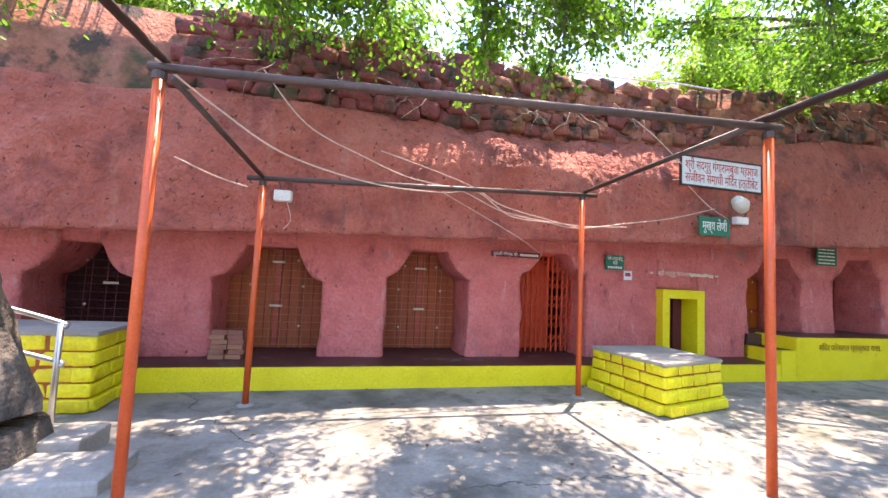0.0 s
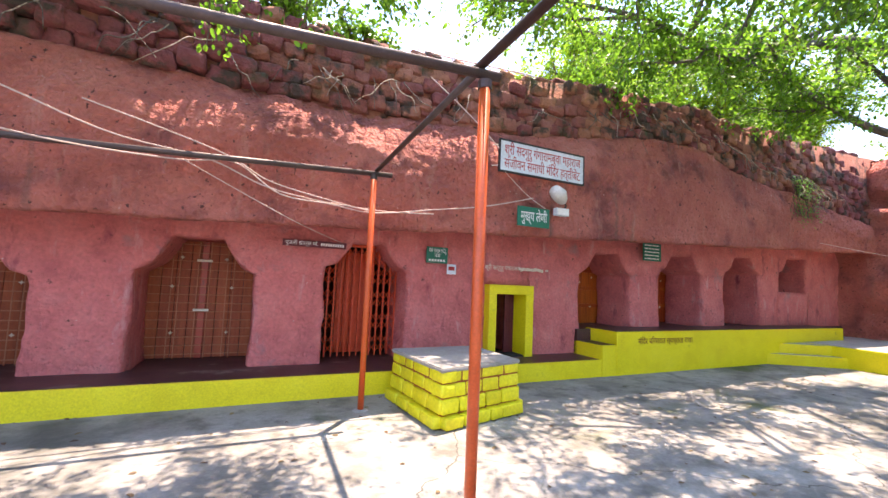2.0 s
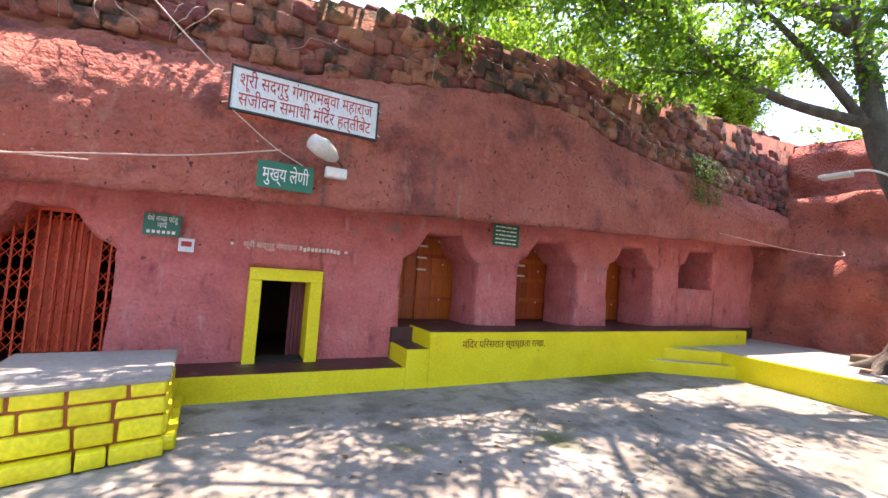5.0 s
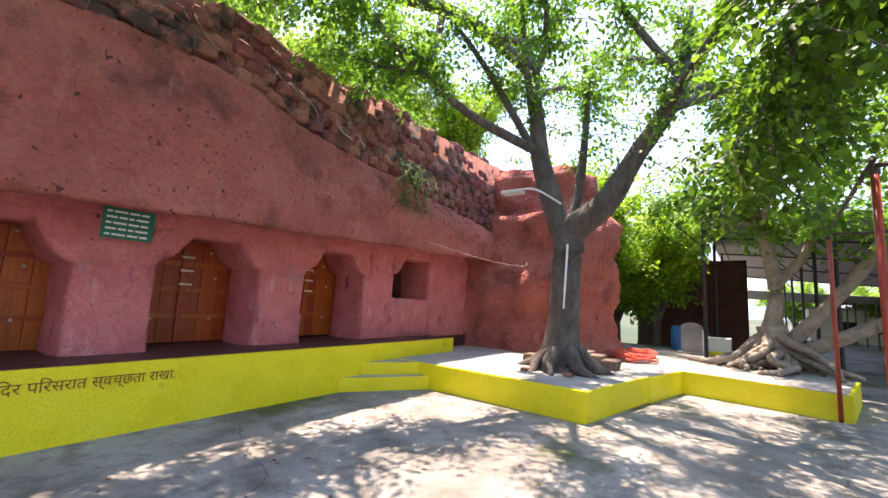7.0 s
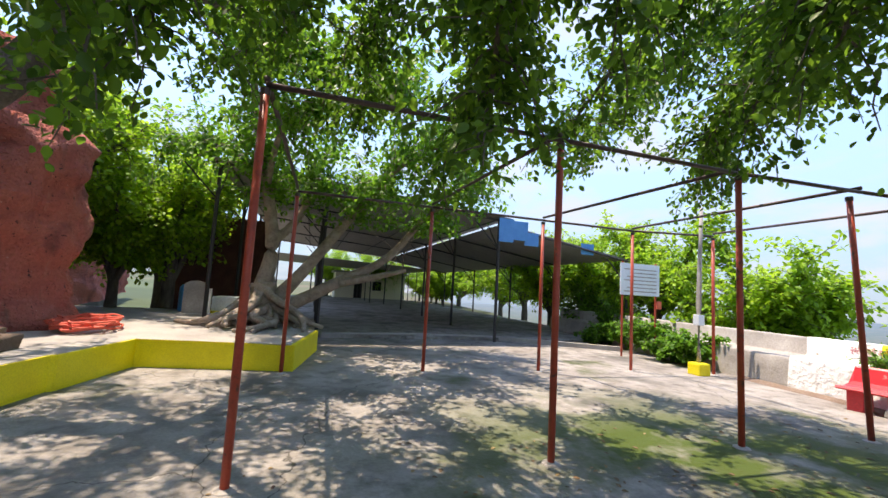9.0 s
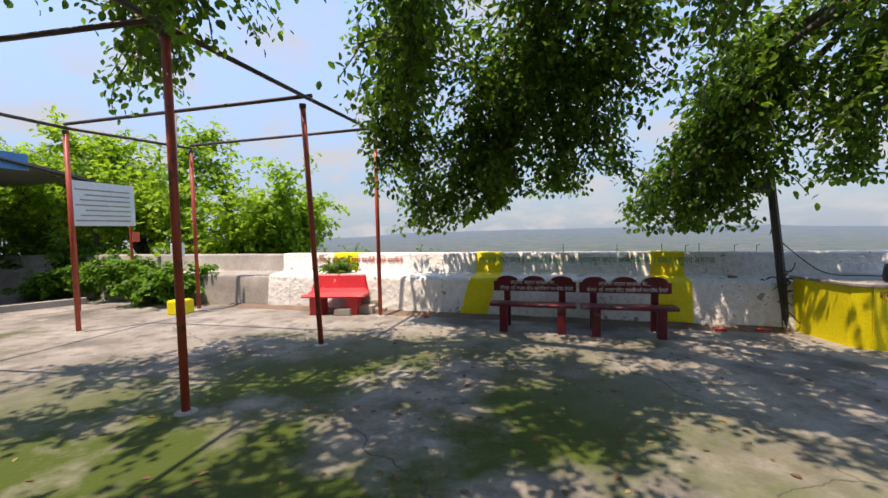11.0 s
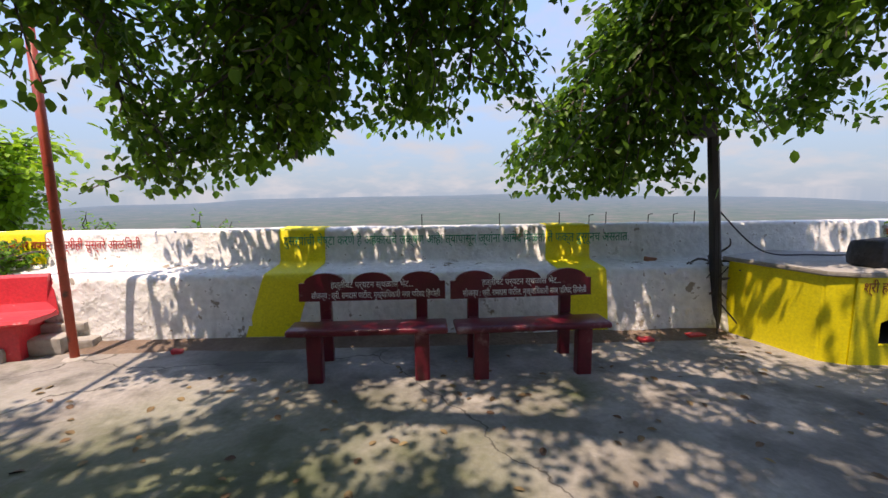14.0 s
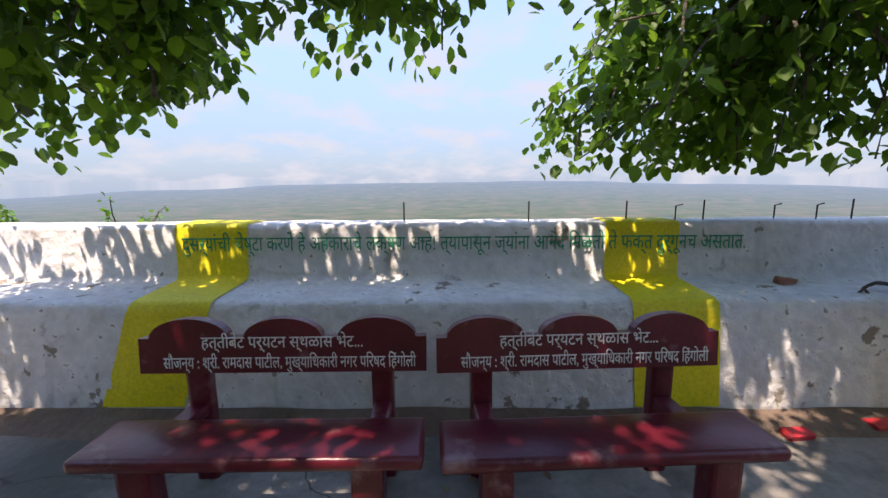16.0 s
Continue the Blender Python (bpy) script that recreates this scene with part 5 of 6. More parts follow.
def tree(name, label, base, trunk, limbs, leaf, leaf_len, density, material, bark, seed, spread=1.0, droop=0.35, floor=None, start=0.35, sides=10, crown_label="", bare=0.0):
    """A tree: tapered trunk and limbs, side branches with twigs, and a crown of single leaves."""
    rng = random.Random(seed)
    nrng = np.random.default_rng(seed)
    ob = thing(name, label, "tree", "", base)
    off = Vector(base)
    rel = lambda pts: [(p[0] - off.x, p[1] - off.y, p[2] - off.z, p[3]) for p in pts]
    if trunk:
        part("trunk", tube(bmesh.new(), smooth_path(rel(trunk), 7), 18, 0.22, seed), bark, ob, "", True)
    leaves = []
    bm_twigs = bmesh.new()
    for limb in limbs:
        path = smooth_path(rel(limb), 7)
        part("limb", tube(bmesh.new(), path, sides, 0.14, seed), bark, ob, "", True)
        cum = [0.0]
        for p, q in zip(path, path[1:]):
            cum.append(cum[-1] + (Vector(q[:3]) - Vector(p[:3])).length)
        total = cum[-1]
        s = total * start
        while s < total:
            j = max(k for k in range(len(cum)) if cum[k] <= s)
            j = min(j, len(path) - 2)
            p, q = Vector(path[j][:3]), Vector(path[j + 1][:3])
            f = (s - cum[j]) / max(1e-6, cum[j + 1] - cum[j])
            o = p.lerp(q, f)
            way = (q - p).normalized()
            d = Vector((rng.gauss(0, 1), rng.gauss(0, 1), rng.gauss(0.15, 0.7))).normalized()
            d = (d + way * 0.5).normalized()
            ln = spread * rng.uniform(0.55, 1.25)
            pts = [(*o, 0.012)]
            count = 0 if rng.random() < bare else leaf
            cur = o.copy()
            for k in range(5):
                d = (d + Vector((rng.gauss(0, 0.25), rng.gauss(0, 0.25), rng.gauss(-droop * 0.4, 0.2)))).normalized()
                cur = cur + d * ln / 5
                pts.append((*cur, 0.011 - 0.0016 * k))
                for m in range(count):
                    c = cur - d * ln / 5 * rng.random() + Vector((rng.gauss(0, 0.09), rng.gauss(0, 0.09), rng.gauss(0, 0.08))) * spread
                    if floor is not None and c.z + off.z < floor(c.x + off.x, c.y + off.y):
                        continue
                    w = (d * 0.5 + Vector((rng.gauss(0, 0.7), rng.gauss(0, 0.7), rng.gauss(-0.35, 0.45))))
                    leaves.append((c, w, Vector((rng.gauss(0, 0.45), rng.gauss(0, 0.45), 1))))
            if count and (floor is None or cur.z + off.z > floor(cur.x + off.x, cur.y + off.y)):
                tube(bm_twigs, pts, 4)
            s += density
    tagged(part("twig", bm_twigs, bark, ob), kind="stuff")
    crown = leaf_mesh("crown", leaves, leaf_len, leaf_len * 0.66, material, ob, nrng, label=crown_label)
    tagged(crown, kind="stuff")
    return ob


def under(x, y):
    """Leaves keep above head height over the yard, and hang lower by the parapet."""
    if y > -8.3:
        return 2.35
    if x > 12.0:
        low = 1.95 - 0.35 * min(x - 12.0, 1.3) if x < 14.2 else 3.2
    elif x > 10.15:
        low = 2.1
    else:
        low = 1.45 if x > 8.1 else 2.1
    return 2.35 + min(1.0, (-8.3 - y) / 1.2) * (low - 2.35)


T0 = (6.6, -5.2, 0)
head0 = (6.9, -5.3, 3.3)
MAINS = [
    [(6.9, -5.3, 3.2), (8.0, -6.0, 4.6), (9.4, -7.2, 5.2), (10.6, -8.0, 5.1)],
    [(6.9, -5.3, 3.3), (8.6, -5.4, 5.0), (10.4, -5.4, 5.7), (12.2, -5.8, 5.7)],
    [(6.9, -5.3, 3.3), (8.2, -4.4, 4.9), (10.0, -3.2, 5.9), (12.0, -2.0, 6.0)],
    [(6.9, -5.3, 3.1), (7.0, -6.4, 4.2), (7.2, -7.6, 4.6), (7.6, -8.6, 4.4)],
    [(6.9, -5.3, 3.4), (6.4, -4.2, 5.0), (6.0, -2.4, 5.7), (6.6, -0.6, 5.9)],
    [(6.9, -5.3, 3.4), (8.8, -6.2, 5.4), (10.8, -6.8, 6.2), (12.8, -7.4, 5.9)],
]


def bough(end, r):
    """A side bough from the nearest point of a main one."""
    e = Vector(end)
    best = min((p for main in MAINS for p in main[1:]), key=lambda p: (Vector(p) - e).length + 0.8 * max(0, e.z - p[2]))
    b = Vector(best)
    m = b.lerp(e, 0.5) + Vector((0, 0, 0.55))
    bend = Vector((noise.noise(e * 2.1), noise.noise(e * 1.7 + Vector((5, 0, 0))), 0)) * 0.5
    return [(*b, r * 0.6), (*(b.lerp(m, 0.5) + bend * 0.5), r * 0.5), (*(m + bend), r * 0.4), (*(m.lerp(e, 0.55) + Vector((0, 0, 0.2)) - bend * 0.4), r * 0.26), (*e, 0.012)]


limbs = [
    bough((13.7, -10.2, 2.0), 0.16),
    bough((12.6, -10.0, 2.2), 0.14),
    bough((9.6, -10.9, 1.9), 0.13),
    bough((8.7, -10.5, 2.1), 0.11),
    bough((7.3, -9.9, 2.3), 0.11),
    bough((6.0, -9.2, 2.6), 0.10),
    bough((13.0, -7.6, 3.3), 0.14),
    bough((14.2, -5.6, 3.7), 0.15),
    bough((15.6, -3.2, 4.2), 0.15),
    bough((16.2, -7.2, 3.7), 0.14),
    bough((13.6, 0.2, 4.9), 0.15),
    bough((9.4, -8.6, 3.9), 0.10),
    bough((17.4, -1.6, 4.4), 0.14),
    bough((11.8, -5.4, 4.2), 0.12),
    bough((9.6, 1.4, 5.4), 0.13),
    bough((5.4, -0.6, 5.4), 0.12),
    bough((13.4, -8.8, 4.5), 0.12),
    bough((7.6, -9.4, 4.0), 0.11),
    bough((7.7, -8.8, 2.8), 0.10),
    bough((6.0, -8.4, 3.0), 0.10),
    bough((13.4, -3.2, 3.9), 0.12),
    bough((12.8, -4.7, 3.7), 0.12),
    bough((16.6, -4.8, 4.2), 0.13),
    bough((15.4, -6.4, 3.9), 0.13),
    bough((17.6, -5.8, 4.5), 0.12),
    bough((16.0, -0.6, 4.8), 0.12),
    bough((11.4, -0.4, 5.2), 0.12),
    bough((14.6, -3.8, 5.6), 0.11),
    # unseen boughs added overhead to break up sun on the yard
    bough((8.5, -5.0, 5.2), 0.1),
    bough((9.5, -4.2, 5.6), 0.1),
    bough((8.8, -6.2, 5.7), 0.1),
    bough((10.4, -6.4, 5.3), 0.1),
    bough((9.9, -5.0, 4.9), 0.1),
    bough((8.0, -3.2, 5.4), 0.1),
    bough((7.6, -6.8, 5.6), 0.1),
    bough((11.2, -7.2, 5.2), 0.1),
    bough((7.0, -4.2, 5.9), 0.1),
    bough((9.2, -7.4, 4.9), 0.1),
    bough((8.2, -7.6, 3.9), 0.1),
    bough((9.0, -9.8, 3.2), 0.1),
    bough((10.3, -9.5, 3.6), 0.1),
    bough((13.8, -9.4, 2.9), 0.1),
    bough((16.8, -3.2, 4.4), 0.1),
    bough((17.8, 0.2, 4.9), 0.1),
    bough((9.4, 2.6, 5.6), 0.11),
    bough((11.2, 1.6, 5.4), 0.11),
    bough((8.0, 1.6, 5.8), 0.1),
    bough((12.8, -0.8, 5.4), 0.1),
    bough((7.6, 0.6, 5.6), 0.1),
    bough((12.3, -10.1, 1.8), 0.1),
    bough((12.5, -10.3, 1.9), 0.1),
    bough((13.2, -10.4, 1.9), 0.1),
    bough((11.3, -10.2, 2.3), 0.1),
    bough((10.7, -10.0, 2.5), 0.1),
    bough((11.7, -9.8, 2.9), 0.1),
    bough((8.9, -10.3, 1.75), 0.1),
    bough((9.2, -10.5, 2.2), 0.1),
    bough((9.4, -10.0, 1.85), 0.1),
    bough((13.7, 0.5, 3.2), 0.1),
    bough((14.6, 0.5, 3.3), 0.1),
    bough((14.0, -2.4, 2.9), 0.1),
    # more high boughs, nearly all out of view, added to shade yard and benches
    bough((10.4, -6.0, 4.5), 0.1),
    bough((13.3, -6.4, 4.8), 0.1),
    bough((11.8, -8.4, 4.4), 0.1),
    bough((11.8, -6.0, 4.6), 0.1),
    bough((11.2, -6.4, 4.8), 0.1),
    bough((12.2, -6.6, 4.6), 0.1),
    bough((9.6, -6.3, 4.6), 0.1),
    bough((9.8, -7.4, 4.2), 0.1),
]
tree("shade_tree", "large dark green broad-leaved tree spreading its boughs over the yard", T0,
     [(6.6, -5.2, -0.1, 0.62), (6.6, -5.2, 0.4, 0.44), (6.7, -5.2, 1.6, 0.38), (6.9, -5.3, 3.4, 0.36)], limbs, 12, 0.088, 0.052, LEAF, BARK, 11, 1.0, 0.45, under, 0.34, 10, "", 0.2)
shade = [c for c in scene.objects if c.name == "shade_tree"][0]
for main in MAINS:
    pts = [(p[0] - 6.6, p[1] + 5.2, p[2], 0.22 - 0.05 * k) for k, p in enumerate(main)]
    part("main_limb", tube(bmesh.new(), smooth_path(pts, 7), 12, 0.16, main[1][0]), BARK, shade, "", True)

# platform tree with the forked trunk
limbs = [
    [(17.2, 3.6, 3.3, 0.26), (17.2, 4.1, 4.8, 0.20), (17.2, 4.45, 7.2, 0.14), (17.4, 5.0, 9.3, 0.05)],
    [(17.2, 3.5, 3.3, 0.30), (17.2, 2.7, 3.9, 0.24), (17.2, 2.2, 4.7, 0.19), (17.2, 1.45, 5.9, 0.15), (17.3, 1.2, 7.6, 0.06)],
    [(17.2, 4.45, 7.2, 0.15), (15.5, 5.2, 7.8, 0.15), (13.5, 5.9, 7.5, 0.14), (12.1, 5.9, 6.9, 0.12), (10.3, 5.5, 6.5, 0.06), (8.4, 5.3, 6.4, 0.03)],
    [(17.2, 4.2, 5.2, 0.12), (15.4, 5.0, 5.6, 0.09), (13.4, 5.4, 6.3, 0.05), (11.5, 5.0, 6.6, 0.02)],
    [(17.2, 1.6, 5.6, 0.11), (18.4, 0.4, 6.2, 0.08), (19.2, -1.2, 6.0, 0.03)],
    [(17.2, 1.8, 5.3, 0.11), (15.8, 0.6, 6.2, 0.07), (14.2, -0.2, 6.0, 0.03)],
    [(17.2, 4.4, 6.5, 0.09), (18.6, 4.2, 7.4, 0.06), (20.4, 3.4, 7.6, 0.02)],
    [(17.2, 4.4, 6.2, 0.09), (15.8, 4.0, 7.4, 0.06), (14.0, 3.2, 8.0, 0.02)],
    [(17.2, 1.4, 6.2, 0.09), (16.4, 2.2, 7.4, 0.06), (15.2, 2.4, 8.2, 0.02)],
    [(17.3, 1.2, 7.0, 0.07), (18.6, 1.6, 7.6, 0.05), (20.6, 1.0, 7.4, 0.02)],
    [(12.0, 4.6, 6.3, 0.06), (11.0, 3.7, 6.9, 0.04), (9.4, 2.9, 7.1, 0.02)],
    [(10.6, 4.9, 6.4, 0.05), (9.0, 4.3, 6.9, 0.03), (7.0, 4.5, 7.1, 0.02)],
    [(9.0, 5.3, 6.5, 0.04), (7.6, 6.1, 6.6, 0.03), (6.2, 6.4, 6.6, 0.015)],
    [(13.0, 4.5, 6.2, 0.05), (12.4, 5.7, 6.7, 0.03), (10.6, 7.1, 7.0, 0.015)],
    [(11.0, 4.8, 6.4, 0.05), (10.0, 5.5, 6.1, 0.03), (8.6, 6.1, 6.0, 0.015)],
    [(12.0, 4.6, 6.3, 0.06), (10.6, 5.9, 6.7, 0.04), (8.2, 6.7, 6.9, 0.02)],
    [(13.0, 4.5, 6.2, 0.06), (12.0, 3.3, 6.6, 0.04), (10.4, 3.5, 6.6, 0.02)],
    [(14.0, 4.4, 6.1, 0.06), (13.0, 5.7, 7.0, 0.04), (11.6, 6.1, 7.8, 0.02)],
    [(16.0, 4.2, 5.7, 0.07), (14.8, 3.1, 6.2, 0.05), (12.6, 2.3, 6.2, 0.02)],
    [(17.2, 4.2, 5.0, 0.10), (16.0, 4.8, 6.6, 0.07), (14.6, 5.2, 7.6, 0.03)],
    [(17.2, 1.5, 5.8, 0.10), (18.8, 1.0, 6.6, 0.07), (20.6, -0.4, 6.6, 0.03)],
    [(17.2, 4.4, 7.0, 0.10), (16.6, 3.4, 8.2, 0.06), (15.6, 2.0, 9.0, 0.02)],
    [(17.2, 1.4, 6.4, 0.09), (18.2, 2.4, 7.4, 0.06), (19.2, 3.4, 8.4, 0.02)],
    [(15.0, 4.3, 5.9, 0.06), (14.2, 5.3, 6.0, 0.04), (13.0, 6.3, 6.1, 0.02)],
    [(17.2, 3.4, 3.6, 0.10), (17.5, 3.3, 5.0, 0.09), (17.6, 3.2, 7.0, 0.03)],
    [(13.5, 5.9, 7.5, 0.06), (12.6, 4.4, 7.9, 0.04), (11.6, 2.6, 7.8, 0.02)],
    [(12.1, 5.9, 6.9, 0.06), (10.8, 4.6, 7.4, 0.04), (9.4, 2.8, 7.4, 0.02)],
    [(10.3, 5.5, 6.5, 0.05), (9.0, 4.4, 6.9, 0.03), (7.4, 3.0, 7.0, 0.015)],
    [(12.1, 5.9, 6.9, 0.06), (11.2, 7.0, 7.3, 0.04), (9.8, 7.8, 7.4, 0.02)],
    [(13.5, 5.9, 7.5, 0.06), (13.0, 7.4, 7.6, 0.04), (12.2, 8.6, 7.4, 0.02)],
    [(8.4, 5.3, 6.4, 0.04), (7.2, 5.8, 6.6, 0.03), (6.0, 6.2, 6.5, 0.015)],
]
over_yard = smooth_path(limbs[2], 8)
for limb in limbs:
    if limb[0][0] < 16.5:
        on = min(over_yard, key=lambda p: math.dist(p[:3], limb[1][:3]) + 0.6 * abs(p[0] - limb[0][0]))
        limb[0] = (*on[:3], limb[0][3])
tree("platform_tree", "forked grey-barked tree growing from the concrete platform", (17.2, 3.55, 0.45),
     [(17.2, 3.6, 0.3, 0.72), (17.2, 3.62, 0.75, 0.44), (17.15, 3.56, 1.5, 0.32), (17.2, 3.5, 2.6, 0.30), (17.2, 3.52, 3.5, 0.30)], limbs, 12, 0.085, 0.070, LEAFB, BARK, 23, 1.15, 0.25, None, 0.40, 10, "", 0.22)
rt = [c for c in scene.objects if c.name == "platform_tree"][0]
rng = random.Random(77)
for k in range(8):
    a0 = 2 * math.pi * k / 8 + rng.uniform(-0.2, 0.2)
    pts = [(0.25 * math.cos(a0), 0.25 * math.sin(a0), 0.45, 0.16), (0.6 * math.cos(a0), 0.6 * math.sin(a0), 0.16, 0.12), (0.8 * math.cos(a0 + 0.2), 0.8 * math.sin(a0 + 0.2), 0.06, 0.08), (1.0 * math.cos(a0 + 0.3), 1.0 * math.sin(a0 + 0.3), -0.02, 0.04)]
    part("root", tube(bmesh.new(), smooth_path(pts, 5), 8, 0.3, k), BARK, rt, "", True)
tl = thing("tube_lamp", "white fluorescent tube strapped upright to the tree trunk", "lamp", "", (16.80, 3.38, 2.35))
part("tube", tube(bmesh.new(), [(-0.03, -0.03, 0.62, 0.022), (0.03, 0.05, -0.62, 0.022)], 8), TEXTWHITE, tl, "", True)
part("batten", tube(bmesh.new(), [(0.01, -0.01, 0.64, 0.02), (0.07, 0.07, -0.64, 0.02)], 6), SIGNWHITE, tl)
sl = thing("street_lamp", "flat grey lamp head on a bent arm fixed to the tree", "lamp", "", (16.9, 4.3, 3.95))
part("arm", tube(bmesh.new(), smooth_path([(0.15, -0.7, -0.05, 0.022), (0.0, -0.2, 0.28, 0.022), (-0.05, 0.15, 0.32, 0.022)], 5), 6), TEXTWHITE, sl)
part("head", boxed(-0.12, 0.12, 0.12, 0.62, 0.24, 0.33, 0.03), LAMP, sl)

# old trunk beside the steps
limbs = [
    [(-2.48, 3.60, 4.1, 0.22), (-0.98, 3.10, 5.0, 0.13), (1.62, 3.40, 5.6, 0.09), (4.02, 4.10, 5.7, 0.03)],
    [(-2.48, 3.60, 4.0, 0.18), (-1.78, 4.10, 5.0, 0.12), (-0.78, 5.10, 5.7, 0.07), (1.22, 5.90, 6.1, 0.02)],
    [(-0.98, 3.10, 5.0, 0.10), (1.02, 2.10, 5.6, 0.08), (4.02, 2.30, 6.0, 0.06), (7.02, 3.30, 6.0, 0.02)],
    [(-2.48, 3.60, 4.0, 0.14), (-3.38, 4.50, 5.0, 0.09), (-3.78, 5.70, 5.4, 0.03)],
    [(1.62, 3.40, 5.6, 0.07), (2.42, 4.70, 5.9, 0.04), (3.82, 5.70, 6.2, 0.02)],
    [(0.22, 3.10, 5.0, 0.08), (0.02, 4.50, 5.5, 0.05), (0.82, 5.50, 5.5, 0.02)],
    [(-0.98, 3.10, 5.0, 0.08), (-0.38, 4.30, 5.3, 0.05), (0.42, 5.30, 5.2, 0.02)],
    [(1.62, 3.40, 5.6, 0.06), (2.62, 4.10, 5.4, 0.04), (4.02, 4.90, 5.2, 0.02)],
    [(4.02, 2.30, 6.0, 0.05), (6.22, 2.50, 5.6, 0.03), (8.22, 3.30, 5.5, 0.015)],
    [(4.02, 2.30, 6.0, 0.05), (5.62, 3.90, 6.2, 0.03), (7.82, 4.70, 6.2, 0.015)],
    [(0.40, 3.10, 5.3, 0.05), (0.70, 3.90, 4.9, 0.035), (0.90, 4.60, 4.45, 0.012)],
    [(1.62, 3.40, 5.6, 0.05), (1.90, 4.10, 5.0, 0.035), (2.10, 4.80, 4.5, 0.012)],
    [(1.62, 3.40, 5.6, 0.05), (2.60, 3.80, 5.2, 0.035), (3.10, 4.50, 4.7, 0.012)],
    [(-0.98, 3.10, 5.0, 0.05), (-0.60, 3.90, 4.8, 0.035), (-0.30, 4.60, 4.5, 0.012)],
    [(0.40, 3.10, 5.3, 0.05), (0.10, 2.20, 5.5, 0.035), (0.60, 1.20, 5.6, 0.012)],
    [(2.50, 2.30, 5.8, 0.05), (3.00, 1.40, 5.8, 0.035), (3.60, 0.80, 5.8, 0.012)],
]
tree("old_tree", "thick rough-barked old tree trunk beside the steps", (-2.53, 3.6, 0),
     [(-2.43, 3.60, -0.1, 0.80), (-2.40, 3.60, 0.4, 0.68), (-2.48, 3.60, 0.95, 0.52), (-2.58, 3.60, 1.6, 0.46), (-2.68, 3.60, 2.8, 0.44), (-2.78, 3.60, 4.2, 0.36)], limbs, 11, 0.065, 0.055, LEAFB, BARK, 5, 1.0, 0.3, lambda x, y: 4.05, 0.35)

# gnarled pale tree with knotted roots
limbs = [
    [(22.4, 0.1, 1.4, 0.22), (22.4, -0.05, 2.5, 0.17), (22.3, 0.2, 4.1, 0.12), (22.0, 0.6, 6.0, 0.04)],
    [(22.4, -0.3, 1.2, 0.18), (22.3, -1.0, 2.1, 0.15), (22.3, -2.35, 4.0, 0.11), (21.6, -3.2, 5.4, 0.03)],
    [(22.4, -0.4, 0.9, 0.18), (22.3, -1.8, 1.7, 0.15), (22.2, -3.0, 2.4, 0.11), (22.0, -4.0, 3.6, 0.08), (21.2, -5.2, 4.8, 0.03)],
    [(22.2, -1.8, 1.65, 0.11), (22.0, -2.8, 1.9, 0.09), (21.8, -3.5, 2.1, 0.05)],
    [(22.4, -0.05, 2.6, 0.12), (22.6, -0.7, 3.5, 0.09), (22.4, -1.2, 5.2, 0.03)],
    [(22.3, 0.2, 4.1, 0.09), (20.8, -0.2, 5.2, 0.06), (19.4, -1.0, 5.2, 0.02)],
    [(22.3, -2.3, 4.0, 0.08), (20.8, -3.4, 5.0, 0.05), (19.2, -4.2, 4.9, 0.02)],
    [(22.3, 0.2, 4.1, 0.09), (23.2, 1.4, 5.2, 0.06), (23.8, 2.8, 5.4, 0.02)],
    [(22.0, 0.6, 6.0, 0.06), (20.4, 0.4, 6.6, 0.04), (18.8, -0.6, 6.2, 0.02)],
    [(21.6, -3.2, 5.4, 0.05), (20.0, -2.6, 6.0, 0.03), (18.4, -2.4, 5.6, 0.02)],
]
tree("gnarled_tree", "pale gnarled leaning tree with knotted surface roots", (22.5, 0.1, 0.48),
     [(22.6, 0.2, 0.3, 0.48), (22.5, 0.1, 0.8, 0.38), (22.4, 0.0, 1.6, 0.26)], limbs, 11, 0.125, 0.05, LEAFB, PALEBARK, 41, 1.5, 0.3, lambda x, y: 3.2, 0.5)
gt = [c for c in scene.objects if c.name == "gnarled_tree"][0]
rng = random.Random(13)
for k in range(38):
    a0 = rng.uniform(1.6, 6.3)
    L = rng.uniform(0.7, 2.0)
    h0 = rng.uniform(0.2, 1.25)
    pts = [(0.15 * math.cos(a0), 0.15 * math.sin(a0), h0, 0.15)]
    for j in range(1, 5):
        f = j / 4
        a1 = a0 + rng.uniform(-0.35, 0.35)
        pts.append((L * f * math.cos(a1), L * f * math.sin(a1), max(0.02, h0 * (1 - f) ** 1.3 + rng.uniform(0, 0.12)), 0.135 - 0.085 * f))
    part("root", tube(bmesh.new(), smooth_path(pts, 5), 7, 0.35, k), PALEBARK, gt, "", True)

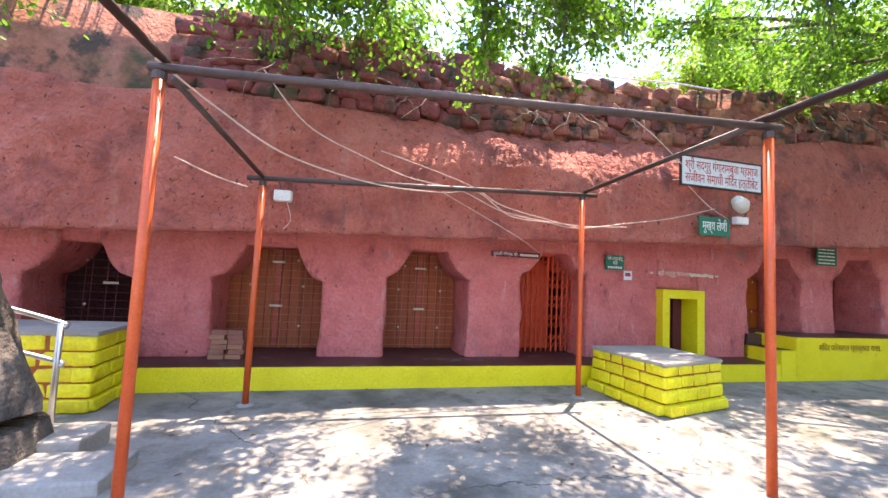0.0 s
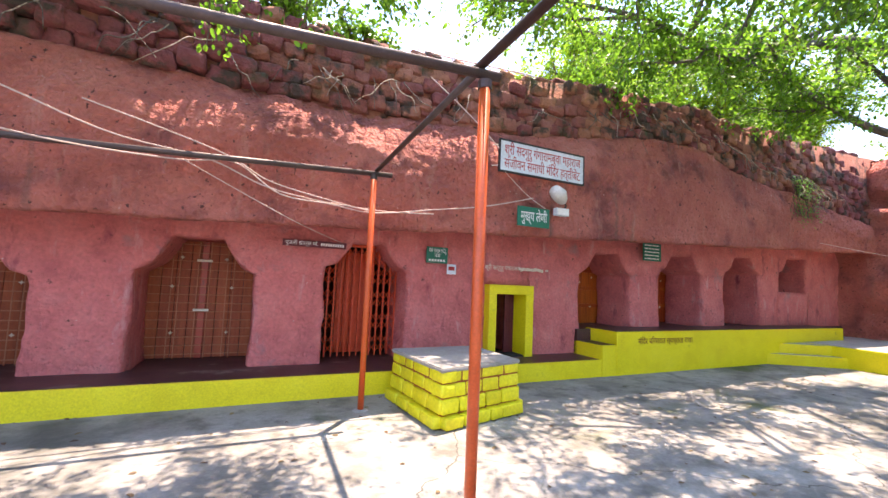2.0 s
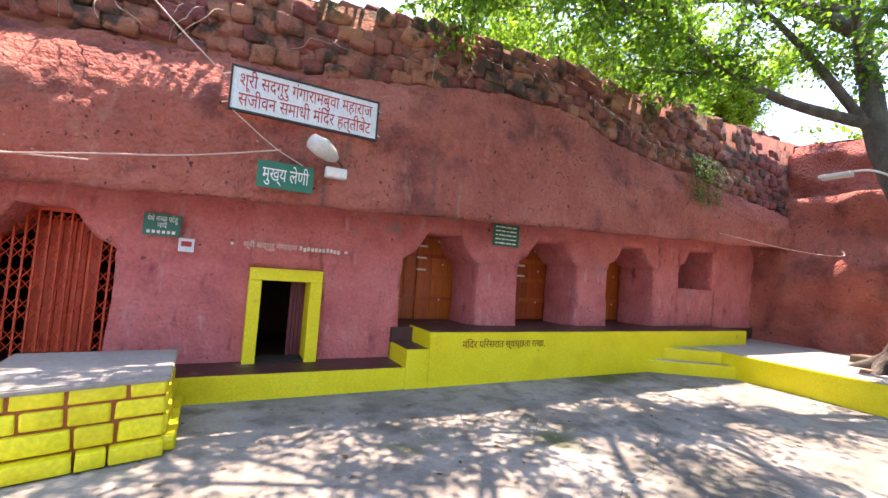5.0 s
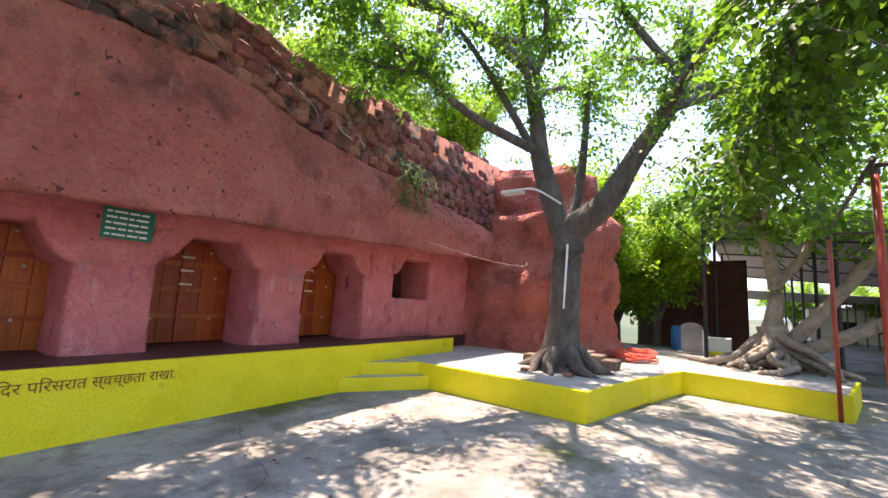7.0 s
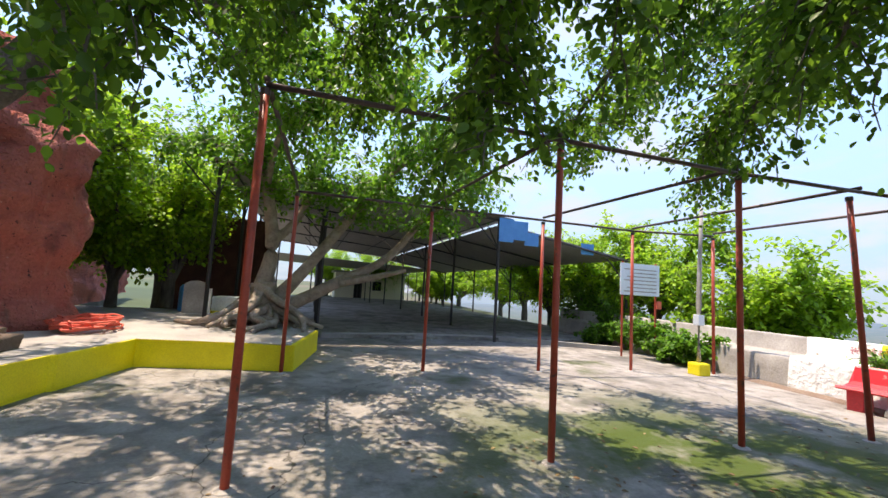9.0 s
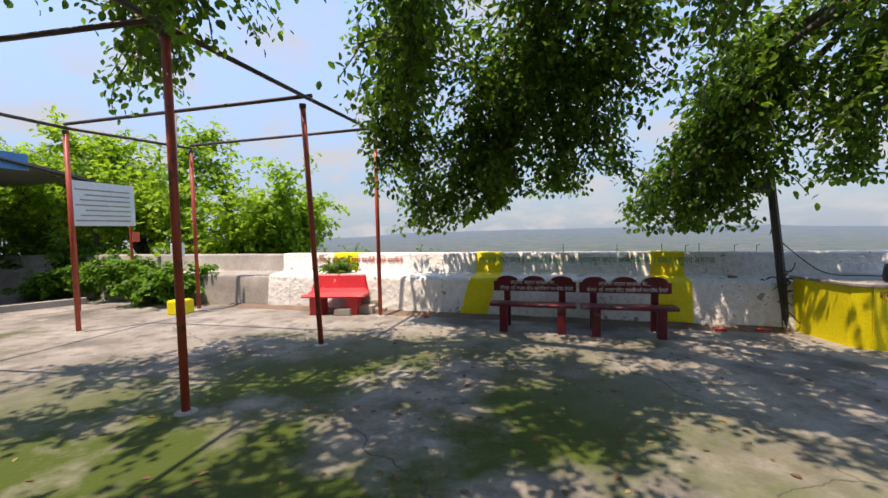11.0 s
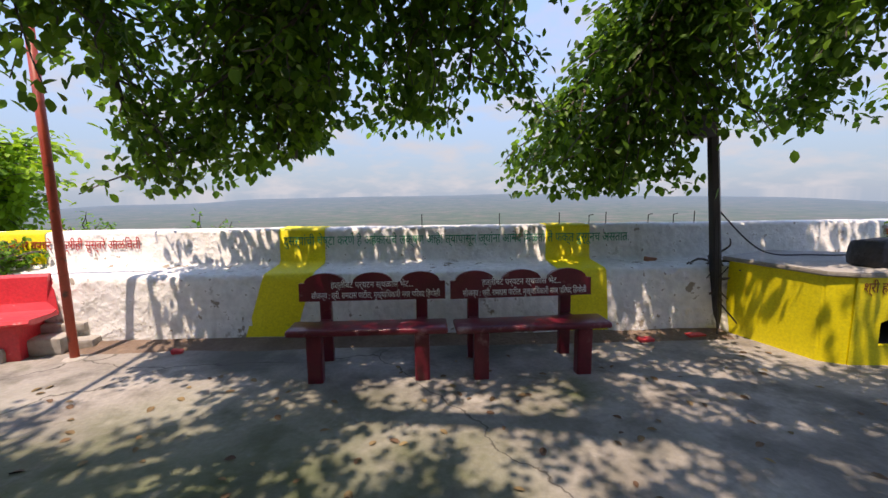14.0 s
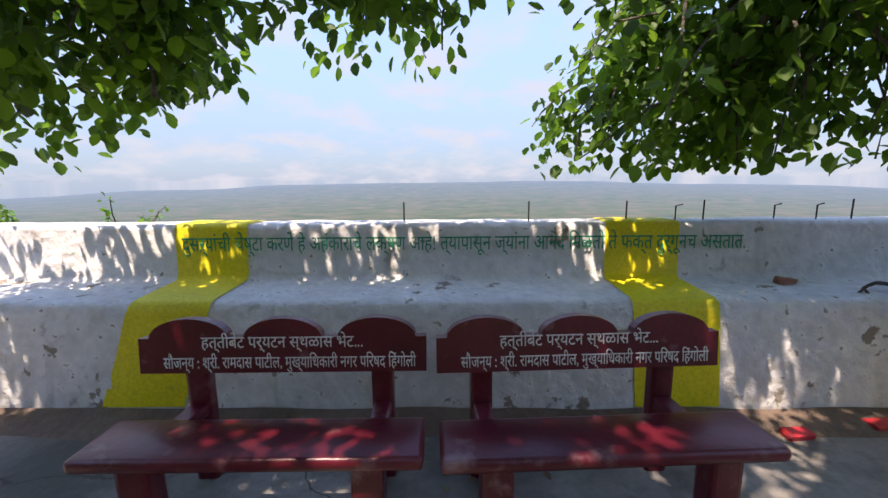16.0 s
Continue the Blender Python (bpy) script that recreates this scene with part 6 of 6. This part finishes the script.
# coil of orange rope and stones on the platform
rp = thing("rope_coil", "loose coil of orange rope lying on the platform", "rope", "", (20.6, 2.9, 0.49))
rng = random.Random(6)
for k in range(9):
    pts = []
    for j in range(15):
        a0 = 2 * math.pi * j / 12
        r = 0.58 + rng.uniform(-0.24, 0.14)
        pts.append((r * 1.2 * math.cos(a0 + k), r * 0.75 * math.sin(a0 + k), 0.03 + 0.022 * k + rng.uniform(0, 0.06), 0.022))
    part("loop", tube(bmesh.new(), smooth_path(pts, 3), 5), ROPE, rp)
for at, sz in (((16.4, 4.0, 0.484), (0.13, 0.07, 0.07)), ((16.5, 3.2, 0.484), (0.11, 0.08, 0.06)), ((18.2, 2.9, 0.484), (0.22, 0.16, 0.2)), ((18.6, 3.3, 0.484), (0.2, 0.16, 0.24)), ((18.0, 4.6, 0.484), (0.2, 0.16, 0.16)), ((19.0, 3.7, 0.484), (0.22, 0.18, 0.26))):
    s = thing("loose_stone", "reddish loose stone lying on the tree platform", "stone", "platform stones", at)
    bm = boxed(-sz[0], sz[0], -sz[1], sz[1], -0.01, sz[2], 0.03)
    for v in bm.verts:
        v.co += 0.22 * sz[0] * Vector((noise.noise(v.co * 6 + s.location), noise.noise(v.co * 6 + Vector((4, 0, 0))), 0.4 * noise.noise(v.co * 6)))
    part("block", bm, BRICK if sz[0] < 0.2 else SOIL, s)

# ---- open shed ----
shed = thing("open_shed", "long open steel shed with a low corrugated metal roof", "shed", "", (24.0, 0, 0))
part("floor_slab", boxed(0, 34, -12.9, 4.5, -0.1, 0.10, 0.02), CONCRETE, shed, "shaded concrete floor")
part("kerb", prism(bmesh.new(), [(-0.1, -1.5), (0.15, -1.5), (0.6, -4.5), (0.25, -7.3), (-2.0, -10.8), (-2.15, -10.7), (0.05, -7.3), (0.4, -4.5)], -0.05, 0.14), SLAB, shed)
for x in (-0.35, 4.2, 9.2, 15.0, 22.0):
    for y, h in ((-12.4, 3.2), (-7.05, 4.1), (-1.35, 4.55), (1.6, 4.8)):
        part("post", pipe((x, y, 0), (x, y, h), 0.055, 8), BLACKSTEEL, shed)
        part("brace", pipe((x, y, h - 1.0), (x + 0.9, y, h - 0.1), 0.025, 6), BLACKSTEEL, shed)
        part("brace", pipe((x, y, h - 1.0), (x, y + 0.9, h - 0.05), 0.025, 6), BLACKSTEEL, shed)


def sheet(bm, x0, x1, y0, z0, y1, z1, waves):
    rows = []
    for j in range(waves * 4 + 1):
        f = j / (waves * 4)
        x = x0 + (x1 - x0) * f
        d = 0.02 * math.sin(f * waves * 2 * math.pi)
        rows.append([Vector((x, y0, z0 + d)), Vector((x, y1, z1 + d)), Vector((x, y1, z1 + d + 0.008)), Vector((x, y0, z0 + d + 0.008))])
    loft(bm, rows)


bm = bmesh.new()
sheet(bm, -0.6, 24, -7.4, 4.16, 1.8, 4.93, 80)
part("roof", bm, ROOF, shed)
bm = bmesh.new()
sheet(bm, -0.3, 24, -12.6, 3.15, -7.2, 4.0, 80)
part("roof", bm, ROOF, shed)
for x in (-0.45, 4.2, 9.2, 15.0, 22.0):
    part("rafter", pipe((x, -7.3, 4.06), (x, 1.7, 4.83), 0.04, 6), BLACKSTEEL, shed)
    part("rafter", pipe((x, -12.5, 3.06), (x, -7.2, 3.9), 0.04, 6), BLACKSTEEL, shed)
for y in (-7.0, -4.9, -2.8, -0.7, 1.4):
    z = 4.16 + (y + 7.4) / 9.2 * 0.77 - 0.06
    part("purlin", pipe((-0.5, y, z), (24, y, z), 0.03, 6), BLACKSTEEL, shed)
for y, z0, z1, x in ((-7.2, 3.35, 4.15, -0.62), (-7.75, 3.45, 4.1, -0.6), (-8.2, 3.3, 3.75, -0.55), (-10.6, 3.2, 3.6, -0.4)):
    part("side_sheet", boxed(x, x + 0.02, y - 0.27, y + 0.27, z0, z1), BLUE, shed, "blue metal sheet")
part("rear_wall", boxed(6.6, 6.9, 0.6, 4.6, 0.08, 4.2, 0.02), DARKENEDROCK, shed, "dark brown rear wall")
far = thing("far_shed", "lower metal-roofed shed further off with a pale wall", "shed", "", (47, 0, 0))
bm = bmesh.new()
sheet(bm, 0, 16, -12, 3.3, 3, 3.9, 40)
part("roof", bm, ROOF, far)
for k in range(5):
    for y in (-11, -6, -1):
        part("post", pipe((0.3 + k * 3.6, y, -0.1), (0.3 + k * 3.6, y, 3.4), 0.05, 6), BLACKSTEEL, far)
hut = thing("small_house", "small cream-walled house far behind the shed", "house", "", (62, -7.6, -0.1))
part("wall", boxed(-3, 3, -4, 4, 0, 3.0), ORNAMENT, hut)
part("roof", boxed(-3.3, 3.3, -4.3, 4.3, 3.0, 3.2, 0.02), ROOF, hut)
part("window", boxed(-3.05, -2.9, -1.2, -0.2, 1.1, 2.1), BLACK, hut)
part("door", boxed(-3.05, -2.9, 1.0, 1.9, 0, 2.0), BLACK, hut)
wt = thing("water_drum", "small blue plastic drum standing in the shade", "drum", "", (26.0, 2.6, 0.48))
part("body", tube(bmesh.new(), [(0, 0, 0, 0.24), (0, 0, 0.05, 0.27), (0, 0, 0.75, 0.27), (0, 0, 0.85, 0.2)], 14), BLUE, wt, "", True)
wb = thing("washing_block", "white cement water block with a yellow base", "block", "", (25.6, 1.4, 0.48))
part("body", boxed(-0.5, 0.5, -0.35, 0.35, 0.0, 0.55, 0.03), WHITE, wb)
part("base", boxed(-0.58, 0.58, -0.43, 0.43, -0.02, 0.12, 0.02), YELLOW, wb)

mk = thing("arched_stone", "grey arched memorial stone with a white edge under the shed", "stone", "", (24.4, 2.05, 0.48))
bm = bmesh.new()
outline = [(-0.30, 0.0), (0.30, 0.0), (0.30, 0.85)] + [(0.30 * math.cos(math.pi * k / 10), 0.85 + 0.16 * math.sin(math.pi * k / 10)) for k in range(1, 10)] + [(-0.30, 0.85)]
near = [bm.verts.new((0, y, z)) for y, z in outline]
back = [bm.verts.new((0.14, y, z)) for y, z in outline]
bm.faces.new(near)
bm.faces.new(back[::-1])
for j in range(len(outline)):
    k = (j + 1) % len(outline)
    bm.faces.new((near[j], near[k], back[k], back[j]))
part("slab", bm, GREYWALL, mk)
part("edge", boxed(-0.03, 0.16, -0.40, -0.30, -0.02, 0.80, 0.01), WHITE, mk, "white painted edge post")
part("foot", boxed(-0.12, 0.26, -0.46, 0.40, -0.02, 0.08, 0.015), SLAB, mk)

# notice board, lamp post
nb = thing("information_sign", "white painted notice panel on two red posts", "sign", "", (21.0, -10.55, 0))
part("panel", boxed(-0.02, 0.02, -0.72, 0.72, 1.80, 2.75, 0.005), SIGNWHITE, nb)
for y in (-0.62, 0.62):
    part("post", pipe((0.03, y, 0), (0.03, y, 2.8), 0.03, 8), REDPOLE, nb)
for k in range(7):
    part("text_line", boxed(-0.026, -0.018, -0.6, 0.6 - 0.1 * (k % 3), 1.9 + k * 0.11, 1.93 + k * 0.11), GREYWALL, nb)
part("red_tag", boxed(-0.05, -0.02, -0.78, -0.6, 1.42, 1.66, 0.01), ROPE, nb)
lp = thing("lamp_post", "grey steel lamp post on a yellow concrete base", "lamp post", "", (18.5, -9.95, 0))
part("base", boxed(-0.17, 0.17, -0.17, 0.17, -0.02, 0.28, 0.04), YELLOW, lp)
part("shaft", tube(bmesh.new(), [(0, 0, 0.2, 0.06), (0, 0, 1.6, 0.06), (0, -0.05, 3.0, 0.045), (0, -0.1, 4.0, 0.04)], 10), GREYWALL, lp, "", True)
part("fuse_box", boxed(-0.08, 0.08, -0.09, 0.09, 1.15, 1.4, 0.01), SIGNWHITE, lp)


# ---- background trees and shrubs ----
def wild(name, label, x, y, z, h, spread, seed, density=0.07, leaf=7, length=0.15, material=None, category="tree"):
    rng = random.Random(seed)
    limbs = []
    for k in range(12):
        a0 = 2 * math.pi * k / 12 + rng.uniform(-0.4, 0.4)
        r = spread * rng.uniform(0.45, 1.0)
        hz = h * rng.uniform(0.45, 1.0)
        s0 = h * rng.uniform(0.12, 0.35)
        limbs.append([(x, y, z + s0, 0.02 * h), (x + 0.5 * r * math.cos(a0), y + 0.5 * r * math.sin(a0), z + s0 + 0.55 * (hz - s0), 0.013 * h), (x + r * math.cos(a0), y + r * math.sin(a0), z + hz, 0.01)])
    return tree(name, label, (x, y, z), [(x, y, z - 0.1, 0.035 * h), (x, y, z + 0.4 * h, 0.025 * h)], limbs, leaf, length, density, material or LEAFFAR, BARK, seed, 0.16 * h + 0.25, 0.2, None, 0.25, 6)


for j, (x, y, h, sp) in enumerate([(23.5, -13.6, 5.2, 2.4), (20.0, -14.0, 4.6, 2.2), (27.5, -14.8, 5.6, 2.6), (31.0, -13.8, 5.0, 2.6), (37.0, -15.5, 6.0, 3.2), (19.4, -14.6, 3.4, 1.5),
                                   (26.6, 4.9, 5.0, 2.0), (29.5, 4.5, 6.0, 2.2), (24.6, 6.2, 7.5, 2.6), (27.4, 3.6, 6.5, 2.2), (49.5, -13.4, 3.4, 2.2), (53.0, -13.8, 3.6, 2.4), (57.0, -14.4, 3.8, 2.6), (61.0, -14.0, 4.0, 2.6), (52.0, -16.0, 6.5, 4.0), (60.0, -9.0, 6.0, 4.2), (66.0, -3.0, 6.5, 4.0), (44.0, -17.0, 6.0, 3.5)]):
    z = -0.5 if y < -13 else (0.4 if x < 32 else -0.1)
    if y < -13:
        z = land_height(x, y) - 0.1
        h = h - z * 0.6
    wild("wild_tree", "loose light green wild tree behind the parapet" if y < -12 else "leafy green tree growing behind the rock", x, y, z, h, sp, 100 + j)
for j, (x, y, h, sp) in enumerate([(20.2, -10.9, 0.9, 0.7), (21.4, -11.4, 1.1, 0.8), (22.6, -11.6, 1.0, 0.9), (19.4, -10.9, 0.9, 0.6), (24.2, -12.4, 1.6, 1.0), (26.5, -12.9, 2.2, 1.2), (23.6, -11.3, 0.7, 0.6)]):
    wild("shrub", "low bright green leafy shrub along the wall", x, y, -0.02, h, sp, 200 + j, 0.06, 5, 0.11, LEAFB, "shrub")
for j, (x, y, h) in enumerate([(13.0, -12.6, 1.5), (14.6, -12.9, 1.8), (16.0, -13.2, 2.1), (11.9, -12.5, 1.45)]):
    z = land_height(x, y) - 0.1
    wild("shrub", "wild bush reaching over the parapet from the slope", x, y, z, h + 0.2, 0.55, 230 + j, 0.07, 4, 0.07, LEAFB, "shrub")
for j, (x, h) in enumerate([(-3.6, 0.9), (-1.2, 1.0), (0.8, 1.1), (2.3, 0.9), (3.6, 0.6), (11.5, 0.5), (15.6, 0.9), (16.6, 0.7)]):
    wild("cliff_shrub", "bright green leafy shrub growing on the cliff top", x, 7.55, skyline(x) - 0.15, h, 0.7, 260 + j, 0.06, 4, 0.07, LEAFB, "shrub")
for j, (x, y, h, sp) in enumerate([(12.4, 12.0, 5.0, 2.4), (15.4, 12.6, 6.2, 3.0), (18.6, 11.0, 5.6, 2.6), (22.0, 10.0, 5.0, 2.4), (-3.4, 11.0, 4.0, 2.0)]):
    wild("plateau_tree", "feathery light green tree standing on the cliff top", x, y, 5.3 + 0.03 * x, h, sp, 320 + j, 0.05, 9, 0.09)
p = along(6.35, -0.3, 0.70)
wild("wall_weed", "small green weed sprouting on the wall ledge", p.x, p.y, p.z, 0.22, 0.28, 290, 0.03, 4, 0.05, LEAFB, "plant")
p = along(-3.75, -0.3, 0.70)
wild("wall_weed", "small grey-green weed sprouting on the wall ledge", p.x, p.y, p.z, 0.26, 0.3, 291, 0.03, 4, 0.05, LEAFFAR, "plant")

# hanging creeper and dry roots on the brow
cr = thing("creeper", "green creeper trailing down the rock brow", "creeper", "", (15.9, 6.48, 4.95))
rng = random.Random(51)
nrng = np.random.default_rng(3)
leaves = []
for k in range(16):
    x0 = rng.uniform(-0.7, 0.7)
    pts = [(x0, 0.1, 0.15, 0.006)]
    for j in range(9):
        q = pts[-1]
        pts.append((q[0] + rng.uniform(-0.08, 0.11), q[1] - (0.07 if j < 2 else -0.0), q[2] - rng.uniform(0.08, 0.19), 0.005))
        for m in range(4):
            leaves.append((Vector((pts[-1][0] + rng.gauss(0, 0.05), pts[-1][1] - 0.04 + rng.gauss(0, 0.03), pts[-1][2] + rng.gauss(0, 0.05))), Vector((rng.gauss(0, 1), -0.6, -0.6)), Vector((0, -0.7, 0.8))))
    part("stem", tube(bmesh.new(), pts, 4), BARK, cr)
leaf_mesh("foliage", leaves, 0.06, 0.04, LEAFB, cr, nrng)
for k in range(60):
    x0 = rng.uniform(-1.5, 17.5)
    z0 = brow(x0)
    rr = thing("dry_root", "thin dry grey root trailing over the rock brow", "root", "dry roots", (x0, back_line(x0) - 0.32, z0 + 0.25))
    drift = rng.uniform(-0.14, 0.14)
    pts = [(0, 0.1, 0.3, 0.010)]
    for j in range(6):
        q = pts[-1]
        pts.append((q[0] + drift + rng.uniform(-0.05, 0.05), q[1] - (0.10 if j < 4 else 0.0), q[2] - rng.uniform(0.05, 0.18), 0.009 - 0.001 * j))
    part("strand", tube(bmesh.new(), smooth_path(pts, 3), 4), PALEBARK if k % 3 == 0 else BARK, rr)

# ---- rubble courses on top of the brow ----
STONES = [stone_mesh(5.7 * k + 2, STONE, 0.15) for k in range(9)]
rng = random.Random(19)
made = 0
x = -2.5
rest = bmesh.new()
while x < 20.0:
    w = rng.uniform(0.24, 0.44)
    z = brow(x) + 0.02 + 0.05 * math.sin(7 * x)
    top = skyline(x) + rng.uniform(-0.08, 0.08)
    n = max(2, round((top - z) / 0.23))
    for k in range(n):
        h = (top - z) / n
        m = pose(x + w / 2 + (0.12 if k % 2 else -0.06), back_line(x) + rng.uniform(-0.06, 0.06) + 0.02 * k, z + h * (k + 0.5), rng.uniform(-4, 4), rng.uniform(-9, 9), rng.uniform(-5, 5)) @ Matrix.Diagonal((w * rng.uniform(0.95, 1.14), 0.34, h * rng.uniform(0.94, 1.14), 1))
        if 1.5 < x < 18.0 and made < 298:
            s = new("stone", rng.choice(STONES))
            s.parent = cliff
            s.matrix_basis = m
            made += 1
        else:
            at = len(rest.verts)
            rest.from_mesh(rng.choice(STONES))
            rest.verts.ensure_lookup_table()
            bmesh.ops.transform(rest, matrix=m, verts=rest.verts[at:])
    x += w
tagged(part("rubble", rest, STONE, cliff, "dark red rubble stones", True), kind="stuff")

# ---- fallen leaves and grit on the yard ----
rng = random.Random(91)
nrng = np.random.default_rng(12)
DRY = surface("dry_leaf", [(0.07, 0.045, 0.025), (0.16, 0.10, 0.05), (0.22, 0.16, 0.08)], 3.0, 0.9, 0.0, 30, island=0.4)
fallen = thing("fallen_leaf_litter", "dry brown fallen leaves scattered on the concrete yard", "leaves", "", (0, 0, 0))
leaves = []
for k in range(900):
    if k < 520:
        x, y = rng.uniform(7.5, 15.5), rng.uniform(-9.6, -2.0)
    else:
        x, y = rng.uniform(-1.5, 15.0), rng.uniform(-1.0, 6.5)
    a0 = rng.uniform(0, 6.28)
    leaves.append((Vector((x, y, 0.006)), Vector((math.cos(a0), math.sin(a0), 0.06)), Vector((rng.gauss(0, 0.12), rng.gauss(0, 0.12), 1))))
tagged(leaf_mesh("litter", leaves, 0.06, 0.035, DRY, fallen, nrng), kind="stuff")
tagged(fallen, kind="stuff")

# ---- the cave front in its place ----
for ob in list(scene.objects):
    if ob.parent is None and ob.name.split(".")[0] in FRONT_THINGS:
        ob.matrix_basis = FRONT_PLACE @ ob.matrix_basis
